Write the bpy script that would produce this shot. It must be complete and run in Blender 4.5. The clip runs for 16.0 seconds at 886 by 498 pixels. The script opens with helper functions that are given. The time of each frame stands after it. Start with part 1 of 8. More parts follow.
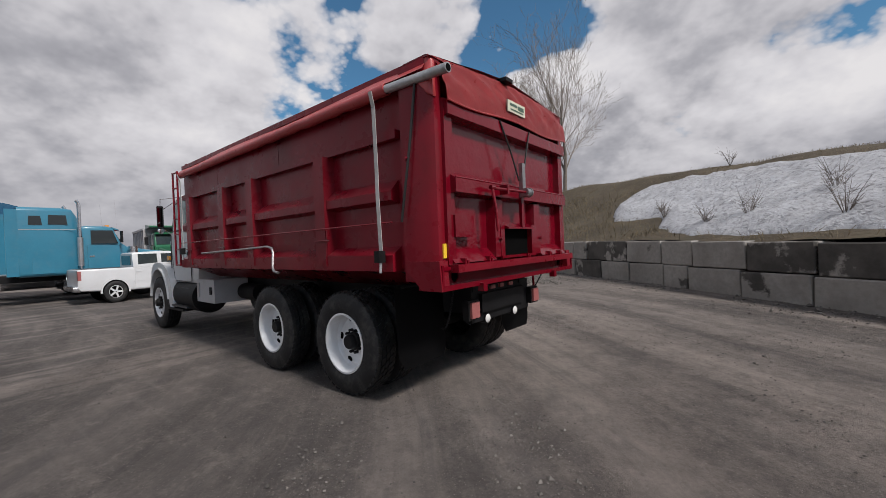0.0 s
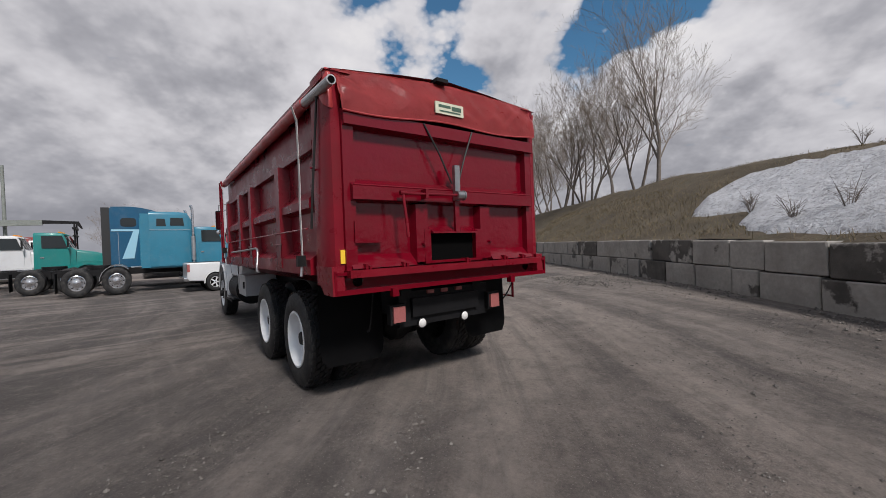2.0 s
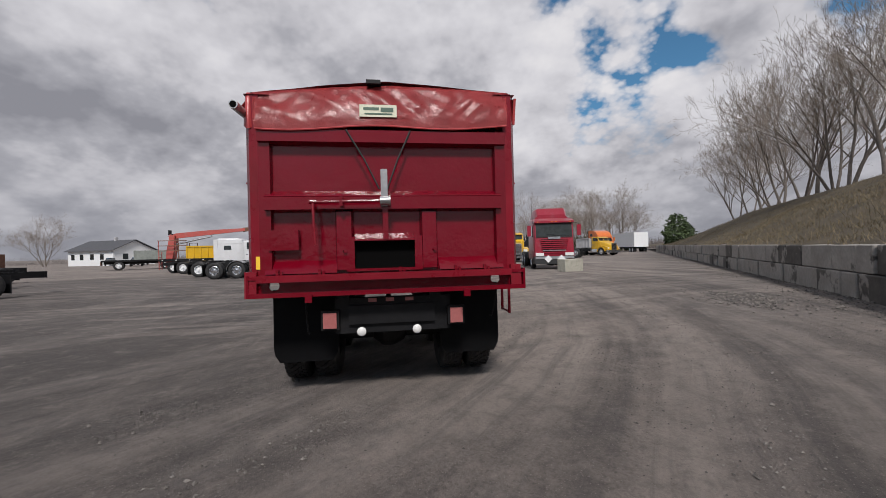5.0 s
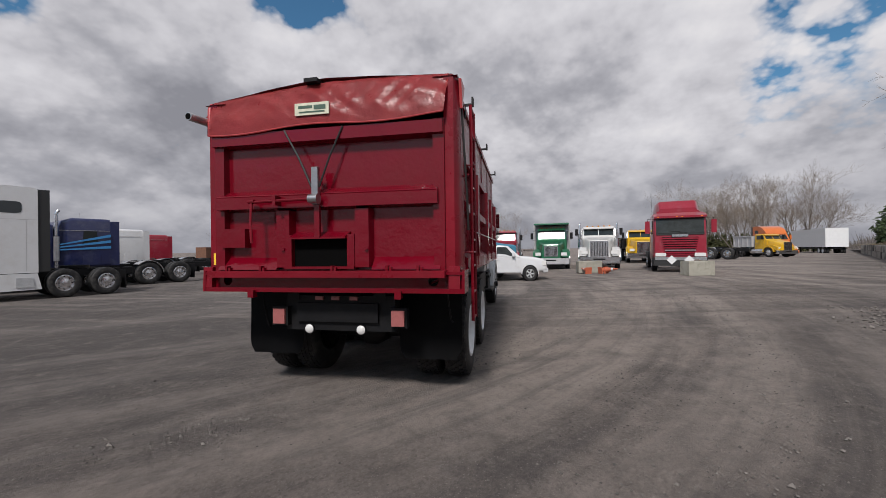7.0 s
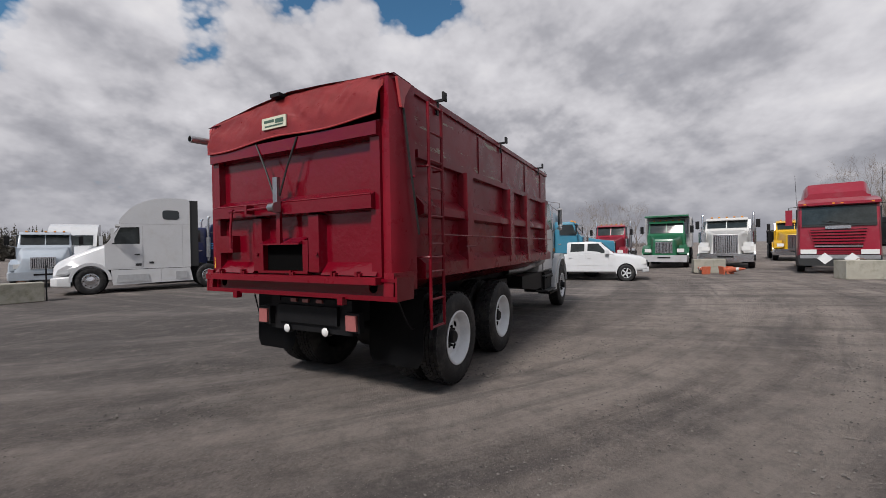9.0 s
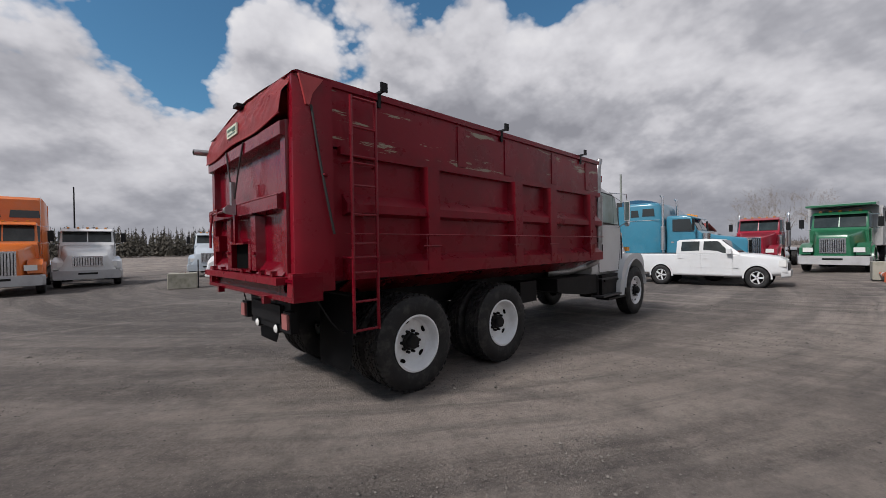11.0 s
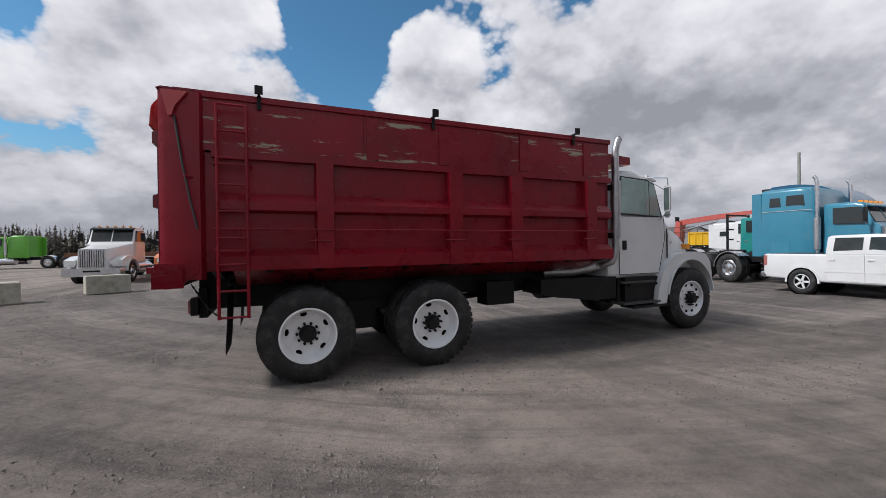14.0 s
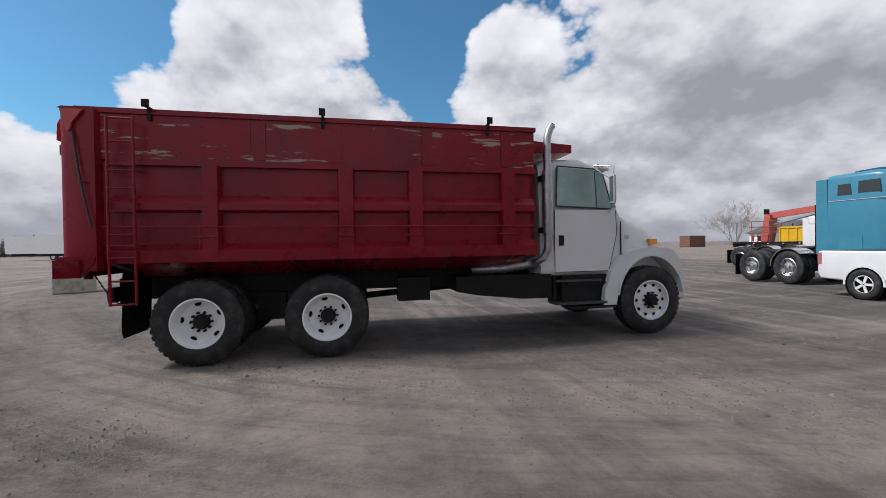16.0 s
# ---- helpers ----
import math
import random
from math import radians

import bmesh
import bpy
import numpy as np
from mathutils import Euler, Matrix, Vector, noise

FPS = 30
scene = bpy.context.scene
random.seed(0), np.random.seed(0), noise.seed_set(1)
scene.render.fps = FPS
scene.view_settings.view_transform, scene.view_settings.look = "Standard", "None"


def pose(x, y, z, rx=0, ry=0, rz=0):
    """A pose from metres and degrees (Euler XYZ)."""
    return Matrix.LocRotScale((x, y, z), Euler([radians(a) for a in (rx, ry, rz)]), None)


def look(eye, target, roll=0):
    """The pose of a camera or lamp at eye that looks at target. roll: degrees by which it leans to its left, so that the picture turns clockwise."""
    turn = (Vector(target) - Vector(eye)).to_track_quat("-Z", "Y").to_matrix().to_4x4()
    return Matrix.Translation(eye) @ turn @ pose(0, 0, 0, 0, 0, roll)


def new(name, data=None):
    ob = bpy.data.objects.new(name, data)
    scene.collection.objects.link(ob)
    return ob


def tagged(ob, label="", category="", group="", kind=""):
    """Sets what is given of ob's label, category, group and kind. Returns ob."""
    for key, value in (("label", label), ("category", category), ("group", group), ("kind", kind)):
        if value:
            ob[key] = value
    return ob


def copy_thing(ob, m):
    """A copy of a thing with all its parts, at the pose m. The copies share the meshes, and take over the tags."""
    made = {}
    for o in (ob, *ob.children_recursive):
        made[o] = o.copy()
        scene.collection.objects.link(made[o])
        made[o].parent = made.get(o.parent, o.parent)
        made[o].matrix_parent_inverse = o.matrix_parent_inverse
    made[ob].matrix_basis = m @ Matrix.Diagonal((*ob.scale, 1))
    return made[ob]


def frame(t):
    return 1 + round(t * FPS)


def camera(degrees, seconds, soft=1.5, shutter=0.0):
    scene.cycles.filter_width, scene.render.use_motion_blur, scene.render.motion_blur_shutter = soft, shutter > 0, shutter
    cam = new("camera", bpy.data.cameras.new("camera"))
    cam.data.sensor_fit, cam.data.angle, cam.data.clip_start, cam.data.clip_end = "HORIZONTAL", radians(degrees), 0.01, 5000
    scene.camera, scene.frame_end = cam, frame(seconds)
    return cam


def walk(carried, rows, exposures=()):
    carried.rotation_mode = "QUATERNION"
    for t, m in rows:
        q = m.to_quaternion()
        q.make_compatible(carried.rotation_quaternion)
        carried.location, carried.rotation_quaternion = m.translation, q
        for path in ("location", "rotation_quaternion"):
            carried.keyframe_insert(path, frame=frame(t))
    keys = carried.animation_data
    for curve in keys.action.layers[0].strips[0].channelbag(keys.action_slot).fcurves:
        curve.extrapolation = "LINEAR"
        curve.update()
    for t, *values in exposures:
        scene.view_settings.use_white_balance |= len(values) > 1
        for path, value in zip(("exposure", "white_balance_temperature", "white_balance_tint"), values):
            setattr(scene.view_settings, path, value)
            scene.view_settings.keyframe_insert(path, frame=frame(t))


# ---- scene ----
cam = camera(97.0, 16.0, 0.8)
ROWS = [  # seconds, x, y, z, yaw, pitch, roll
    (0.0, -0.375, 0.339, 1.462, 37.48, -0.62, 2.23),
    (0.5, -0.082, 0.596, 1.469, 41.16, -0.64, 2.23),
    (1.0, 0.222, 0.875, 1.482, 44.63, -0.64, 2.25),
    (1.5, 0.515, 1.151, 1.488, 48.00, -0.67, 2.20),
    (2.0, 0.762, 1.456, 1.487, 51.53, -0.72, 2.09),
    (2.5, 0.969, 1.803, 1.494, 55.34, -0.66, 2.01),
    (3.0, 1.156, 2.156, 1.503, 59.52, -0.52, 1.94),
    (3.5, 1.294, 2.537, 1.500, 64.12, -0.40, 1.86),
    (4.0, 1.402, 2.937, 1.496, 69.12, -0.24, 1.77),
    (4.5, 1.500, 3.337, 1.494, 74.29, -0.04, 1.62),
    (7.0, 1.214, 5.582, 1.481, 98.69, 0.05, 0.70),
    (7.5, 1.076, 5.908, 1.495, 102.84, -0.08, 0.71),
    (8.0, 0.954, 6.255, 1.512, 106.96, -0.19, 0.79),
    (8.5, 0.805, 6.614, 1.532, 111.22, -0.33, 0.88),
    (9.0, 0.597, 6.976, 1.551, 115.67, -0.42, 0.98),
    (9.5, 0.387, 7.321, 1.551, 120.57, -0.48, 0.97),
    (12.0, -1.496, 8.892, 1.511, 141.48, -0.30, 0.96),
    (12.5, -1.838, 9.171, 1.486, 144.81, -0.25, 0.95),
    (13.0, -2.206, 9.389, 1.490, 148.15, -0.37, 0.92),
    (13.5, -2.580, 9.519, 1.497, 151.28, -0.44, 0.83),
    (14.0, -3.011, 9.664, 1.467, 154.87, -0.41, 0.75),
    (14.5, -3.485, 9.871, 1.445, 158.24, -0.39, 0.75),
    (15.0, -3.994, 10.032, 1.433, 160.87, -0.46, 0.66),
    (15.5, -4.603, 10.180, 1.424, 163.45, -0.55, 0.71),
    (16.0, -5.220, 10.423, 1.404, 166.13, -0.58, 0.90),
]
walk(cam, [(t, pose(x, y, z, 90 + pitch, roll, yaw)) for t, x, y, z, yaw, pitch, roll in ROWS], exposures=[(0.0, -0.28, 6450, 14), (4.5, -0.30, 6380, 14), (9.5, -0.30, 6400, 14), (12.5, -0.12, 6320, 13), (16.0, 0.04, 6220, 13)])
# ---------- world, sun, exposure ----------
SUN_FROM = Vector((1.10, -0.14, 1.10)).normalized()
world = bpy.data.worlds.new("sky")
scene.world = world
world.use_nodes = True
wn, wl = world.node_tree.nodes, world.node_tree.links
wn.clear()


def wnode(kind, **kw):
    n = wn.new(kind)
    for k, v in kw.items():
        if k == "operation":
            n.operation = v
        elif k == "blend_type":
            n.blend_type = v
        elif k == "data_type":
            n.data_type = v
    return n


def wmath(op, a, b=None, clamp=False):
    n = wnode("ShaderNodeMath", operation=op)
    n.use_clamp = clamp
    for i, s in enumerate((a, b)):
        if s is None:
            continue
        if isinstance(s, (int, float)):
            n.inputs[i].default_value = s
        else:
            wl.new(s, n.inputs[i])
    return n.outputs[0]


def wramp(fac, stops):
    n = wn.new("ShaderNodeValToRGB")
    e = n.color_ramp.elements
    while len(e) < len(stops):
        e.new(0.5)
    for el, (p, c) in zip(e, stops):
        el.position, el.color = p, (*c, 1) if len(c) == 3 else c
    wl.new(fac, n.inputs[0])
    return n.outputs[0]


def wmix(fac, a, b):
    n = wn.new("ShaderNodeMix")
    n.data_type = "RGBA"
    if isinstance(fac, (int, float)):
        n.inputs[0].default_value = fac
    else:
        wl.new(fac, n.inputs[0])
    for i, s in ((6, a), (7, b)):
        if isinstance(s, tuple):
            n.inputs[i].default_value = (*s, 1)
        else:
            wl.new(s, n.inputs[i])
    return n.outputs[2]


tc = wn.new("ShaderNodeTexCoord")
sky = wn.new("ShaderNodeTexSky")
sky.sky_type, sky.sun_disc = "NISHITA", False
sky.sun_elevation = math.asin(SUN_FROM.z)
sky.sun_rotation = math.atan2(SUN_FROM.x, SUN_FROM.y)
sky.air_density, sky.dust_density, sky.ozone_density = 1.0, 0.6, 2.0
sep = wn.new("ShaderNodeSeparateXYZ")
wl.new(tc.outputs["Generated"], sep.inputs[0])
up = wmath("MAXIMUM", sep.outputs[2], 0.0)


def sky_plane(lift, seed):
    """The sky's dome laid out on a plane, looked up a little higher by lift."""
    flat = wmath("ADD", wmath("ADD", up, 0.46), lift)
    comb = wn.new("ShaderNodeCombineXYZ")
    wl.new(wmath("DIVIDE", sep.outputs[0], flat), comb.inputs[0]), wl.new(wmath("DIVIDE", sep.outputs[1], flat), comb.inputs[1])
    comb.inputs[2].default_value = seed
    return comb.outputs[0]


def wnoise(vec, scale, detail, rough, dist=0.0):
    n = wn.new("ShaderNodeTexNoise")
    n.inputs["Scale"].default_value, n.inputs["Detail"].default_value = scale, detail
    n.inputs["Roughness"].default_value, n.inputs["Distortion"].default_value = rough, dist
    wl.new(vec, n.inputs["Vector"])
    return n.outputs[0]


def wpuff(vec, scale, detail):
    n = wn.new("ShaderNodeTexVoronoi")
    n.feature = "SMOOTH_F1"
    for k, v in (("Scale", scale), ("Detail", detail), ("Roughness", 0.55), ("Lacunarity", 2.1), ("Smoothness", 0.45)):
        n.inputs[k].default_value = v
    wl.new(vec, n.inputs["Vector"])
    return wmath("SUBTRACT", 1.0, n.outputs["Distance"])


def toward(azimuth, height, width):
    """A soft spot on the dome: azimuth from +y towards -x, height and half width in degrees."""
    a, e = radians(azimuth), radians(height)
    n = wn.new("ShaderNodeVectorMath")
    n.operation = "DOT_PRODUCT"
    wl.new(tc.outputs["Generated"], n.inputs[0])
    n.inputs[1].default_value = (-math.sin(a) * math.cos(e), math.cos(a) * math.cos(e), math.sin(e))
    return wmath("EXPONENT", wmath("MULTIPLY", wmath("SUBTRACT", n.outputs["Value"], 1.0), 1 / (1 - math.cos(radians(width)))))


def heap(lift):
    """Cloud mass: broad heaps with billows on them."""
    vec = sky_plane(lift, 3.7)
    return wmath("ADD", wmath("MULTIPLY", wnoise(vec, 2.0, 8, 0.52, 0.10), 0.62), wmath("MULTIPLY", wpuff(vec, 3.6, 4.5), 0.38))


here, above, far_above = heap(0.0), heap(0.035), heap(0.12)
# gaps with blue sky in them, and heaps between the gaps
gaps = None
for az, el, w, amount in ((24, 30, 8, 0.30), (31, 25, 4, 0.2), (54, 19, 4.5, 0.20), (147.5, 27, 5, 0.28), (116, 33, 5.5, 0.26), (138, 33, 5, 0.26), (170, 27, 6, 0.42), (167, 21, 4.5, 0.24), (104, 16, 10, -0.18), (115, 11, 8, -0.2), (6, 22, 12, -0.16), (84, 22, 10, -0.12), (181, 22.5, 4, 0.3), (160, 33, 6, 0.3),
                          (212, 20, 8, 0.34), (204, 27, 6, 0.34), (174, 30, 4, 0.3), (228, 26, 12, 0.34), (-60, 40, 16, 0.25), (262, 50, 14, 0.25), (194, 24, 5.5, -0.22), (156, 24, 5, -0.2), (218, 9, 5, -0.15)):
    spot = wmath("MULTIPLY", toward(az, el, w), -amount)
    gaps = spot if gaps is None else wmath("ADD", gaps, spot)
closed = wmath("ADD", gaps, wmath("MULTIPLY", wmath("MAXIMUM", wmath("SUBTRACT", 0.22, up), 0.0), 0.9))
dens = wmath("ADD", wmath("ADD", here, 0.285), closed)
cover = wramp(dens, [(0.375, (0, 0, 0)), (0.42, (0.75, 0.75, 0.75)), (0.47, (1, 1, 1))])
# tops catch the sun, bases lie in the cloud's own shade
top_light = wmath("SUBTRACT", here, above)
body_light = wmath("SUBTRACT", here, far_above)
broad = wnoise(sky_plane(0.0, 9.1), 0.9, 4, 0.5, 0.2)
light = wmath("ADD", wmath("MULTIPLY", top_light, 0.75), wmath("MULTIPLY", body_light, 0.85))
light = wmath("ADD", light, wmath("MULTIPLY", wmath("SUBTRACT", 0.5, broad), 0.9))
light = wmath("SUBTRACT", light, wmath("MULTIPLY", wmath("SUBTRACT", dens, 0.60), 0.6))
for az, el, w, amount in ((99, 16, 7, -0.12), (80, 18, 9, -0.15), (89, 19, 6, -0.10), (132, 13, 9, -0.14), (23, 26, 7, 0.12), (107, 25, 9, 0.17), (122, 22, 8, 0.12), (69, 14, 6, 0.10), (194, 25, 9, 0.08), (156, 24, 9, 0.05), (40, 12, 10, 0.08), (140, 20, 8, 0.06)):
    light = wmath("ADD", light, wmath("MULTIPLY", toward(az, el, w), amount))
cloud = wramp(wmath("ADD", light, 0.5), [(0.20, (0.285, 0.29, 0.315)), (0.42, (0.44, 0.445, 0.468)), (0.56, (0.60, 0.60, 0.615)), (0.72, (0.72, 0.72, 0.73)), (0.9, (0.83, 0.825, 0.815))])
scaled = wn.new("ShaderNodeMix")
scaled.data_type, scaled.blend_type = "RGBA", "MULTIPLY"
scaled.inputs[0].default_value = 1.0
wl.new(sky.outputs[0], scaled.inputs[6])
scaled.inputs[7].default_value = (0.060, 0.100, 0.105, 1)
mixed = wmix(cover, scaled.outputs[2], cloud)
haze = wramp(up, [(0.0, (1, 1, 1)), (0.10, (0.5, 0.5, 0.5)), (0.24, (0, 0, 0))])
mixed = wmix(wmath("MULTIPLY", haze, 0.7), mixed, (0.31, 0.32, 0.35))
below = wramp(wmath("ADD", sep.outputs[2], 0.5), [(0.485, (1, 1, 1)), (0.5, (0, 0, 0))])
mixed = wmix(below, mixed, (0.10, 0.10, 0.095))
bg = wn.new("ShaderNodeBackground")
bg.inputs[1].default_value = 1.12
wl.new(mixed, bg.inputs[0])
wo = wn.new("ShaderNodeOutputWorld")
wl.new(bg.outputs[0], wo.inputs[0])

lamp = bpy.data.lights.new("sun", "SUN")
lamp.energy, lamp.angle, lamp.color = 4.1, radians(9.0), (1.0, 0.95, 0.88)
sun = new("sun", lamp)
sun.matrix_world = look((20, 20, 30), Vector((20, 20, 30)) - SUN_FROM)


# ---------- materials ----------
def material(name, colour, rough=0.5, metal=0.0, var=0.0, scale=3.0, dirt=None, dirt_amount=0.0, dirt_scale=2.0, bump=0.0, bump_scale=60.0,
             coat=0.0, rand=0.0, rough_var=0.0, island=False, spec=0.5, world_space=False):
    """Base colour with two scales of variation, an optional dirt layer and fine relief."""
    m = bpy.data.materials.new(name)
    m.use_nodes = True
    nt = m.node_tree
    b = nt.nodes["Principled BSDF"]
    b.inputs["Roughness"].default_value, b.inputs["Metallic"].default_value = rough, metal
    b.inputs["Coat Weight"].default_value = coat
    b.inputs["Specular IOR Level"].default_value = spec
    b.inputs["Coat Roughness"].default_value = 0.08
    tex = nt.nodes.new("ShaderNodeNewGeometry" if world_space else "ShaderNodeTexCoord")

    def noise_of(s, detail=6, r=0.6):
        n = nt.nodes.new("ShaderNodeTexNoise")
        n.inputs["Scale"].default_value, n.inputs["Detail"].default_value, n.inputs["Roughness"].default_value = s, detail, r
        nt.links.new(tex.outputs["Position" if world_space else "Object"], n.inputs["Vector"])
        return n.outputs[0]

    def mixer(fac, a, bb, kind="MIX"):
        n = nt.nodes.new("ShaderNodeMix")
        n.data_type, n.blend_type = "RGBA", kind
        if isinstance(fac, float):
            n.inputs[0].default_value = fac
        else:
            nt.links.new(fac, n.inputs[0])
        for i, s in ((6, a), (7, bb)):
            if isinstance(s, tuple):
                n.inputs[i].default_value = (*s[:3], 1)
            else:
                nt.links.new(s, n.inputs[i])
        return n.outputs[2]

    def ramp_of(fac, lo, hi, a=0.0, z=1.0):
        n = nt.nodes.new("ShaderNodeMapRange")
        n.inputs[1].default_value, n.inputs[2].default_value, n.inputs[3].default_value, n.inputs[4].default_value = lo, hi, a, z
        nt.links.new(fac, n.inputs[0])
        return n.outputs[0]

    out = tuple(colour)
    if var:
        dark, light = tuple(c * (1 - var) for c in colour), tuple(min(1, c * (1 + var)) for c in colour)
        out = mixer(ramp_of(noise_of(scale), 0.3, 0.7), dark, light)
        out = mixer(ramp_of(noise_of(scale * 9), 0.3, 0.7, 0.0, 0.35), out, dark)
    if rand:
        src = nt.nodes.new("ShaderNodeNewGeometry" if island else "ShaderNodeObjectInfo")
        r = ramp_of(src.outputs["Random Per Island" if island else "Random"], 0, 1, 1 - rand, 1 + rand)
        n = nt.nodes.new("ShaderNodeMix")
        n.data_type, n.blend_type = "RGBA", "MULTIPLY"
        n.inputs[0].default_value = 1.0
        if isinstance(out, tuple):
            n.inputs[6].default_value = (*out, 1)
        else:
            nt.links.new(out, n.inputs[6])
        nt.links.new(r, n.inputs[7])
        out = n.outputs[2]
    if dirt:
        f = ramp_of(noise_of(dirt_scale, 9, 0.68), 0.5, 0.66, 0.0, dirt_amount)
        out = mixer(f, out, dirt)
    if isinstance(out, tuple):
        b.inputs["Base Color"].default_value = (*out, 1)
    else:
        nt.links.new(out, b.inputs["Base Color"])
    if rough_var:
        nt.links.new(ramp_of(noise_of(scale * 4), 0.3, 0.7, max(0.02, rough - rough_var), min(1, rough + rough_var)), b.inputs["Roughness"])
    if bump:
        bn = nt.nodes.new("ShaderNodeBump")
        bn.inputs["Strength"].default_value, bn.inputs["Distance"].default_value = 1.0, bump
        nt.links.new(noise_of(bump_scale), bn.inputs["Height"])
        nt.links.new(bn.outputs[0], b.inputs["Normal"])
    return m


RED = (0.142, 0.0018, 0.0095)
m_red = material("red_paint", RED, 0.13, var=0.10, scale=1.3, dirt=(0.11, 0.008, 0.010), dirt_amount=0.3, dirt_scale=1.7, bump=0.02, bump_scale=1.6, rough_var=0.05, spec=0.42)
m_redside = material("worn_red_paint", (0.186, 0.0050, 0.0142), 0.32, var=0.2, scale=1.1, dirt=(0.075, 0.012, 0.012), dirt_amount=0.4, dirt_scale=1.4, bump=0.004, bump_scale=4, rough_var=0.12, spec=0.28)
m_tarp = material("red_vinyl_tarp", (0.42, 0.052, 0.054), 0.34, var=0.15, scale=4, bump=0.008, bump_scale=5, rough_var=0.08)
m_black = material("black_steel", (0.007, 0.007, 0.008), 0.55, var=0.3, scale=6, dirt=(0.035, 0.032, 0.03), dirt_amount=0.25, bump=0.002, bump_scale=30, spec=0.22)
m_rubber = material("tyre_rubber", (0.019, 0.019, 0.020), 0.62, var=0.3, scale=5, dirt=(0.085, 0.079, 0.070), dirt_amount=0.5, dirt_scale=5, bump=0.002, bump_scale=90, spec=0.3)
m_flap = material("rubber_flap", (0.005, 0.005, 0.006), 0.6, var=0.35, scale=3, dirt=(0.022, 0.021, 0.02), dirt_amount=0.3, dirt_scale=2, spec=0.2)
m_rim = material("white_rim_paint", (0.78, 0.79, 0.80), 0.35, var=0.05, scale=7, dirt=(0.4, 0.38, 0.35), dirt_amount=0.25, dirt_scale=5)
m_white = material("white_paint", (0.60, 0.61, 0.62), 0.25, var=0.04, scale=2, dirt=(0.45, 0.43, 0.40), dirt_amount=0.2, dirt_scale=3, coat=0.12)
m_chrome = material("chrome", (0.68, 0.69, 0.71), 0.22, 1.0, var=0.1, scale=8)
m_steel = material("galvanised_steel", (0.52, 0.53, 0.54), 0.42, 0.75, var=0.2, scale=10, dirt=(0.25, 0.22, 0.2), dirt_amount=0.4, dirt_scale=6)
m_alu = material("brushed_aluminium", (0.62, 0.63, 0.65), 0.3, 0.9, var=0.15, scale=9)
m_windshield = material("tinted_windshield", (0.028, 0.034, 0.034), 0.05, var=0.5, scale=1.7, spec=0.4)
m_glass = material("dark_window_glass", (0.02, 0.026, 0.028), 0.06, 0.0, coat=0.6)
m_lens_red = material("red_lamp_lens", (0.34, 0.11, 0.105), 0.3, var=0.15, scale=40, coat=0.4)
m_lens_white = material("white_lamp_lens", (0.7, 0.7, 0.68), 0.2, coat=0.4)
m_amber = material("amber_lens", (0.75, 0.28, 0.03), 0.25, coat=0.4)
m_yellow = material("yellow_reflector", (0.85, 0.55, 0.04), 0.35)
# near-black stands in for the shade inside holes, bores and gaps
m_hole = material("dark_inside", (0.003, 0.003, 0.003), 0.9, spec=0.05)
m_sign = material("pale_label_vinyl", (0.62, 0.62, 0.48), 0.45, var=0.12, scale=14, dirt=(0.3, 0.33, 0.22), dirt_amount=0.5, dirt_scale=12)
m_ink = material("dark_green_ink", (0.05, 0.10, 0.07), 0.5)
m_strap = material("grey_webbing_strap", (0.50, 0.49, 0.47), 0.7, var=0.15, scale=20)
m_rope = material("black_rubber_cord", (0.014, 0.013, 0.013), 0.6)
m_grey = material("grey_painted_steel", (0.42, 0.42, 0.43), 0.45, var=0.1, scale=4, dirt=(0.2, 0.19, 0.18), dirt_amount=0.4)


# ---------- mesh tools ----------
def part(name, bm, mat, parent=None, label="", bev=0.0, smooth=35, seg=1):
    """One bmesh as one mesh object, under a thing or under a part."""
    if bev:
        edges = [e for e in bm.edges if len(e.link_faces) == 2 and e.calc_face_angle(0) > 0.5]
        bmesh.ops.bevel(bm, geom=edges, offset=bev, segments=seg, affect="EDGES", clamp_overlap=True)
    bmesh.ops.recalc_face_normals(bm, faces=bm.faces)
    me = bpy.data.meshes.new(name)
    bm.to_mesh(me)
    bm.free()
    me.materials.append(mat)
    if smooth:
        me.shade_smooth()
        me.set_sharp_from_angle(angle=radians(smooth))
    ob = new(name, me)
    ob.parent = parent
    if label:
        ob["label"] = label
    return ob


def thing(name, m, label, category, group="", kind=""):
    ob = new(name)
    ob.matrix_world = m
    return tagged(ob, label, category, group, kind)


def again(src, parent, m=None, name=None):
    """The same mesh once more as a part of its own."""
    ob = new(name or src.name.split(".")[0], src.data)
    ob.parent = parent
    if m is not None:
        ob.matrix_local = m
    return ob


def B():
    return bmesh.new()


def box(bm, x0, x1, y0, y1, z0, z1, m=None):
    vs = [bm.verts.new(c) for c in ((x0, y0, z0), (x1, y0, z0), (x1, y1, z0), (x0, y1, z0), (x0, y0, z1), (x1, y0, z1), (x1, y1, z1), (x0, y1, z1))]
    for f in ((0, 3, 2, 1), (4, 5, 6, 7), (0, 1, 5, 4), (1, 2, 6, 5), (2, 3, 7, 6), (3, 0, 4, 7)):
        bm.faces.new([vs[i] for i in f])
    if m is not None:
        bmesh.ops.transform(bm, matrix=m, verts=vs)
    return bm


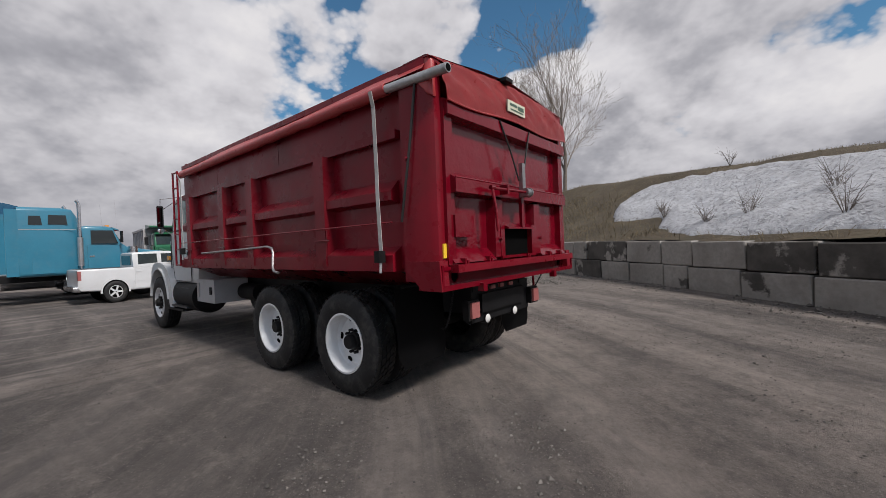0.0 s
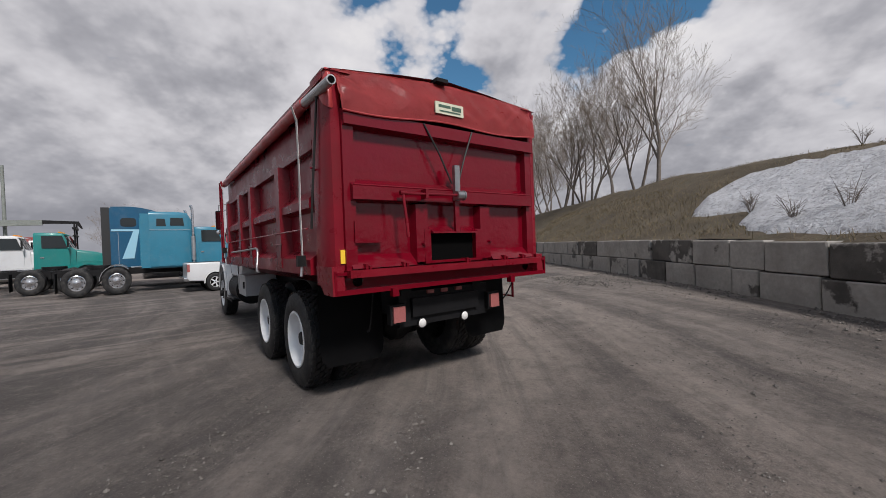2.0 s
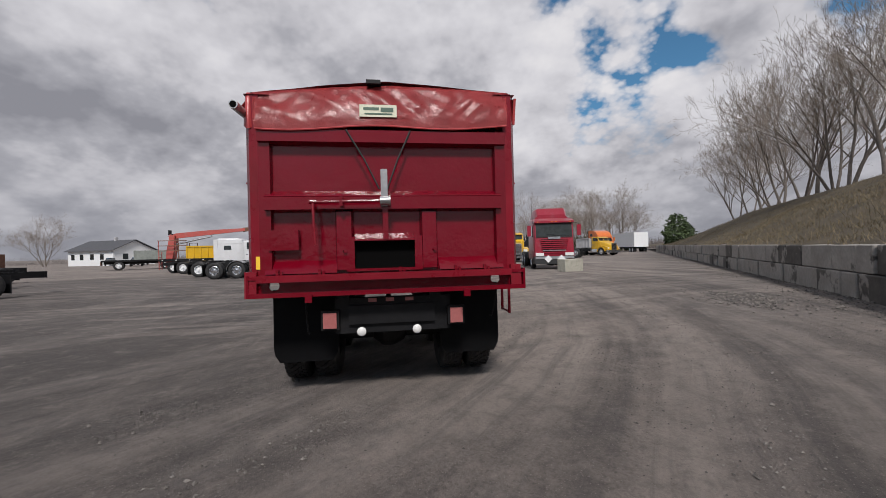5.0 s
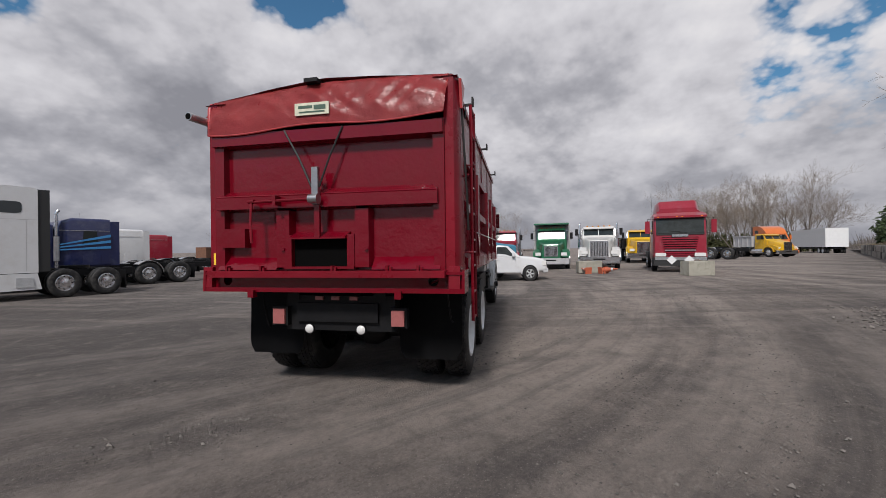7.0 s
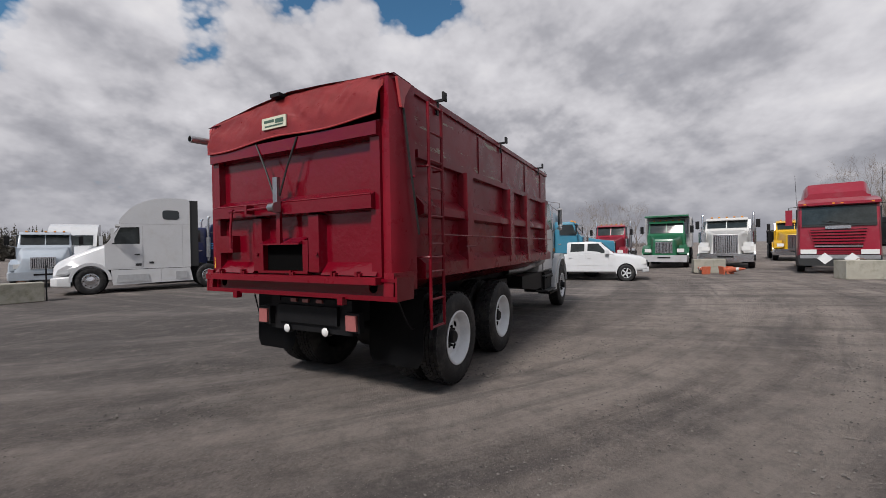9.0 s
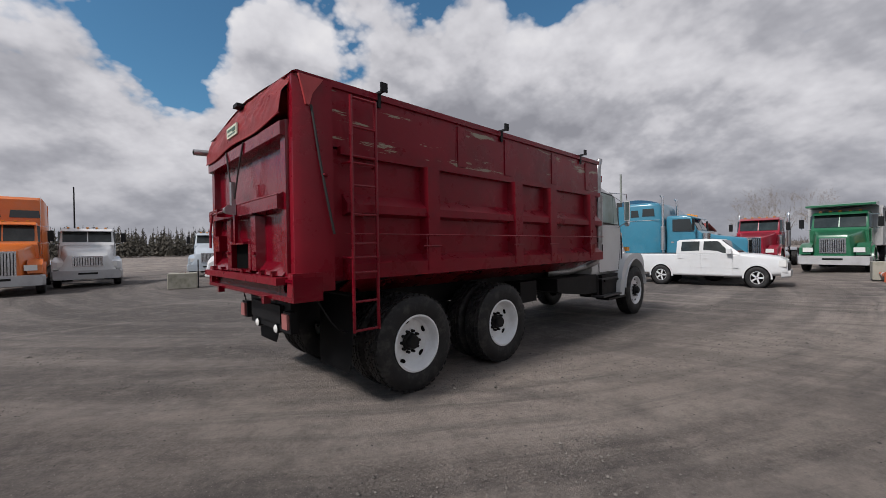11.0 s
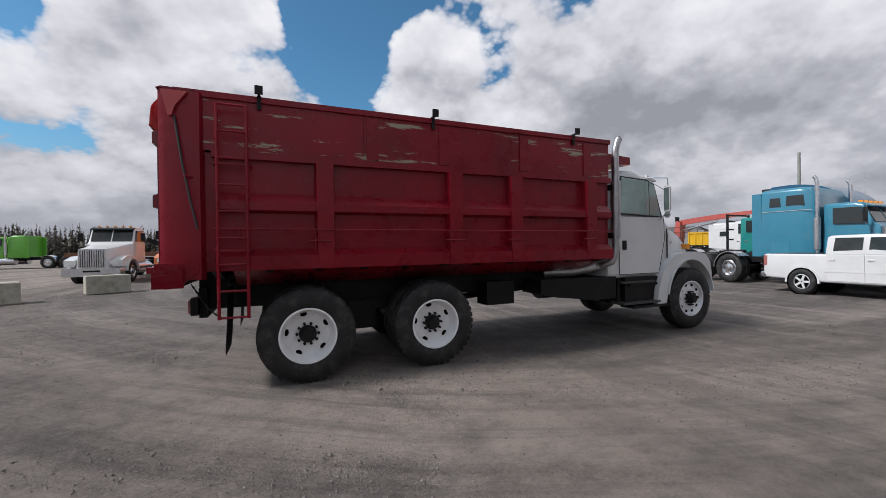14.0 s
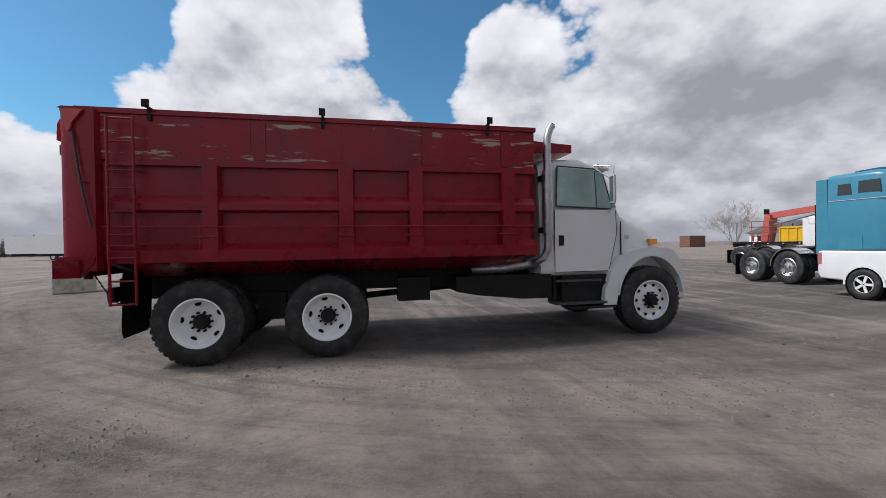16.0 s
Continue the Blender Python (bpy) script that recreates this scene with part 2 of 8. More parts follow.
def prism(bm, poly, axis, a, b):
    """A polygon drawn out along an axis. poly: (x, z) for 'y', (y, z) for 'x', (x, y) for 'z'."""
    def at(p, h):
        return {"y": (p[0], h, p[1]), "x": (h, p[0], p[1]), "z": (p[0], p[1], h)}[axis]
    lo, hi = [bm.verts.new(at(p, a)) for p in poly], [bm.verts.new(at(p, b)) for p in poly]
    n = len(poly)
    bm.faces.new(lo), bm.faces.new(hi[::-1])
    for i in range(n):
        bm.faces.new((lo[i], hi[i], hi[(i + 1) % n], lo[(i + 1) % n]))
    return bm


def cyl(bm, p0, p1, r0, r1=None, n=14, cap=True):
    p0, p1 = Vector(p0), Vector(p1)
    r1 = r0 if r1 is None else r1
    q = (p1 - p0).to_track_quat("Z", "Y")
    rings = []
    for p, r in ((p0, r0), (p1, r1)):
        rings.append([bm.verts.new(p + q @ Vector((r * math.cos(2 * math.pi * i / n), r * math.sin(2 * math.pi * i / n), 0))) for i in range(n)])
    for i in range(n):
        bm.faces.new((rings[0][i], rings[0][(i + 1) % n], rings[1][(i + 1) % n], rings[1][i]))
    if cap:
        bm.faces.new(rings[0][::-1]), bm.faces.new(rings[1])
    return bm


def tube(bm, pts, r, n=8):
    pts = [Vector(p) for p in pts]
    rings = []
    for i, p in enumerate(pts):
        d = (pts[min(i + 1, len(pts) - 1)] - pts[max(i - 1, 0)]).normalized()
        q = d.to_track_quat("Z", "Y")
        rr = r[i] if isinstance(r, (list, tuple)) else r
        rings.append([bm.verts.new(p + q @ Vector((rr * math.cos(2 * math.pi * k / n), rr * math.sin(2 * math.pi * k / n), 0))) for k in range(n)])
    for a, b in zip(rings, rings[1:]):
        best = min(range(n), key=lambda s: sum((a[k].co - b[(k + s) % n].co).length for k in range(n)))
        for k in range(n):
            bm.faces.new((a[k], a[(k + 1) % n], b[(k + 1 + best) % n], b[(k + best) % n]))
    bm.faces.new(rings[0][::-1]), bm.faces.new(rings[-1])
    return bm


def lathe(bm, profile, n=32, axis="y"):
    """Turn (radius, height) pairs about an axis through the origin."""
    rings = []
    for r, h in profile:
        ring = []
        for i in range(n):
            c, s = r * math.cos(2 * math.pi * i / n), r * math.sin(2 * math.pi * i / n)
            ring.append(bm.verts.new((c, h, s) if axis == "y" else (c, s, h)))
        rings.append(ring)
    for a, b in zip(rings, rings[1:]):
        for i in range(n):
            bm.faces.new((a[i], a[(i + 1) % n], b[(i + 1) % n], b[i]))
    if profile[0][0] > 1e-4:
        bm.faces.new(rings[0])
    if profile[-1][0] > 1e-4:
        bm.faces.new(rings[-1])
    bmesh.ops.remove_doubles(bm, verts=bm.verts, dist=1e-4)
    return bm


def loft(bm, sections, k=4):
    """Rounded-box sections along x: (x, half width at the bottom, half width at the top, z0, z1, corner radius)."""
    rings = []
    for x, wb, wt, z0, z1, r in sections:
        ring = []
        for sx, sz in ((1, -1), (1, 1), (-1, 1), (-1, -1)):
            w, z = (wb if sz < 0 else wt), (z0 if sz < 0 else z1)
            cy, cz = sx * (w - r), z - sz * r
            a0 = {(1, -1): -90, (1, 1): 0, (-1, 1): 90, (-1, -1): 180}[(sx, sz)]
            for j in range(k + 1):
                a = radians(a0 + 90 * j / k)
                ring.append(bm.verts.new((x, cy + r * math.cos(a), cz + r * math.sin(a))))
        rings.append(ring)
    n = len(rings[0])
    for a, b in zip(rings, rings[1:]):
        for i in range(n):
            bm.faces.new((a[i], a[(i + 1) % n], b[(i + 1) % n], b[i]))
    bm.faces.new(rings[0][::-1]), bm.faces.new(rings[-1])
    return bm


def arch(bm, cx, cz, ri, ro, a0, a1, y0, y1, n=14, ri_end=None):
    """A fender: a thick arc about (cx, cz) in the xz plane, from y0 to y1."""
    rows = []
    for i in range(n + 1):
        a = radians(a0 + (a1 - a0) * i / n)
        c, s = math.cos(a), math.sin(a)
        rows.append([bm.verts.new((cx + c * r, y, cz + s * r)) for y, r in ((y0, ri), (y1, ri), (y1, ro), (y0, ro))])
    for a, b in zip(rows, rows[1:]):
        for j in range(4):
            bm.faces.new((a[j], a[(j + 1) % 4], b[(j + 1) % 4], b[j]))
    bm.faces.new(rows[0]), bm.faces.new(rows[-1][::-1])
    return bm


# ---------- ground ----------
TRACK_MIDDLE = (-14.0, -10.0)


def ground_z(x, y):
    rise = min(max((y - 5.0) / 9.0, 0), 1)
    return 0.26 * rise * rise * (3 - 2 * rise)


def steps(lo, hi, fine_lo, fine_hi, fine, coarse_n):
    a = list(np.linspace(0, 1, coarse_n) ** 2.2)
    left = [fine_lo - (fine_lo - lo) * s for s in a[::-1]]
    right = [fine_hi + (hi - fine_hi) * s for s in a]
    return left[:-1] + list(np.arange(fine_lo, fine_hi, fine)) + right


def ground():
    xs, ys = steps(-900, 900, -24, 8, 0.16, 26), steps(-900, 900, -14, 14, 0.16, 26)
    verts = []
    for y in ys:
        for x in xs:
            z = ground_z(x, y)
            if -26 < x < 10 and -16 < y < 16:
                z += 0.011 * noise.noise((x * 0.9, y * 3.2, 0)) + 0.005 * noise.noise((x * 4, y * 6, 3)) + 0.018 * noise.noise((x * 0.22, y * 0.4, 8))
            verts.append((x, y, z - 0.012))
    nx = len(xs)
    faces = [(j * nx + i, j * nx + i + 1, (j + 1) * nx + i + 1, (j + 1) * nx + i) for j in range(len(ys) - 1) for i in range(nx - 1)]
    me = bpy.data.meshes.new("ground")
    me.from_pydata(verts, [], faces)
    me.materials.append(m_ground)
    me.shade_smooth()
    return tagged(new("ground", me), "compacted grey gravel yard with tyre tracks", "ground", kind="structure")


def ground_material():
    m = bpy.data.materials.new("yard_gravel")
    m.use_nodes = True
    nt = m.node_tree
    b = nt.nodes["Principled BSDF"]
    b.inputs["Roughness"].default_value = 0.88
    b.inputs["Specular IOR Level"].default_value = 0.25
    tex = nt.nodes.new("ShaderNodeTexCoord")

    def mapped(sc, rot=0.0, vec=None):
        n = nt.nodes.new("ShaderNodeMapping")
        n.inputs["Scale"].default_value, n.inputs["Rotation"].default_value = sc, (0, 0, radians(rot))
        nt.links.new(vec or tex.outputs["Object"], n.inputs[0])
        return n.outputs[0]

    def nz(vec, s, d=6, r=0.6, dist=0.0):
        n = nt.nodes.new("ShaderNodeTexNoise")
        for k, v in (("Scale", s), ("Detail", d), ("Roughness", r), ("Distortion", dist)):
            n.inputs[k].default_value = v
        nt.links.new(vec, n.inputs["Vector"])
        return n

    def rng(f, lo, hi, a=0.0, z=1.0):
        n = nt.nodes.new("ShaderNodeMapRange")
        for i, v in enumerate((lo, hi, a, z)):
            n.inputs[i + 1].default_value = v
        nt.links.new(f, n.inputs[0])
        return n.outputs[0]

    def mx(f, a, bb):
        n = nt.nodes.new("ShaderNodeMix")
        n.data_type = "RGBA"
        if isinstance(f, float):
            n.inputs[0].default_value = f
        else:
            nt.links.new(f, n.inputs[0])
        for i, s in ((6, a), (7, bb)):
            if isinstance(s, tuple):
                n.inputs[i].default_value = (*s, 1)
            else:
                nt.links.new(s, n.inputs[i])
        return n.outputs[2]

    def mul(a, bb):
        n = nt.nodes.new("ShaderNodeMath")
        n.operation = "MULTIPLY"
        nt.links.new(a, n.inputs[0])
        if isinstance(bb, float):
            n.inputs[1].default_value = bb
        else:
            nt.links.new(bb, n.inputs[1])
        return n.outputs[0]

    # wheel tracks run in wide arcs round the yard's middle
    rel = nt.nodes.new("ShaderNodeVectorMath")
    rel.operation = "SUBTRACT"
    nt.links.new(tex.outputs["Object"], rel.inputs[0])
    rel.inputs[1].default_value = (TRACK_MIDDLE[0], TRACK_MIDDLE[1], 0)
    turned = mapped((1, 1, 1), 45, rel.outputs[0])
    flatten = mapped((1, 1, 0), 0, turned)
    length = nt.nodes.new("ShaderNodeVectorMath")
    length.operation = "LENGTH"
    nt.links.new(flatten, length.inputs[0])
    sp = nt.nodes.new("ShaderNodeSeparateXYZ")
    nt.links.new(turned, sp.inputs[0])
    ang = nt.nodes.new("ShaderNodeMath")
    ang.operation = "ARCTAN2"
    nt.links.new(sp.outputs[1], ang.inputs[0]), nt.links.new(sp.outputs[0], ang.inputs[1])
    arc = nt.nodes.new("ShaderNodeCombineXYZ")
    nt.links.new(mul(ang.outputs[0], 20.0), arc.inputs[0]), nt.links.new(length.outputs["Value"], arc.inputs[1])
    warp = nz(mapped((0.12, 0.12, 1)), 1.0, 3, 0.5)
    off = nt.nodes.new("ShaderNodeVectorMath")
    off.operation = "MULTIPLY_ADD"
    nt.links.new(warp.outputs["Color"], off.inputs[0])
    off.inputs[1].default_value = (3, 1.3, 0)
    nt.links.new(arc.outputs[0], off.inputs[2])
    bent = off.outputs[0]
    ob = tex.outputs["Object"]
    patches = nz(ob, 0.16, 7, 0.62).outputs[0]
    lanes = nz(mapped((0.06, 0.75, 1), 0, bent), 1.0, 5, 0.58, 0.15).outputs[0]
    tracks = nz(mapped((0.10, 2.6, 1), 3, bent), 1.0, 7, 0.66, 0.2).outputs[0]
    tracks2 = nz(mapped((0.14, 3.4, 1), 9, bent), 1.0, 6, 0.66, 0.2).outputs[0]
    tracks3 = nz(mapped((0.10, 10, 1), -4, bent), 1.0, 6, 0.7, 0.1).outputs[0]
    speck = nz(ob, 42, 5, 0.75).outputs[0]
    pebble = nt.nodes.new("ShaderNodeTexVoronoi")
    pebble.inputs["Scale"].default_value = 55
    nt.links.new(ob, pebble.inputs["Vector"])
    grit = nz(ob, 160, 3, 0.8).outputs[0]
    mid = nz(ob, 7, 7, 0.75).outputs[0]
    blot = nz(mapped((0.35, 0.8, 1), 0, bent), 1.0, 9, 0.72, 0.3).outputs[0]
    # loose gravel, compacted pale lanes, dark sealed ground
    col = mx(rng(patches, 0.38, 0.62), (0.195, 0.167, 0.150), (0.308, 0.265, 0.236))
    lane = nt.nodes.new("ShaderNodeSeparateXYZ")
    nt.links.new(bent, lane.inputs[0])
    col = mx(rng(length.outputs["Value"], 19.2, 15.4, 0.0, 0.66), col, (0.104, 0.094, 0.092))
    # darker strip along the foot of the wall
    strip = nt.nodes.new("ShaderNodeVectorMath")
    strip.operation = "DOT_PRODUCT"
    nt.links.new(tex.outputs["Object"], strip.inputs[0])
    strip.inputs[1].default_value = (-0.593, -0.805, 0)
    edge = nt.nodes.new("ShaderNodeMath")
    edge.operation = "ADD"
    nt.links.new(strip.outputs["Value"], edge.inputs[0]), nt.links.new(mul(warp.outputs[0], 1.6), edge.inputs[1])
    col = mx(rng(edge.outputs[0], -3.1, -5.0, 0.0, 0.8), col, (0.108, 0.097, 0.092))
    smooth = rng(lanes, 0.45, 0.63)
    col = mx(mul(smooth, 0.6), col, (0.319, 0.274, 0.240))
    col = mx(mul(rng(tracks, 0.52, 0.66), 0.42), col, (0.288, 0.254, 0.226))
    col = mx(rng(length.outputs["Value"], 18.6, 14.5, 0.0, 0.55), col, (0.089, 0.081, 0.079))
    col = mx(mul(rng(tracks2, 0.53, 0.66), 0.52), col, (0.091, 0.083, 0.083))
    col = mx(mul(rng(blot, 0.50, 0.64), 0.6), col, (0.089, 0.081, 0.080))
    col = mx(mul(rng(tracks3, 0.52, 0.64), 0.2), col, (0.071, 0.064, 0.061))
    col = mx(mul(rng(tracks3, 0.46, 0.38), 0.14), col, (0.288, 0.254, 0.226))
    cross = nz(mapped((0.09, 2.1, 1), 28), 1.0, 6, 0.62, 0.25).outputs[0]
    where = nz(ob, 0.11, 3, 0.5).outputs[0]
    col = mx(mul(mul(rng(cross, 0.53, 0.66), rng(where, 0.46, 0.6)), 0.4), col, (0.096, 0.087, 0.084))
    col = mx(mul(mul(rng(cross, 0.46, 0.36), rng(where, 0.46, 0.6)), 0.3), col, (0.303, 0.267, 0.240))
    # turning tracks across the yard in front of the truck
    here = nt.nodes.new("ShaderNodeSeparateXYZ")
    nt.links.new(ob, here.inputs[0])
    turn = nz(mapped((1.7, 0.16, 1), 8), 1.0, 6, 0.6, 0.35).outputs[0]
    ahead = rng(here.outputs[0], -4.5, -7.5)
    col = mx(mul(mul(rng(turn, 0.52, 0.62), ahead), 0.5), col, (0.089, 0.079, 0.076))
    col = mx(mul(mul(rng(turn, 0.46, 0.38), ahead), 0.45), col, (0.347, 0.298, 0.263))
    rough_part = rng(lanes, 0.56, 0.47, 0.30, 1.0)
    col = mx(mul(rng(speck, 0.42, 0.64), mul(rough_part, 0.5)), col, (0.068, 0.059, 0.054))
    col = mx(mul(rng(mid, 0.50, 0.66), mul(rough_part, 0.45)), col, (0.080, 0.070, 0.064))
    crumbs = nz(ob, 2.8, 10, 0.8).outputs[0]
    col = mx(mul(rng(crumbs, 0.50, 0.66), 0.5), col, (0.079, 0.070, 0.066))
    col = mx(mul(rng(crumbs, 0.47, 0.34), 0.36), col, (0.357, 0.308, 0.275))
    dust = nz(ob, 22, 6, 0.8).outputs[0]
    col = mx(mul(rng(dust, 0.54, 0.68), 0.4), col, (0.074, 0.065, 0.061))
    stones = rng(pebble.outputs["Distance"], 0.30, 0.16)
    picked = nt.nodes.new("ShaderNodeSeparateColor")
    nt.links.new(pebble.outputs["Color"], picked.inputs[0])
    col = mx(mul(mul(stones, rng(picked.outputs[0], 0.72, 0.78)), mul(rough_part, 0.8)), col, (0.319, 0.284, 0.255))
    col = mx(rng(grit, 0.58, 0.72, 0.0, 0.5), col, (0.319, 0.288, 0.263))
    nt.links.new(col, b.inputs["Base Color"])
    h = nt.nodes.new("ShaderNodeMath")
    h.operation = "ADD"
    nt.links.new(mul(speck, mul(rough_part, 1.2)), h.inputs[0]), nt.links.new(mul(grit, 0.5), h.inputs[1])
    bn = nt.nodes.new("ShaderNodeBump")
    bn.inputs["Strength"].default_value, bn.inputs["Distance"].default_value = 1.0, 0.03
    nt.links.new(h.outputs[0], bn.inputs["Height"])
    nt.links.new(bn.outputs[0], b.inputs["Normal"])
    return m


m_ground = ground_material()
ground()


# ---------- wheels ----------
def tyre_profile(R, w, rr):
    return [(rr, -w * 0.42), (rr + 0.02, -w * 0.47), (rr + (R - rr) * 0.45, -w * 0.52), (rr + (R - rr) * 0.8, -w * 0.48), (R - 0.012, -w * 0.42), (R, -w * 0.36),
            (R, w * 0.36), (R - 0.012, w * 0.42), (rr + (R - rr) * 0.8, w * 0.48), (rr + (R - rr) * 0.45, w * 0.52), (rr + 0.02, w * 0.47), (rr, w * 0.42), (rr - 0.02, 0), (rr, -w * 0.42)]


def ring_mesh(bm, profile, n, dy=0.0):
    rings = []
    for r, h in profile:
        rings.append([bm.verts.new((r * math.cos(2 * math.pi * i / n), h + dy, r * math.sin(2 * math.pi * i / n))) for i in range(n)])
    for a, b in zip(rings, rings[1:]):
        for i in range(n):
            bm.faces.new((a[i], a[(i + 1) % n], b[(i + 1) % n], b[i]))


def tread_blocks(bm, R, w, dy, count, rows=5, h=0.012, lug=False):
    for j in range(rows):
        y0 = -w * 0.42 + j * w * 0.84 / rows
        y1 = y0 + w * 0.84 / rows * 0.80
        edge = j in (0, rows - 1)
        for i in range(count):
            a = 2 * math.pi * (i + (j % 2) * 0.5) / count
            d = math.pi / count * (0.62 if edge else 0.74)
            skew = 0.0 if edge else 0.35 * d
            base = R - (0.012 if edge else 0.004)
            vs = []
            for rad in (base - 0.02, base + h):
                for aa, y in ((a - d - skew, y0), (a + d - skew, y0), (a + d + skew, y1), (a - d + skew, y1)):
                    vs.append(bm.verts.new((rad * math.cos(aa), y + dy, rad * math.sin(aa))))
            for f in ((4, 5, 6, 7), (0, 1, 5, 4), (1, 2, 6, 5), (2, 3, 7, 6), (3, 0, 4, 7)):
                bm.faces.new([vs[k] for k in f])


def rim_disc(bm, rr, face, depth, slots=5, front=False):
    """A disc wheel, outer side towards -y: barrel, dish with oval hand holes."""
    n = 60
    ring_mesh(bm, [(rr + 0.012, face + 0.0), (rr + 0.014, face - 0.014), (rr - 0.004, face - 0.016), (rr - 0.012, face), (rr - 0.03, face + depth * 0.75)], n)
    rh = 0.145
    prof = [(rr - 0.03, face + depth * 0.75), (rr - 0.055, face + depth), (rh + 0.06, face + depth * (0.72 if front else 1.02)), (rh, face + depth * (0.62 if front else 1.0)), (0.085, face + depth * (0.6 if front else 1.0))]
    rings = [[bm.verts.new((r * math.cos(2 * math.pi * i / n), h, r * math.sin(2 * math.pi * i / n))) for i in range(n)] for r, h in prof]
    for a, b in zip(rings, rings[1:]):
        for i in range(n):
            bm.faces.new((a[i], a[(i + 1) % n], b[(i + 1) % n], b[i]))


def hand_holes(bm, face, count, r, rx, ry, phase=0.0):
    """Near-black ovals for the shade in the disc's openings, slightly proud of the metal."""
    for i in range(count):
        a = 2 * math.pi * i / count + phase
        vs = []
        for j in range(12):
            t = 2 * math.pi * j / 12
            rad, tan = rx * math.cos(t), ry * math.sin(t)
            vs.append(bm.verts.new(((r + rad) * math.cos(a) - tan * math.sin(a), face, (r + rad) * math.sin(a) + tan * math.cos(a))))
        bm.faces.new(vs)


R_W, W_W = 0.525, 0.275


def make_wheel(parent, x, side, front=False, tyre_src=None, label=""):
    """side: -1 outer face towards -y. Duals reach inwards."""
    w = new("wheel")
    w.parent = parent
    outer_y = 1.20 if not front else 1.13
    w.matrix_local = pose(x, side * (outer_y - W_W / 2), R_W - 0.012, 0, 0, 180 if side > 0 else 0)
    w["label"] = label or ("front wheel with a white disc rim" if front else "dual rear wheel with a white disc rim")
    offs = (0.0,) if front else (0.0, 0.335)
    for n_off, dy in enumerate(offs):
        key = "tyre"
        if key in tyre_src:
            again(tyre_src[key], w, Matrix.Translation((0, dy, 0)), "tyre")
        else:
            bm = B()
            ring_mesh(bm, tyre_profile(R_W - 0.018, W_W, 0.29), 56)
            tread_blocks(bm, R_W - 0.016, W_W, 0.0, 40, 5, 0.018)
            tyre_src[key] = part("tyre", bm, m_rubber, w, "black truck tyre with block tread")
            tyre_src[key].matrix_local = Matrix.Translation((0, dy, 0))
    k = "rim_f" if front else "rim_r"
    depth = 0.045 if front else 0.135
    face = -W_W * 0.44
    if k in tyre_src:
        again(tyre_src[k], w, None, "rim"), again(tyre_src[k + "h"], w, None, "hub")
    else:
        bm = B()
        rim_disc(bm, 0.29, face, depth, 5, front)
        tyre_src[k] = part("rim", bm, m_alu_white if front else m_rim, w, "white painted steel disc rim")
        bm = B()
        f = face + depth * (0.62 if front else 1.0)
        lathe(bm, [(0.0, f - 0.10), (0.062, f - 0.098), (0.072, f - 0.085), (0.074, f - 0.04), (0.094, f - 0.032), (0.098, f + 0.03)], 20)
        tyre_src[k + "h"] = part("hub", bm, m_black, w)
    nf = face + depth * (0.6 if front else 1.0)
    for i in range(10):
        a = 2 * math.pi * i / 10
        at = pose(0.115 * math.cos(a), nf, 0.115 * math.sin(a), 90)
        if "nut" in tyre_src:
            again(tyre_src["nut"], w, at, "wheel_nut")
        else:
            tyre_src["nut"] = part("wheel_nut", cyl(B(), (0, 0, -0.005), (0, 0, 0.045), 0.017, 0.014, 6), m_black, w)
            tyre_src["nut"].matrix_local = at
    hf, hr, hx, hz = (face + depth * 0.83 - 0.004, 0.2305, 0.025, 0.027) if front else (face + depth * 1.005 - 0.006, 0.222, 0.024, 0.038)
    count = 10 if front else 5
    for i in range(count):
        a = 2 * math.pi * i / count + (0 if front else 0.5)
        at = pose(hr * math.cos(a), hf, hr * math.sin(a), 0, -math.degrees(a))
        key = k + "hole"
        if key in tyre_src:
            again(tyre_src[key], w, at, "hand_hole")
        else:
            tyre_src[key] = part("hand_hole", prism(B(), [(hx * math.cos(t * math.pi / 6), hz * math.sin(t * math.pi / 6)) for t in range(12)], "y", 0.0, 0.006), m_hole, w)
            tyre_src[key].matrix_local = at
    return w


m_alu_white = material("white_hub_piloted_rim", (0.74, 0.75, 0.77), 0.3, 0.25, var=0.06, scale=7, dirt=(0.35, 0.34, 0.33), dirt_amount=0.3, dirt_scale=6)


def peeling_material():
    """Red board with flakes of paint gone down to the wood, long along the grain."""
    m = m_redside.copy()
    m.name = "peeling_red_boards"
    nt = m.node_tree
    b = nt.nodes["Principled BSDF"]
    src = b.inputs["Base Color"].links[0].from_socket
    tex = nt.nodes.new("ShaderNodeTexCoord")
    mp = nt.nodes.new("ShaderNodeMapping")
    mp.inputs["Scale"].default_value = (0.9, 5.0, 7.0)
    nt.links.new(tex.outputs["Object"], mp.inputs[0])
    nz = nt.nodes.new("ShaderNodeTexNoise")
    for k, v in (("Scale", 1.25), ("Detail", 9), ("Roughness", 0.72), ("Distortion", 0.15)):
        nz.inputs[k].default_value = v
    nt.links.new(mp.outputs[0], nz.inputs["Vector"])
    rg = nt.nodes.new("ShaderNodeMapRange")
    rg.inputs[1].default_value, rg.inputs[2].default_value = 0.570, 0.585
    nt.links.new(nz.outputs[0], rg.inputs[0])
    mx = nt.nodes.new("ShaderNodeMix")
    mx.data_type = "RGBA"
    nt.links.new(rg.outputs[0], mx.inputs[0])
    nt.links.new(src, mx.inputs[6])
    mx.inputs[7].default_value = (0.30, 0.27, 0.20, 1)
    nt.links.new(mx.outputs[2], b.inputs["Base Color"])
    return m


m_peel = peeling_material()


